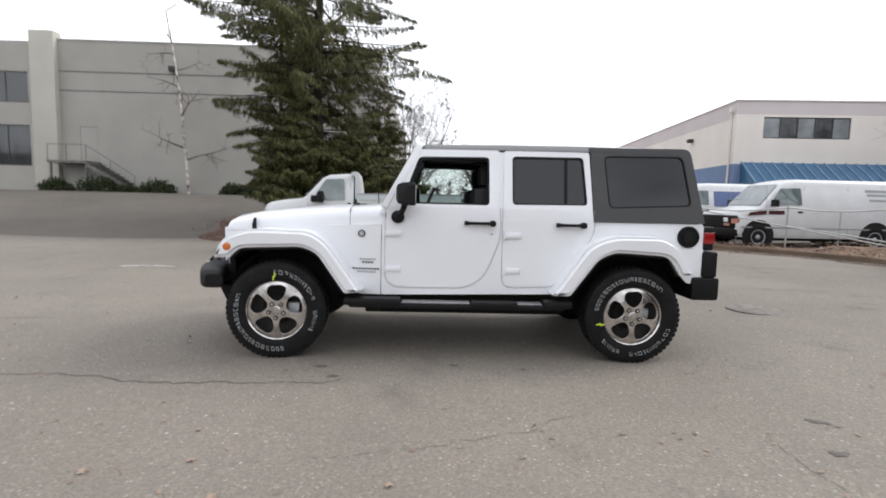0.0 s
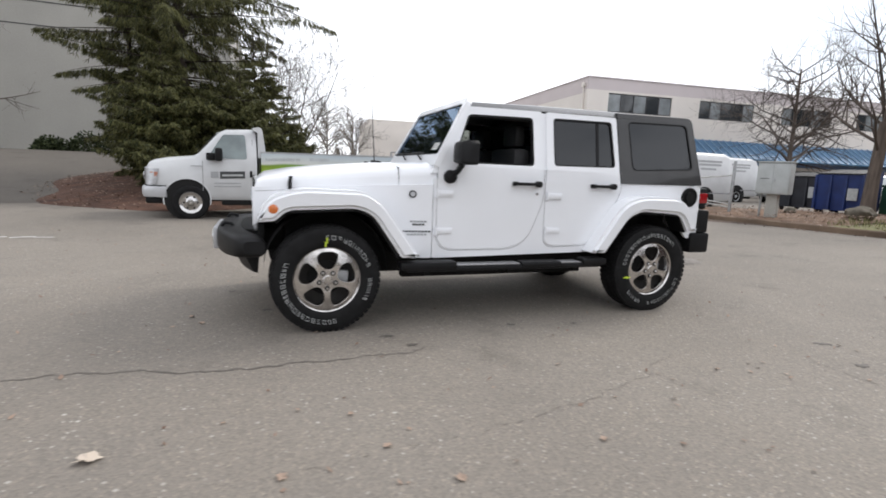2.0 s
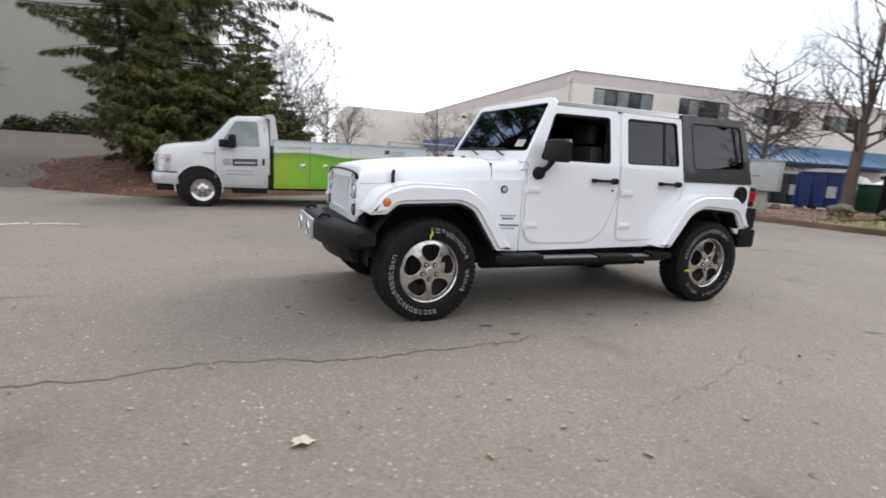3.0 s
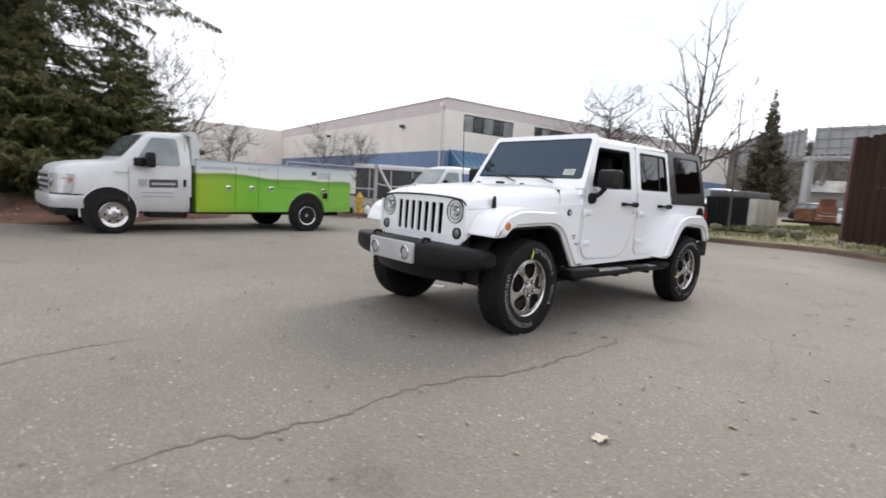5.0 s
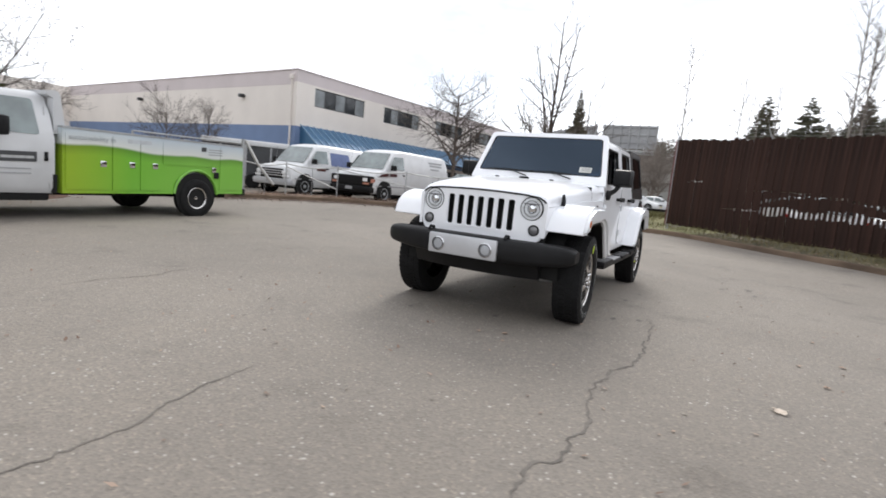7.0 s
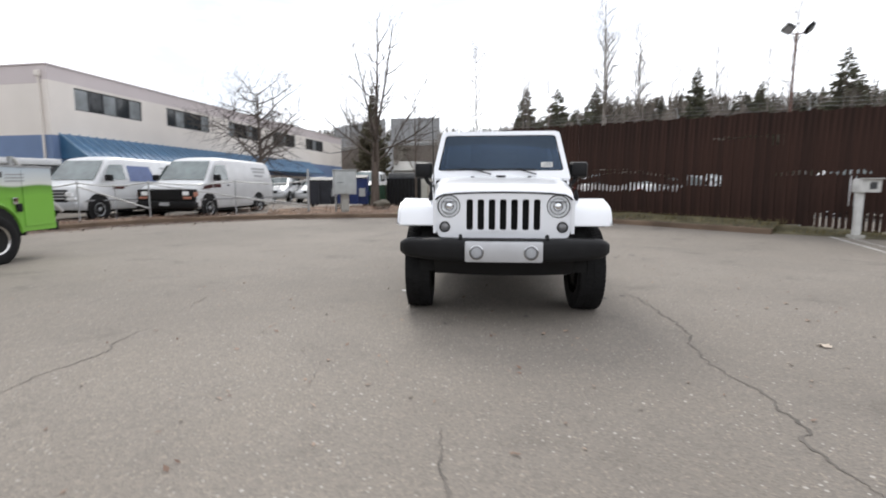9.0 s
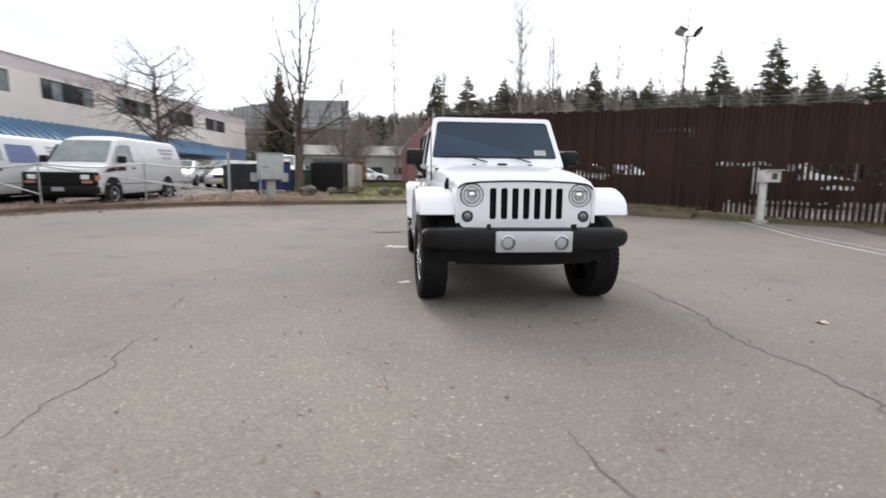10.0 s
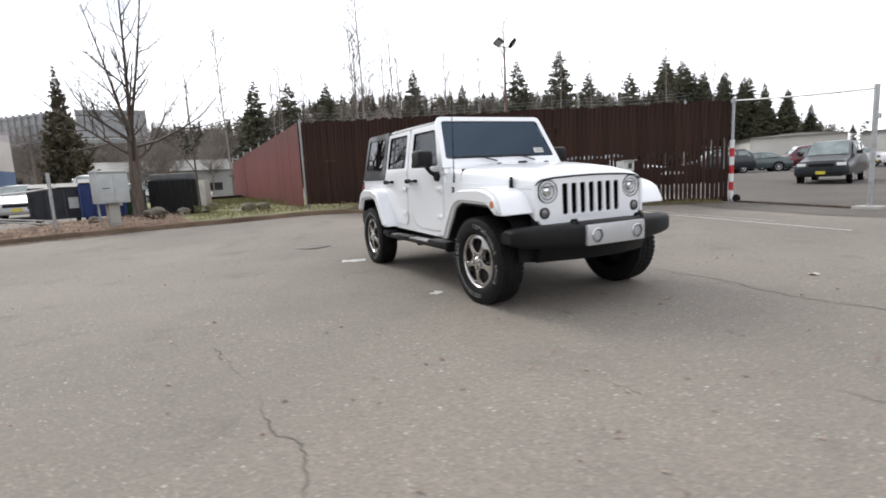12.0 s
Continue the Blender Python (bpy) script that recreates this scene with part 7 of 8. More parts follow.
def conifer(m, h, r, seed, whorls, per, twigs, mat, label, group="", droop=0.35, w=0.035, length=0.34, bare=0.08, lean=1.0, twist=0.8, jit=0.04, hip=0.0, hang=0.0, taper=0.75, fan=0.0):
    """A tapered trunk with whorls of drooping branches set with needle sprigs."""
    rng = random.Random(seed)
    t = thing("conifer", m, label, "tree", group)
    trunk = Skin()
    pts = [Vector((0.05 * math.sin(z), 0.05 * math.cos(z * 1.3), z)) for z in np.linspace(-0.3, h, 12)]
    trunk.limb(pts, [max(0.012, 0.015 * h * (1 - i / 11.5)) for i in range(12)], 8)
    limbs, leaves = Skin(), Skin()
    for i in range(whorls):
        f = bare + (1 - bare) * (i + rng.random()) / whorls
        z = f * h
        reach = r * (1 - f) ** taper * rng.uniform(0.7, 1.12) + 0.12
        if hip:
            reach = r * min(0.32 + 1.7 * f, 1.0, ((1 - f) / (1 - hip)) ** 0.8) * rng.uniform(0.85, 1.05) + 0.12
        elif f < 0.22:
            reach *= 0.62 + 1.7 * f
        for k in range(per):
            if rng.random() < (0.24 if hip else 0.12):
                continue
            z = min(h * 0.985, max(0.1, (f + rng.uniform(-jit, jit) * (1.1 - f)) * h))
            a = rng.uniform(0, 2 * math.pi)
            ln = reach * (rng.uniform(0.45, 0.96) if hip else rng.uniform(0.55, 1.18))
            out = Vector((math.cos(a), math.sin(a), 0))
            path = []
            sag = droop + rng.uniform(-0.25, 0.15) if hip else droop
            steps = 6
            for s in range(steps + 1):
                u = s / steps
                path.append(Vector((0, 0, z)) + out * ln * u + Vector((0, 0, ln * (0.12 * u - sag * u * u + 0.16 * u ** 3))))
            limbs.limb(path, [max(0.004, 0.012 * ln * (1 - s / (steps + 0.6))) for s in range(steps + 1)], 3)
            for q in range(max(4, int(twigs * ln / max(0.6, r) + 2))):
                u = rng.uniform(0.12, 1.0) ** 0.8
                j = min(steps - 1, int(u * steps))
                p = path[j].lerp(path[j + 1], u * steps - j)
                tip = (path[j + 1] - path[j]).normalized()
                sd = Vector((-math.sin(a), math.cos(a), 0)) * rng.choice((-1, 1))
                if fan:
                    off = rng.random() ** 1.3 * fan * ln * (1.08 - u)
                    p = p + sd * off + tip * off * 0.5 - Vector((0, 0, off * rng.uniform(0.1, 1.2)))
                d = (tip * rng.uniform(0.25, 0.9) + sd * rng.uniform(0.15, 0.8) + Vector((0, 0, rng.uniform(-1.15, 0.12) - hang))).normalized()
                tl = length * rng.uniform(0.5, 1.25) * (1.15 - 0.5 * u) * lean * (0.2 + 0.8 * min(1.0, (1 - f) * 2.0))
                up = Vector((rng.gauss(0, twist), rng.gauss(0, twist), 1)).normalized()
                ww = w * (0.35 + 0.65 * min(1.0, (1 - f) * 2.2))
                leaves.blade(p, d, ww * rng.uniform(0.7, 1.5), tl, up)
                e = p + d * tl * 0.35
                for sgn in (-1, 1):
                    d2 = (d + d.cross(up).normalized() * 0.8 * sgn + Vector((0, 0, rng.uniform(-0.35, 0.1)))).normalized()
                    leaves.blade(e, d2, ww * rng.uniform(0.6, 1.1), tl * 0.55, up)
    raw("trunk", trunk.v, trunk.f, SPRUCEBARK, t, smooth=True)
    tagged(raw("bough", limbs.v, limbs.f, SPRUCEBARK, t, smooth=True), kind="stuff")
    tagged(raw("crown", leaves.v, leaves.f, mat, t), kind="stuff")
    return t


conifer(at_ground(-4.45, 14.44, 0.4), 15.5, 5.5, 2, 44, 9, 470, NEEDLE, "large dark green spruce with drooping branches", bare=0.03, w=0.012, length=0.34, hip=0.45, hang=0.75, jit=0.08, fan=0.17)
conifer(at_ground(-6.0, 15.0, 0.35), 9.0, 2.5, 6, 26, 6, 270, NEEDLE, "dark green spruce beside a larger one", bare=0.04, w=0.012, length=0.33, hip=0.4, hang=0.75, jit=0.07, fan=0.17)
conifer(at_ground(-2.2, 15.2, 0.3), 5.4, 2.3, 7, 26, 6, 280, NEEDLE, "smaller dark green spruce with drooping branches", bare=0.03, w=0.012, length=0.33, hip=0.2, hang=0.6, jit=0.06, fan=0.2)
conifer(at_ground(-4.6, 11.9, 0.35), 4.0, 1.9, 12, 30, 10, 170, NEEDLE, "low dense young spruce at the edge of the mulch", droop=0.2, length=0.3, w=0.015, hang=0.25, fan=0.25)
conifer(at_ground(-2.6, 12.4, 0.35), 3.6, 2.0, 13, 30, 10, 170, NEEDLE, "low dense young spruce at the edge of the mulch", droop=0.2, length=0.3, w=0.015, hang=0.25, fan=0.25)
conifer(at_ground(-1.3, 13.6, 0.3), 2.9, 1.9, 14, 20, 9, 130, NEEDLE, "low dense young spruce at the edge of the mulch", droop=0.2, length=0.3, w=0.015, hang=0.25, fan=0.25)
conifer(at_ground(46.0, 12.3, 0.1), 11.4, 2.5, 17, 64, 10, 46, OLIVE, "conical olive-green cypress near the billboard", droop=-0.25, length=0.5, w=0.07, twist=1.6, jit=0.05, taper=1.25)
fir = conifer(at_ground(60, -4.5), 13.6, 4.0, 23, 58, 9, 48, NEEDLE_FAR_HAZE, "dark fir behind the fence", "distant firs", length=0.66, w=0.12, droop=0.25, twist=1.6, jit=0.06)
fir2 = conifer(at_ground(60, -13.2), 13.7, 3.5, 29, 60, 9, 44, NEEDLE_FAR_HAZE, "dark fir behind the fence", "distant firs", length=0.62, w=0.12, droop=0.25, twist=1.6, jit=0.06)
rng_f = random.Random(17)
SPOTS = [(60, -8.5, 12.5), (60, -25.4, 14.6), (60, -42.7, 16.4), (60, -50.8, 18.2), (62, -46.0, 14.0), (58, -55.0, 15.0), (56, -62.0, 15.0), (50, -66.0, 14.0), (52, -72.0, 15), (44, -74.0, 13), (33, -80.0, 5.5), (25, -84.0, 7), (60, -33.0, 13.0), (66, -37.0, 12), (46, -58, 13)]
SPOTS += [(56 - i * 0.66, -71 - 0.26 * i + (i % 4) * 1.5, 15.6 - 0.27 * i + (i * 7 % 5) * 0.55) for i in range(29)]
for x, y, h in SPOTS:
    src = rng_f.choice((fir, fir2))
    bank = 4.2 if y < -70 else 0.0
    c = copy_thing(src, Matrix.Translation((x, y, bank)) @ Matrix.Rotation(rng_f.uniform(0, 6), 4, "Z"))
    s = (h - bank) / 12.3
    c.scale = (s * rng_f.uniform(0.8, 1.15), s * rng_f.uniform(0.8, 1.15), s)


# ---- wooded hills all round, as far backdrop ----
def ridge_height(az):
    """Height of the wooded skyline at 150 m, by bearing in degrees from +x towards +y."""
    return float(np.interp(az, [-180, -130, -100, -75, -66, -62, -58, -54, -40, -28, -20, -14, -8, -1, 5, 12, 22, 40, 60, 90, 130, 180], [16, 19, 19, 10, 8, 13, 18, 22, 26, 27, 29, 28, 25, 21, 20, 21, 19, 13, 9, 8, 9, 16]))


def build_hills():
    verts, faces = [], []
    steps, rads = 181, (95, 115, 135, 155, 190, 260)
    prof = (0.0, 0.4, 0.75, 1.0, 1.1, 0.6)
    for i in range(steps):
        az = -180 + 360 * i / (steps - 1)
        a = radians(az)
        for rr, pz in zip(rads, prof):
            verts.append((rr * math.cos(a), rr * math.sin(a), -0.5 + max(2, ridge_height(az) - 5.0) * pz + 1.2 * noise.noise((rr * 0.03 * math.cos(a), rr * 0.03 * math.sin(a), 1))))
    k = len(rads)
    for i in range(steps - 1):
        for j in range(k - 1):
            p = i * k + j
            faces.append((p, p + 1, p + k + 1, p + k))
    tagged(raw("hills", verts, faces, HILL_HAZE, smooth=True), "brown wooded hills under an overcast sky", "hill", kind="structure")
    # woods on them
    rng = random.Random(71)
    wood, firs = Skin(), Skin()
    for i in range(4600):
        az = rng.uniform(-180, 180) if i < 900 else rng.uniform(-66, 36)
        a, rr = radians(az), rng.uniform(100, 158) if i % 3 else rng.uniform(140, 158)
        t = np.interp(rr, rads, prof)
        z = max(2, ridge_height(az) - 5.0) * t - 0.6
        p = Vector((rr * math.cos(a), rr * math.sin(a), z))
        if rng.random() < 0.27:
            h = rng.uniform(3.5, 7.0)
            for q in range(54):
                f = rng.random() ** 0.8
                aa = rng.uniform(0, 6.283)
                d = Vector((math.cos(aa), math.sin(aa), -0.35)).normalized()
                firs.blade(p + Vector((0, 0, h * (0.1 + 0.9 * f))), d, 0.42, 2.3 * (1.06 - f), Vector((0, 0, 1)))
        else:
            h = rng.uniform(2.5, 5.0)
            wood.limb([p, p + Vector((0, 0, h))], [0.09, 0.03], 3)
            for q in range(15):
                f = rng.uniform(0.2, 0.95)
                aa = rng.uniform(0, 6.283)
                d = Vector((math.cos(aa) * 0.6, math.sin(aa) * 0.6, 0.9)).normalized()
                wood.blade(p + Vector((0, 0, h * f)), d, 0.085, h * 0.32, Vector((rng.gauss(0, 1), rng.gauss(0, 1), 1)).normalized())
    ob = raw("far_bare_woods", wood.v, wood.f, HILL_TWIGS_HAZE)
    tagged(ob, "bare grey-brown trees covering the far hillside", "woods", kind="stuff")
    ob = raw("far_firs", firs.v, firs.f, NEEDLE_HILL_HAZE)
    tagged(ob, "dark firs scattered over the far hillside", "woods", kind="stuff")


build_hills()


# ---- shrubs against the warehouse ----
def shrub(x, y, rx, ry, h, seed, z0):
    rng = random.Random(seed)
    t = thing("shrub", Matrix.Translation((x, y, z0)), "clipped rounded evergreen shrub by the warehouse wall", "shrub", "shrubs by the warehouse")
    stem = Skin()
    lv = Skin()
    for k in range(5):
        stem.limb([Vector((0, 0, 0)), Vector((rng.uniform(-0.5, 0.5) * rx, rng.uniform(-0.5, 0.5) * ry, h * 0.7))], [0.03, 0.012], 4)
    for i in range(1500):
        a, b = rng.uniform(0, 6.283), math.asin(rng.uniform(-0.1, 1))
        rr = rng.uniform(0.6, 1.0) * (1 + 0.12 * math.sin(3 * a + seed))
        p = Vector((rx * rr * math.cos(a) * math.cos(b), ry * rr * math.sin(a) * math.cos(b), 0.05 + h * rr * max(0.02, math.sin(b))))
        d = Vector((rng.gauss(0, 1), rng.gauss(0, 1), rng.gauss(0.3, 1))).normalized()
        lv.blade(p, d, 0.045, 0.17, Vector((rng.gauss(0, 1), rng.gauss(0, 1), 1)).normalized())
    raw("stems", stem.v, stem.f, BARK, t)
    raw("leaves", lv.v, lv.f, SHRUB, t)


for i, (x, rx, h) in enumerate(((-19.2, 1.3, 0.95), (-21.6, 1.0, 0.8), (-15.9, 1.15, 0.85), (-11.6, 0.8, 0.75), (-9.9, 1.3, 1.0), (-8.0, 1.2, 0.9), (-17.6, 0.5, 0.5))):
    shrub(x, 24.6, rx, 0.7, h, 60 + i, 1.3)


# ---- yard things ----
PALESTEEL = pbr("pale_galvanised_pipe", (0.5, 0.5, 0.49), 0.55, 0.3, 0.15, 7)


def build_rail_fence():
    """Bent pipe rail along the dirt strip in front of the vans."""
    f = thing("rail_fence", Matrix.Identity(4), "bent galvanised pipe rail with sagging braces before the vans", "fence")
    posts = [(10.9, 6.5), (9.6, 8.5), (8.0, 10.4), (6.6, 11.5), (5.3, 12.1)]
    for i, (x, y) in enumerate(posts):
        g = gz(x, y) + 0.1
        part("post", tube([(x, y, g - 0.2), (x + (0.03 if i == 0 else 0), y, g + (1.5 if i == 0 else 1.15))], 0.045 if i == 0 else 0.022, 10), STEEL, f, "thick leaning gate post" if i == 0 else "")
    tops = [Vector((x, y, gz(x, y) + 1.2)) for x, y in posts]
    rail = []
    for a, b in zip(tops, tops[1:]):
        for t in np.linspace(0, 1, 8)[:-1]:
            rail.append(a.lerp(b, float(t)) + Vector((0, 0, -0.1 * math.sin(math.pi * t))))
    part("top_rail", tube(rail + [tops[-1]], 0.021, 8), PALESTEEL, f)
    for (a, za), (b, zb) in (((0, 0.25), (2, 1.15)), ((1, 0.7), (0, 0.35)), ((2, 0.4), (3, 1.1))):
        pa, pb = posts[a], posts[b]
        part("brace", tube([(*pa, gz(*pa) + za), (*pb, gz(*pb) + zb)], 0.019, 6), PALESTEEL, f)
    for a, b in zip(posts, posts[1:]):
        mid = ((a[0] + b[0]) / 2, (a[1] + b[1]) / 2)
        part("baluster", tube([(*mid, gz(*mid) + 0.1), (*mid, gz(*mid) + 1.12)], 0.012, 6), STEEL, f)


build_rail_fence()


def build_mesh_gate():
    g = thing("chain_link_gate", Matrix.Translation((5.2, 12.0, 0.2)) @ Matrix.Rotation(radians(158), 4, "Z"), "open chain-link gate with a leaning pipe on a thick post", "gate")
    part("post", tube([(0.0, 0, -0.3), (0, 0, 1.75)], 0.07, 12), STEEL, g, "thick steel gate post")
    part("post", tube([(3.1, 0, -0.1), (3.1, 0, 1.6)], 0.03, 8), STEEL, g)
    for z in (0.12, 0.85, 1.6):
        part("pipe", tube([(0, 0.02, z), (3.1, 0.02, z)], 0.022, 8), STEEL, g)
    part("leaning_pipe", tube([(-0.05, 0.06, 1.7), (-0.45, 0.1, 1.0), (-1.0, 0.1, 0.35)], 0.045, 8), PALESTEEL, g, "bent leaning pipe")
    for i in range(24):
        for sgn in (-1, 1):
            x0 = 0.05 + i * 0.12
            part("mesh_wire", tube([(x0, 0.02, 0.12 if sgn > 0 else 1.6), (min(3.1, x0 + 0.75), 0.02, 1.6 if sgn > 0 else 0.12)], 0.003, 3), STEEL, g)
    jug = thing("plastic_jug", Matrix.Translation((4.75, 11.75, gz(4.75, 11.75) + 0.12)), "small white plastic jug lying by the gate post", "jug")
    part("body", lathe([(0.0, 0.0), (0.1, 0.0), (0.11, 0.03), (0.11, 0.2), (0.07, 0.27), (0.03, 0.29), (0.03, 0.33), (0, 0.33)], 16), pbr("white_plastic", (0.7, 0.7, 0.68), 0.5, 0, 0.1, 8), jug)
    part("cap", lathe([(0.035, 0.325), (0.035, 0.36), (0, 0.362)], 12), INK, jug)
    c = thing("covered_trailer", Matrix.Translation((9.2, 16.75, 0.15)) @ Matrix.Rotation(radians(-40), 4, "Z"), "low dark covered trailer with a pale lid behind the gate", "trailer")
    part("body", box(-1.65, 1.65, -0.85, 0.85, 0.45, 1.8, 0.04), pbr("dark_grey_panel", (0.045, 0.047, 0.05), 0.6, 0, 0.3, 2), c)
    part("lid", box(-1.75, 1.75, -0.92, 0.92, 1.8, 2.03, 0.07), WHITE_OLD, c, "pale ribbed lid")
    for x in (-1.0, 0.0, 1.0):
        part("side_rib", box(x - 0.03, x + 0.03, -0.88, -0.85, 0.5, 1.8), STEEL, c)
    for y in (-0.75, 0.95):
        part("wheel", lathe([(0.0, 0), (0.28, 0), (0.31, 0.04), (0.31, 0.16), (0.28, 0.2), (0.0, 0.2)], 20, Matrix.Translation((0.3, y, 0.31)) @ AX_Y), RUBBER, c)
    part("drawbar", box(-2.6, -1.65, -0.05, 0.05, 0.5, 0.58), VOID, c)
    part("jack_stand", tube([(-2.5, 0, 0), (-2.5, 0, 0.5)], 0.03, 8), VOID, c)


build_mesh_gate()


def build_hydrant():
    h = thing("fire_hydrant", Matrix.Translation((4.65, 12.15, gz(4.65, 12.15) + 0.13)), "small yellow fire hydrant", "hydrant")
    y = pbr("yellow_enamel", (0.55, 0.33, 0.02), 0.45, 0, 0.15, 8)
    part("barrel", lathe([(0.13, 0), (0.13, 0.05), (0.09, 0.07), (0.09, 0.5), (0.12, 0.52), (0.12, 0.56), (0.1, 0.62), (0.05, 0.68), (0.03, 0.74), (0, 0.74)], 20), y, h)
    part("nozzle", lathe([(0.05, 0.0), (0.05, 0.16), (0, 0.16)], 12, Matrix.Translation((0, 0, 0.42)) @ AX_Y), y, h)
    part("cap", lathe([(0.06, 0.0), (0.06, 0.15), (0, 0.15)], 12, Matrix.Translation((0, 0, 0.42)) @ AX_X), y, h)


build_hydrant()


def build_meter_cabinet():
    c = thing("electrical_cabinet", Matrix.Translation((10.86, 5.17, 0.27)) @ Matrix.Rotation(radians(25), 4, "Z"), "pale grey electrical cabinet on a concrete pedestal", "cabinet")
    grey = pbr("pale_grey_enamel", (0.42, 0.44, 0.44), 0.5, 0, 0.1, 4, 0.05, 30)
    body = part("body", box(-0.28, 0.28, -0.37, 0.37, 0.69, 1.51, 0.02), grey, c)
    part("door", box(-0.295, -0.281, -0.34, 0.0, 0.72, 1.48, 0.005), grey, body)
    part("door", box(-0.295, -0.281, 0.005, 0.34, 0.72, 1.48, 0.005), grey, body)
    part("handle", box(-0.31, -0.295, -0.06, -0.03, 1.0, 1.12), STEEL, body)
    part("label_plate", box(-0.299, -0.295, 0.08, 0.28, 1.08, 1.1), INK, body)
    part("rain_hood", box(-0.32, 0.3, -0.39, 0.39, 1.51, 1.54, 0.008), grey, body)
    part("pedestal", box(-0.14, 0.14, -0.13, 0.13, -0.2, 0.69, 0.015), CONCRETE, c)
    part("conduit", tube([(0.1, 0.3, 0.69), (0.1, 0.3, -0.1)], 0.03, 8), STEEL, c)


build_meter_cabinet()


def build_dumpster(m, mat, label, L=1.9, W=1.3, H=1.15, lid=True):
    d = thing("dumpster", m, label, "dumpster", "dumpsters on the verge")
    body = part("body", loft([[(-L / 2, -W / 2, 0.12), (L / 2, -W / 2, 0.12), (L / 2, W / 2, 0.12), (-L / 2, W / 2, 0.12)], [(-L / 2, -W / 2 - 0.1, H), (L / 2, -W / 2 - 0.1, H), (L / 2, W / 2, H + 0.15), (-L / 2, W / 2, H + 0.15)]]), mat, d, smooth=False)
    for x in (-L / 2, -L / 6, L / 6, L / 2):
        part("rib", box(x - 0.03, x + 0.03, -W / 2 - 0.12, -W / 2 - 0.02, 0.15, H - 0.02), mat, body, smooth=False)
    if lid:
        for k in (-1, 1):
            part("lid", loft([[(k * L / 4 - L / 4 + 0.01, -W / 2 - 0.13, H + 0.01), (k * L / 4 + L / 4 - 0.01, -W / 2 - 0.13, H + 0.01), (k * L / 4 + L / 4 - 0.01, -W / 2 - 0.13, H + 0.04), (k * L / 4 - L / 4 + 0.01, -W / 2 - 0.13, H + 0.04)], [(k * L / 4 - L / 4 + 0.01, W / 2 + 0.02, H + 0.16), (k * L / 4 + L / 4 - 0.01, W / 2 + 0.02, H + 0.16), (k * L / 4 + L / 4 - 0.01, W / 2 + 0.02, H + 0.19), (k * L / 4 - L / 4 + 0.01, W / 2 + 0.02, H + 0.19)]]), BLACKPL, d, smooth=False)
    part("fork_pocket", box(-L / 2 - 0.08, -L / 2, -0.35, 0.35, 0.5, 0.65), mat, body)
    part("fork_pocket", box(L / 2, L / 2 + 0.08, -0.35, 0.35, 0.5, 0.65), mat, body)
    part("sticker", box(L / 3 - 0.13, L / 3 + 0.13, -W / 2 - 0.135, -W / 2 - 0.12, 0.45, 0.8), LETTER, body, "white sticker")
    for x in (-L / 2 + 0.15, L / 2 - 0.15):
        for y in (-W / 2 + 0.1, W / 2 - 0.1):
            part("caster", lathe([(0.0, 0), (0.07, 0), (0.07, 0.05), (0, 0.05)], 14, Matrix.Translation((x, y + 0.02, 0.07)) @ AX_Y), RUBBER, d)


BLUEBIN = pbr("dark_blue_steel", (0.012, 0.03, 0.13), 0.45, 0, 0.25, 3, 0.05, 20)
BLACKBIN = pbr("black_steel", (0.02, 0.022, 0.03), 0.5, 0, 0.3, 3, 0.05, 20)
build_dumpster(Matrix.Translation((15.1, 5.98, 0.38)) @ Matrix.Rotation(radians(-80), 4, "Z"), BLUEBIN, "dark blue steel dumpster with a white sticker", 1.2, 1.2, 1.2)
build_dumpster(Matrix.Translation((15.2, 7.25, 0.38)) @ Matrix.Rotation(radians(-80), 4, "Z"), BLACKBIN, "black steel dumpster with worn sides", 1.35, 1.2, 1.1)


def build_crate():
    c = thing("utility_box", Matrix.Translation((16.0, 3.55, 0.42)) @ Matrix.Rotation(radians(-8), 4, "Z"), "black slatted enclosure with a pale end panel", "enclosure")
    part("body", box(-0.8, 0.8, -0.62, 0.95, 0.0, 1.2, 0.02), BLACKBIN, c)
    for k in range(9):
        part("slat", box(-0.83, -0.805, -0.6 + k * 0.172, -0.45 + k * 0.172, 0.03, 1.17), BLACKPL, c)
    part("end_panel", box(-0.82, 0.8, -0.9, -0.63, 0.0, 1.15, 0.02), pbr("pale_panel", (0.45, 0.44, 0.4), 0.7, 0, 0.15, 3), c, "pale end panel")
    part("top_sheet", box(-0.7, 0.9, -0.5, 0.9, 1.21, 1.42, 0.03), pbr("grey_tarp", (0.12, 0.125, 0.13), 0.6, 0, 0.2, 5), c)
    gp = thing("transformer_box", Matrix.Translation((16.4, 5.2, 0.36)), "green utility transformer box", "utility box")
    part("body", box(-0.4, 0.4, -0.4, 0.4, 0, 0.9, 0.04), pbr("utility_green", (0.02, 0.08, 0.035), 0.5, 0, 0.2, 4), gp)
    part("lid", box(-0.43, 0.43, -0.43, 0.43, 0.9, 0.97, 0.02), pbr("utility_green_lid", (0.02, 0.07, 0.03), 0.5, 0, 0.2, 4), gp)
    part("base", box(-0.5, 0.5, -0.5, 0.5, -0.1, 0.02), CONCRETE, gp)


build_crate()


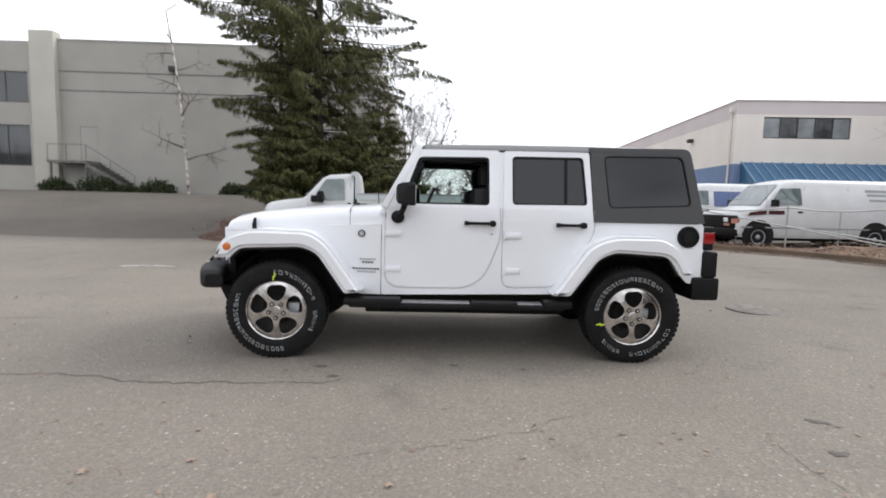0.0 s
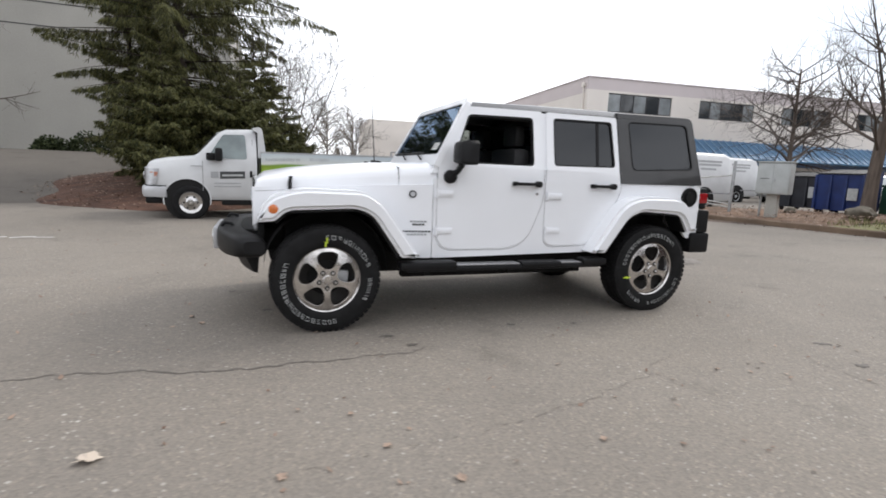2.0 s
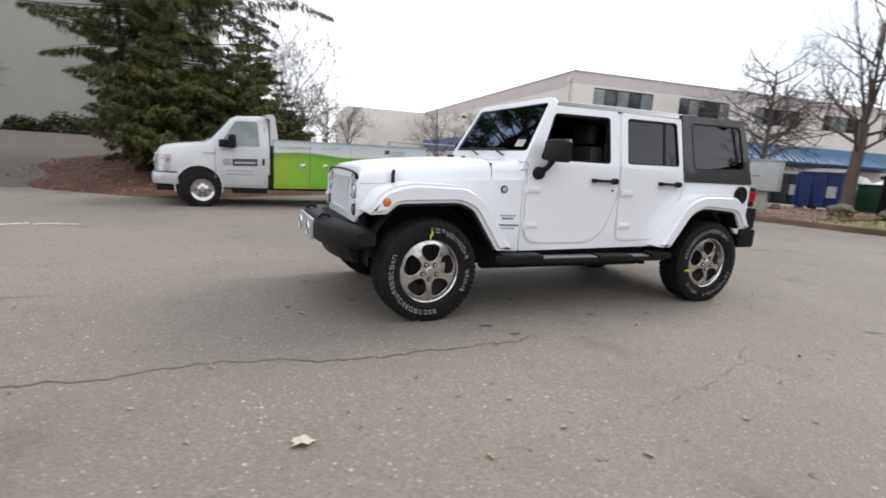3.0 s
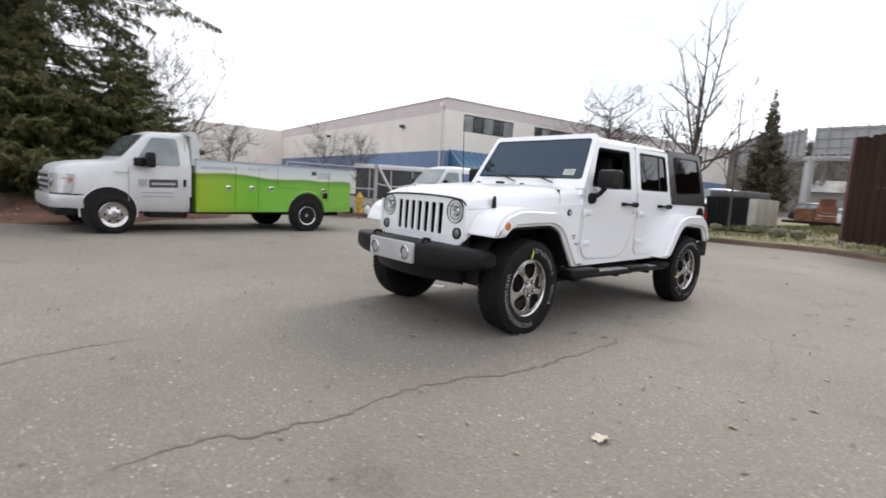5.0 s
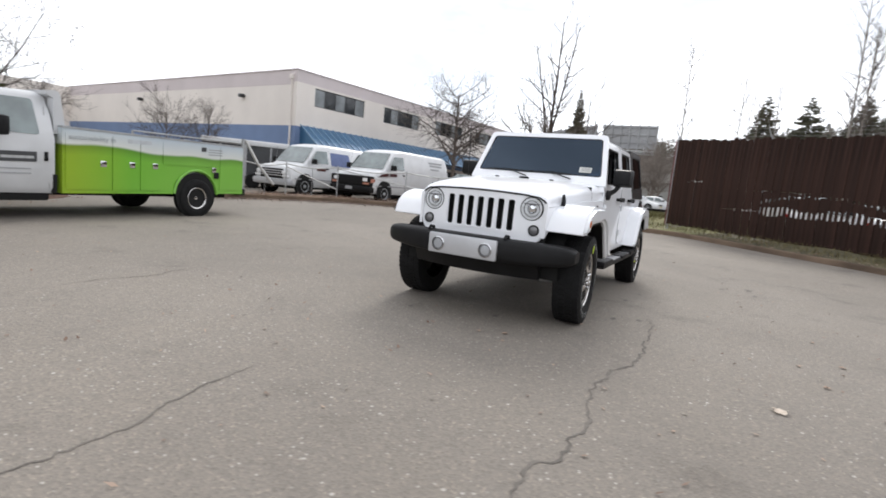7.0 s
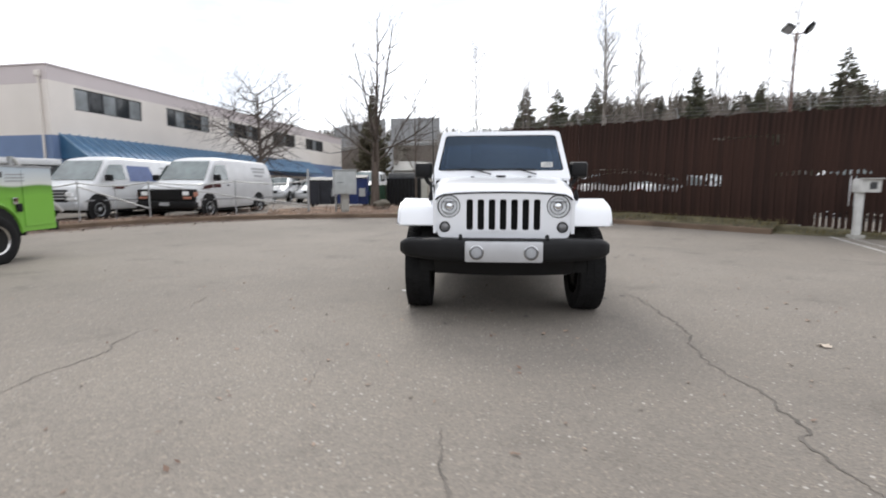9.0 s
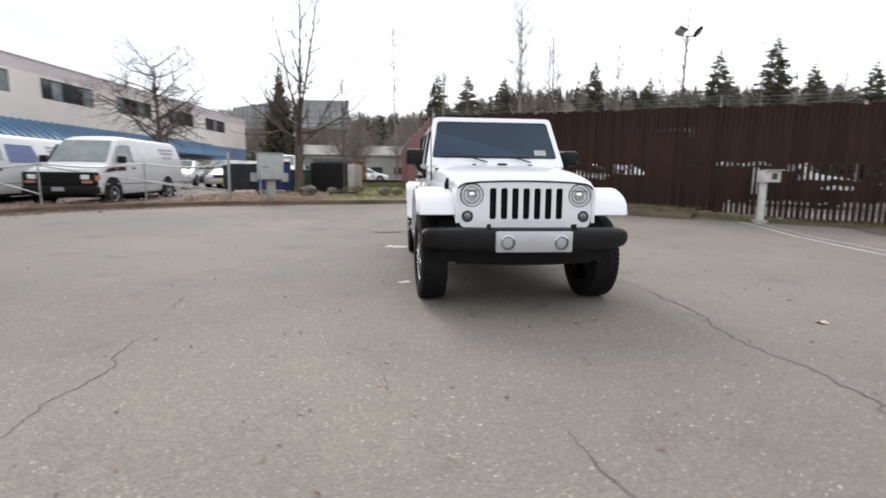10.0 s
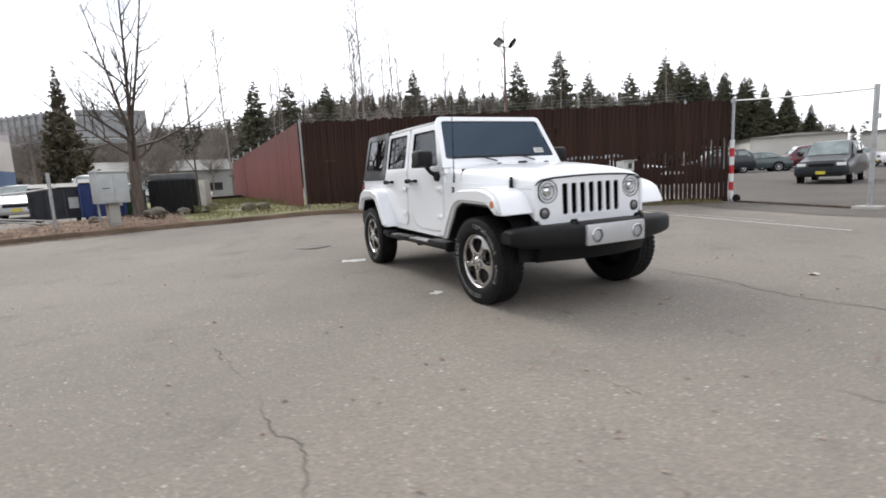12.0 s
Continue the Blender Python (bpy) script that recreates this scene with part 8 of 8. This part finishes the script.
def build_loaded_trailer():
    t = thing("flat_trailer", Matrix.Translation((27.5, 3.3, 0.12)) @ Matrix.Rotation(radians(12), 4, "Z"), "flat trailer loaded with rust-brown crates and timber", "trailer")
    wood = pbr("rust_brown_timber", (0.2, 0.085, 0.045), 0.8, 0, 0.35, 3, 0.2, 30)
    part("deck", box(-0.9, 0.9, -2.6, 2.0, 0.55, 0.68, 0.02), VOID, t)
    for y in (-0.6, 0.5):
        for x in (-0.85, 0.7):
            part("wheel", lathe([(0.0, 0), (0.32, 0), (0.34, 0.04), (0.34, 0.14), (0.3, 0.18), (0, 0.18)], 20, Matrix.Translation((x + 0.15, y, 0.34)) @ AX_X), RUBBER, t)
    for k, (y0, y1, z0, z1) in enumerate(((-0.3, 0.6, 0.68, 1.5), (0.65, 1.5, 0.68, 1.35), (-0.2, 0.5, 1.5, 1.9))):
        c = thing("timber_crate", Matrix.Translation((27.5, 3.3, 0.12)) @ Matrix.Rotation(radians(12), 4, "Z"), "rust-brown timber crate on a flat trailer", "crate", "crates on the trailer")
        for i in range(5):
            za = z0 + (z1 - z0) * i / 5
            part("plank", box(-0.7, 0.7, y0, y1, za + 0.004, za + (z1 - z0) / 5 - 0.012, 0.01), wood, c)
    part("drawbar", box(-0.06, 0.06, -3.6, -2.6, 0.5, 0.58), VOID, t)


build_loaded_trailer()


def boulder(x, y, z, r, seed):
    bm = bmesh.new()
    bmesh.ops.create_icosphere(bm, subdivisions=3, radius=r)
    for v in bm.verts:
        n = noise.noise(v.co * (1.6 / r) + Vector((seed, 0, 0)))
        v.co *= 1 + 0.28 * n
        v.co.z *= 0.62
    ob = part("boulder", bm, pbr_rock(), None)
    ob.matrix_basis = Matrix.Translation((x, y, z + r * 0.3))
    tagged(ob, "weathered grey-brown boulder on the verge", "rock", "boulders")


def pbr_rock():
    if "rock" not in CACHE:
        CACHE["rock"] = pbr("mossy_stone", (0.13, 0.115, 0.09), 0.9, 0, 0.4, 5, 0.5, 25, fine=0.3)
    return CACHE["rock"]


for i, (x, y, r) in enumerate(((13.0, 4.3, 0.32), (13.3, 1.0, 0.22), (13.2, 1.5, 0.25), (14.8, 2.6, 0.24), (12.6, 5.9, 0.16), (13.7, 3.5, 0.2))):
    boulder(x, y, gz(x, y) + 0.14, r, i * 3.1)


def build_keypad_post():
    p = thing("keypad_post", Matrix.Translation((5.35, -7.9, 0.12)), "white gate keypad box on a white square post", "keypad post")
    wp = pbr("white_post_paint", (0.6, 0.6, 0.58), 0.5, 0, 0.12, 5)
    part("post", box(-0.06, 0.06, -0.06, 0.06, -0.1, 1.12, 0.01), wp, p)
    b = part("keypad_box", box(-0.16, 0.12, -0.32, 0.1, 0.95, 1.24, 0.02), wp, p)
    part("keypad_panel", box(-0.17, -0.155, -0.22, -0.08, 1.02, 1.17), INK, b)
    part("visor", box(-0.25, -0.1, -0.34, 0.12, 1.24, 1.255), wp, b)
    part("foot", box(-0.12, 0.12, -0.12, 0.12, -0.1, 0.03, 0.01), CONCRETE, p)


build_keypad_post()


def build_gate():
    """Striped post at the end of the slatted fence, opening, far post."""
    red = pbr("red_reflective_tape", (0.45, 0.02, 0.025), 0.4, 0, 0.15, 8)
    wht = pbr("white_reflective_tape", (0.7, 0.7, 0.7), 0.4, 0, 0.1, 8)
    g = thing("gate_post", Matrix.Translation((4.05, -10.85, 0.0)), "tall steel gate post wrapped in red and white tape", "gate post")
    part("post", tube([(0, 0, -0.2), (-0.06, 0.06, 2.95)], 0.045, 12), STEEL, g)
    for k in range(7):
        z = 0.12 + k * 0.24
        part("tape_band", lathe([(0.062, 0), (0.062, 0.24)], 14, Matrix.Translation((-0.02 * z, 0.02 * z, z))), red if k % 2 else wht, g)
    part("bollard", tube([(0.3, -0.12, -0.1), (0.3, -0.12, 2.0)], 0.07, 12), STEEL, g)
    h = thing("gate_post", Matrix.Translation((0.2, -9.75, 0.0)), "tall bare steel gate post", "gate post")
    part("post", tube([(0, 0, -0.2), (0.0, 0, 2.6)], 0.05, 12), STEEL, h)
    part("foot", box(-0.25, 0.25, -0.2, 0.2, -0.05, 0.08, 0.02), CONCRETE, h)
    part("hinge", box(-0.09, 0.0, -0.04, 0.04, 1.9, 2.0), STEEL, h)
    c = thing("gate_rail", Matrix.Identity(4), "thin grey steel rail strung between the gate posts", "rail")
    part("bar", tube([(3.99 - 3.79 * u, -10.79 + 1.04 * u, 2.88 - 0.36 * u - 0.1 * u * (1 - u)) for u in np.linspace(0, 1, 12)], 0.021, 8), STEEL, c)
    part("clamp", lathe([(0.07, 0), (0.07, 0.08)], 12, Matrix.Translation((3.99, -10.79, 2.83))), STEEL, c)
    k = thing("gate_track", Matrix.Identity(4), "low rusty steel gate track across the opening", "gate track")
    part("bar", tube([(3.75, -10.72, 0.055), (0.3, -9.78, 0.03)], 0.026, 8), GUTTER, k)
    part("roller", lathe([(0.0, 0), (0.1, 0), (0.11, 0.02), (0.11, 0.05), (0.1, 0.07), (0, 0.07)], 18, Matrix.Translation((3.8, -10.7, 0.14)) @ AX_Y), RUBBER, k)


build_gate()


def build_floodlight(m, label):
    f = thing("floodlight_pole", m, label, "light pole")
    rust = pbr_rust()
    part("pole", tube([(0, 0, 0), (0, 0, 9.9)], [0.1, 0.06], 12), rust, f, "rusty steel pole")
    for sx, rot in ((-0.35, 15), (0.55, -25)):
        arm = part("arm", tube([(0, 0, 9.8), (0, sx * -0.8, 9.95)], 0.03, 8), rust, f)
        hd = part("lamp_head", box(-0.3, 0.3, -0.25, 0.25, -0.1, 0.12, 0.03), BLACKPL, arm, "dark floodlight head")
        hd.matrix_basis = Matrix.Translation((0, sx * -1.3, 10.15)) @ Matrix.Rotation(radians(rot * 1.6), 4, "X") @ Matrix.Rotation(radians(25), 4, "Y")
        part("glass", box(-0.26, 0.26, -0.21, 0.21, -0.11, -0.1), GREYPR, hd)


def pbr_rust():
    if "rust" not in CACHE:
        CACHE["rust"] = pbr("rusty_painted_steel", (0.13, 0.07, 0.055), 0.7, 0.3, 0.3, 4)
    return CACHE["rust"]


build_floodlight(Matrix.Translation((25.2, -17.3, 0.1)), "tall floodlight pole with two dark lamp heads behind the fence")
build_floodlight(Matrix.Translation((-6.0, -62.0, 0.0)), "twin floodlight pole across the street")


def build_billboard():
    b = thing("billboard", Matrix.Translation((72, 16, 0)), "pair of highway billboards in a V seen from behind", "billboard")
    part("column", tube([(1.5, 0, 0), (1.5, 0, 8.6)], 0.6, 16), STEEL, b)
    for turn, y0, y1 in ((0.0, -8.2, -0.7), (-44.0, 0.6, 16.0)):
        m = Matrix.Rotation(radians(turn), 4, "Z")
        pn = part("panel", box(-0.1, 0.1, y0, y1, 8.7, 12.0), pbr_back(), b, "grey panel back")
        pn.matrix_basis = m
        part("torsion_beam", box(-0.1, 0.5, y0, y1, 7.9, 8.3, 0.05), STEEL, pn)
        part("catwalk", box(-1.1, -0.3, y0, y1, 8.3, 8.4), STEEL, pn)
        n = max(6, round((y1 - y0) / 1.3))
        for k in range(n + 1):
            y = y0 + (y1 - y0) * k / n
            part("upright", box(-0.4, -0.12, y - 0.07, y + 0.07, 8.4, 12.15), pbr_back(), pn)
        for z in (9.5, 10.6, 11.7):
            part("stringer", box(-0.25, -0.1, y0, y1, z, z + 0.12), pbr_back(), pn)


def pbr_back():
    if "back" not in CACHE:
        CACHE["back"] = pbr("dull_grey_sheet", (0.32, 0.325, 0.33), 0.7, 0, 0.15, 0.4)
    return CACHE["back"]


build_billboard()


def build_far_sheds():
    for x, y, L, W, H, rot, col, lb in ((50, 24, 9, 7, 3.4, 6, (0.16, 0.19, 0.24), "low blue-grey roofed building beyond the yard"), (88, 6, 24, 12, 4.4, 0, (0.34, 0.34, 0.32), "pale industrial shed in the distance"), (34, -64, 20, 9, 3.7, 42, (0.55, 0.54, 0.5), "long pale low building beyond the gate"), (17, -74, 26, 9, 4.2, 60, (0.45, 0.45, 0.43), "pale low building far beyond the gate")):
        s = thing("shed", Matrix.Translation((x, y, 0)) @ Matrix.Rotation(radians(rot), 4, "Z"), lb, "building")
        part("wall", box(-W / 2, W / 2, -L / 2, L / 2, 0, H), pbr(lb[:12] + "_wall", col, 0.8, 0, 0.1, 0.4), s, smooth=False)
        part("roof", loft([[(-W / 2 - 0.5, y2, H), (0, y2, H + W * (0.16 if y > 0 else 0.03)), (W / 2 + 0.5, y2, H)] for y2 in (-L / 2 - 0.4, L / 2 + 0.4)]), pbr(lb[:12] + "_roof", [c * 0.6 for c in col], 0.7, 0, 0.15, 0.6), s, smooth=False)
        for k in range(int(L // 4)):
            part("window", box(-W / 2 - 0.04, -W / 2 - 0.01, -L / 2 + 1 + k * 4, -L / 2 + 3 + k * 4, 1.2, 2.4), DARKGLASS, s)


build_far_sheds()


# ---- road marks, cracks, leaves ----
def crack(pts, width, seed):
    """A broken, jagged line: short runs of thin strip that wander, fade and start again."""
    rng = random.Random(seed)
    line = resample(pts, 0.03)
    verts, faces = [], []
    jag = 0.0
    prev = None
    for i, p in enumerate(line):
        d = (line[min(i + 2, len(line) - 1)] - line[max(i - 2, 0)])
        d = d.normalized() if d.length > 1e-6 else Vector((1, 0))
        o = Vector((-d.y, d.x))
        jag = jag * 0.86 + rng.gauss(0, 0.011)
        q = p + o * (0.03 * noise.noise((p.x * 1.6, p.y * 1.6, seed)) + jag)
        fade = noise.noise((p.x * 1.1, p.y * 1.1, seed + 5)) + 0.42
        w = width * max(0.0, min(1.0, fade * 1.6)) * rng.uniform(0.35, 1.2) * min(1, i / 12, (len(line) - 1 - i) / 12)
        if w < 0.0012:
            prev = None
            continue
        base = len(verts)
        for s in (-1, 1):
            r = q + o * w * s
            verts.append((r.x, r.y, gz(r.x, r.y) + 0.003))
        if prev is not None:
            faces.append((prev, prev + 1, base + 1, base))
        prev = base
    tagged(raw("crack", verts, faces, CRACK), "jagged dark crack in the asphalt", "crack", "cracks in the asphalt", kind="structure")


CRACKS = [([(-5.2, -1.36), (-4.45, -1.35), (-4.25, -1.33), (-4.05, -1.32), (-3.9, -1.39), (-3.74, -1.37), (-3.5, -1.41), (-3.28, -1.39), (-2.94, -1.36), (-2.6, -1.37), (-2.15, -1.49), (-1.74, -1.45), (-1.4, -1.46), (-1.0, -1.48), (-0.7, -1.3)], 0.022),
          ([(-4.75, -1.34), (-4.0, -1.48), (-3.7, -1.36)], 0.012),
          ([(-5.6, 0.17), (-5.13, 0.2), (-4.86, 0.22), (-4.68, 0.28), (-4.45, 0.35), (-4.1, 0.38), (-3.9, 0.4)], 0.016),
          ([(-4.6, 2.8), (-4.0, 2.83), (-3.65, 2.9), (-3.36, 2.86), (-3.1, 2.86), (-2.9, 2.9), (-2.35, 2.94), (-1.2, 3.2)], 0.013),
          ([(-3.91, 1.14), (-3.0, 1.3), (-2.28, 1.46), (-0.9, 1.5), (-0.15, 1.56)], 0.005),
          ([(1.5, -0.85), (1.77, -1.01), (1.85, -1.26), (1.72, -1.79), (1.71, -2.26), (1.78, -2.75), (1.9, -3.6)], 0.006),
          ([(-2.6, -2.62), (-1.36, -2.6), (-0.34, -2.39), (0.44, -2.14), (1.76, -1.27), (2.89, -0.04), (3.3, 0.6)], 0.005),
          ([(-2.4, -2.7), (-1.84, -2.61), (-0.82, -2.51), (-0.02, -2.35)], 0.004),
          ([(-6.4, 3.6), (-4.4, 4.0), (-2.0, 3.9), (0.4, 4.3), (3.0, 4.2)], 0.004)]
for i, (pts, w) in enumerate(CRACKS):
    crack(pts, w * 0.45, i * 7 + 1)


def paint_mark(pts, seed, label):
    rng = random.Random(seed)
    verts, faces = [], []
    for (x, y), (x2, y2), w in pts:
        a, b = Vector((x, y)), Vector((x2, y2))
        n = max(3, int((b - a).length / 0.07))
        o = Vector((-(b - a).y, (b - a).x)).normalized() * w
        base = len(verts)
        for i in range(n + 1):
            p = a.lerp(b, i / n)
            for s in (-1, 1):
                r = p + o * s * rng.uniform(0.55, 1.25)
                verts.append((r.x, r.y, gz(r.x, r.y) + 0.0045))
        for i in range(n):
            faces.append((base + 2 * i, base + 2 * i + 1, base + 2 * i + 3, base + 2 * i + 2))
    tagged(raw("paint_mark", verts, faces, PAINTW), label, "road marking", kind="structure")


paint_mark([((-5.85, 4.3), (-5.52, 4.5), 0.05), ((-5.44, 4.38), (-5.16, 4.5), 0.045), ((-5.16, 4.42), (-4.9, 4.4), 0.04)], 1, "worn white paint dashes on the asphalt")
paint_mark([((1.95, 1.27), (1.84, 0.94), 0.12)], 2, "worn white paint patch on the asphalt")
paint_mark([((-0.88, 1.09), (-0.8, 0.98), 0.06)], 3, "worn white paint patch on the asphalt")
paint_mark([((6.6, -7.75), (-1.2, -6.0), 0.03)], 4, "pale flush concrete edge across the drive")
paint_mark([((6.6, -8.05), (0.4, -6.75), 0.018)], 6, "thin pale line across the drive")


def manhole():
    ob = part("manhole_cover", lathe([(0.0, 0.008), (0.27, 0.008), (0.28, 0.004), (0.31, 0.004), (0.33, 0.0)], 32, Matrix.Translation((3.98, 1.28, gz(3.98, 1.28) + 0.003))), CACHE.setdefault('iron', pbr('worn_iron', (0.17, 0.152, 0.135), 0.8, 0, 0.3, 12, 0.3, 60)))
    tagged(ob, "round iron manhole cover set in the asphalt", "manhole cover", kind="structure")


manhole()


def oil_spot(x, y, r, seed):
    rng = random.Random(seed)
    vs = [(x, y, gz(x, y) + 0.0035)]
    for i in range(18):
        a = 2 * math.pi * i / 18
        q = 0.8 * r * (0.35 + 0.9 * rng.random())
        vs.append((x + 1.5 * q * math.cos(a), y + q * math.sin(a), gz(x, y) + 0.0035))
    ob = raw("oil_spot", vs, [(0, i + 1, (i + 1) % 18 + 1) for i in range(18)], CACHE.setdefault("oil", pbr("oil_stain", (0.11, 0.097, 0.085), 0.75, 0, 0.3, 20)))
    tagged(ob, "small dark oil spot on the asphalt", "stain", "oil spots", kind="structure")


for i, (x, y, r) in enumerate(((-1.07, -1.08, 0.045), (-0.93, -1.3, 0.04), (-0.02, -1.02, 0.035), (0.53, -1.1, 0.03), (2.2, -2.0, 0.06), (2.5, -2.35, 0.07), (2.0, -2.4, 0.05), (-1.9, -0.2, 0.05), (-2.2, 0.5, 0.04))):
    oil_spot(x, y, r, i)


def leaf(x, y, size, rot, seed):
    rng = random.Random(seed)
    pts = []
    for i in range(14):
        a = 2 * math.pi * i / 14
        q = size * (0.55 + 0.45 * abs(math.cos(2.5 * a))) * rng.uniform(0.85, 1.1)
        pts.append((q * math.cos(a), q * 0.8 * math.sin(a), 0.006 + 0.35 * size * (abs(math.sin(a)) ** 2) * rng.uniform(0.3, 1)))
    bm = bmesh.new()
    c = bm.verts.new((0, 0, 0.004))
    vs = [bm.verts.new(p) for p in pts]
    for i in range(14):
        bm.faces.new((c, vs[i], vs[(i + 1) % 14]))
    ob = part("leaf", bm, BROWNLEAF if seed else PALELEAF, None, smooth=False)
    ob.matrix_basis = Matrix.Translation((x, y, gz(x, y) + 0.002)) @ Matrix.Rotation(rot, 4, "Z")
    tagged(ob, "dry brown leaf lying on the asphalt" if seed else "large bleached pale leaf lying on the asphalt", "leaf", "fallen leaves on the asphalt")


LEAVES = [(-2.58, -2.31, 0.07), (-1.84, -2.64, 0.05), (-1.39, -2.53, 0.04), (-1.16, -2.84, 0.05), (-0.4, -2.74, 0.04), (-2.36, -0.49, 0.05), (-2.45, -0.3, 0.04), (-2.55, -0.55, 0.035), (-1.43, 2.18, 0.04), (-2.1, 2.4, 0.035), (-1.8, 2.0, 0.03), (0.5, 2.7, 0.035), (-0.6, 3.1, 0.04), (-4.0, 0.9, 0.035), (-3.2, 1.2, 0.03), (-1.0, -1.9, 0.03), (0.9, -2.2, 0.03), (-3.3, 2.1, 0.03), (-1.5, -2.2, 0.03), (3.2, 3.0, 0.04), (1.8, 3.6, 0.04), (4.6, -3.2, 0.04), (-2.0, 3.4, 0.03), (-2.9, -2.9, 0.035)]
for i, (x, y, s) in enumerate(LEAVES[:1] + LEAVES[1:8] + LEAVES[8::2]):
    leaf(x, y, s * (0.62 if i else 0.8), i * 1.7, i)


def litter_and_grass():
    rng = random.Random(99)
    lv, gr, br = Skin(), Skin(), Skin()
    n = len(KERB_LINE)
    for i in range(7500):
        k = rng.randrange(n)
        p, o = KERB_LINE[k], KERB_OUT[k]
        grassy = k > KERB_CUT
        w = (rng.uniform(-0.35, 1.0) if rng.random() < 0.75 else -abs(rng.gauss(0, 0.5))) if not grassy else rng.uniform(-0.12, 1.3)
        if not grassy and k > KERB_CUT - 20:
            w = rng.uniform(-0.3, 4.0)
        q = p + o * w + Vector((rng.gauss(0, 0.1), rng.gauss(0, 0.1)))
        z = gz(q.x, q.y) + (0.13 + 0.06 * min(1, max(0, w)) if w > 0.02 else 0.006)
        if grassy and rng.random() < 0.8:
            if w > 0.16:
                (gr if k < KERB_CUT + (n - KERB_CUT) * 0.4 else br).blade(Vector((q.x, q.y, z)), Vector((rng.gauss(0, 0.35), rng.gauss(0, 0.35), 1)).normalized(), 0.008, rng.uniform(0.05, 0.2), Vector((rng.gauss(0, 1), rng.gauss(0, 1), 0.1)).normalized())
        else:
            a = rng.uniform(0, 6.28)
            lv.blade(Vector((q.x, q.y, z)), Vector((math.cos(a), math.sin(a), rng.uniform(0, 0.4))).normalized(), 0.022, rng.uniform(0.04, 0.09), Vector((rng.gauss(0, 0.3), rng.gauss(0, 0.3), 1)).normalized())
    for i in range(5000):
        x, y = rng.uniform(12.3, 30), rng.uniform(0.1, 3.2)
        gr.blade(Vector((x, y, gz(x, y) + 0.22)), Vector((rng.gauss(0, 0.4), rng.gauss(0, 0.4), 1)).normalized(), 0.012, rng.uniform(0.05, 0.14), Vector((rng.gauss(0, 1), rng.gauss(0, 1), 0.1)).normalized())
    for i in range(2600):
        a, t = rng.uniform(0, 6.283), math.sqrt(rng.random()) * 1.03
        x, y = -3.8 + 4.6 * t * math.cos(a), 13.8 + 4.6 * t * math.sin(a)
        d = rng.uniform(0, 6.28)
        lv.blade(Vector((x, y, gz(x, y) + 0.42 * max(0.0, 1 - t ** 2.2) + 0.02)), Vector((math.cos(d), math.sin(d), rng.uniform(0, 0.4))).normalized(), 0.02, rng.uniform(0.04, 0.1), Vector((rng.gauss(0, 0.3), rng.gauss(0, 0.3), 1)).normalized())
    for i in range(1200):
        q = fence_point(rng.uniform(8.4, 12.8), rng.uniform(0.08, 0.8))
        br.blade(Vector((q.x, q.y, gz(q.x, q.y) + 0.03)), Vector((rng.gauss(0, 0.35), rng.gauss(0, 0.35), 1)).normalized(), 0.007, rng.uniform(0.05, 0.16), Vector((rng.gauss(0, 1), rng.gauss(0, 1), 0.1)).normalized())
    for i in range(260):
        x, y = rng.uniform(-6, 8), rng.uniform(-6, 6)
        a = rng.uniform(0, 6.28)
        lv.blade(Vector((x, y, gz(x, y) + 0.005)), Vector((math.cos(a), math.sin(a), 0.12)).normalized(), 0.007, rng.uniform(0.015, 0.04), Vector((0, 0, 1)))
    for i in range(420):
        x, y = rng.uniform(-5.5, 4.5), rng.uniform(-3.5, 5.5)
        a = rng.uniform(0, 6.28)
        lv.blade(Vector((x, y, gz(x, y) + 0.005)), Vector((math.cos(a), math.sin(a), rng.uniform(0.1, 0.5))).normalized(), rng.uniform(0.006, 0.014), rng.uniform(0.02, 0.055), Vector((rng.gauss(0, 0.2), rng.gauss(0, 0.2), 1)).normalized())
    tagged(raw("leaf_litter", lv.v, lv.f, BROWNLEAF), "scattered brown leaf litter along the kerb", "leaf litter", kind="stuff")
    tagged(raw("grass_tufts", gr.v, gr.f, leafy("dry_grass_blades", (0.07, 0.075, 0.028), (0.24, 0.225, 0.105))), "tufts of short winter grass on the lawn", "grass", kind="stuff")
    tagged(raw("grass_tufts", br.v, br.f, leafy("brown_grass_blades", (0.07, 0.06, 0.03), (0.2, 0.17, 0.08))), "tufts of thin brown grass below the slatted fence", "grass", kind="stuff")


litter_and_grass()
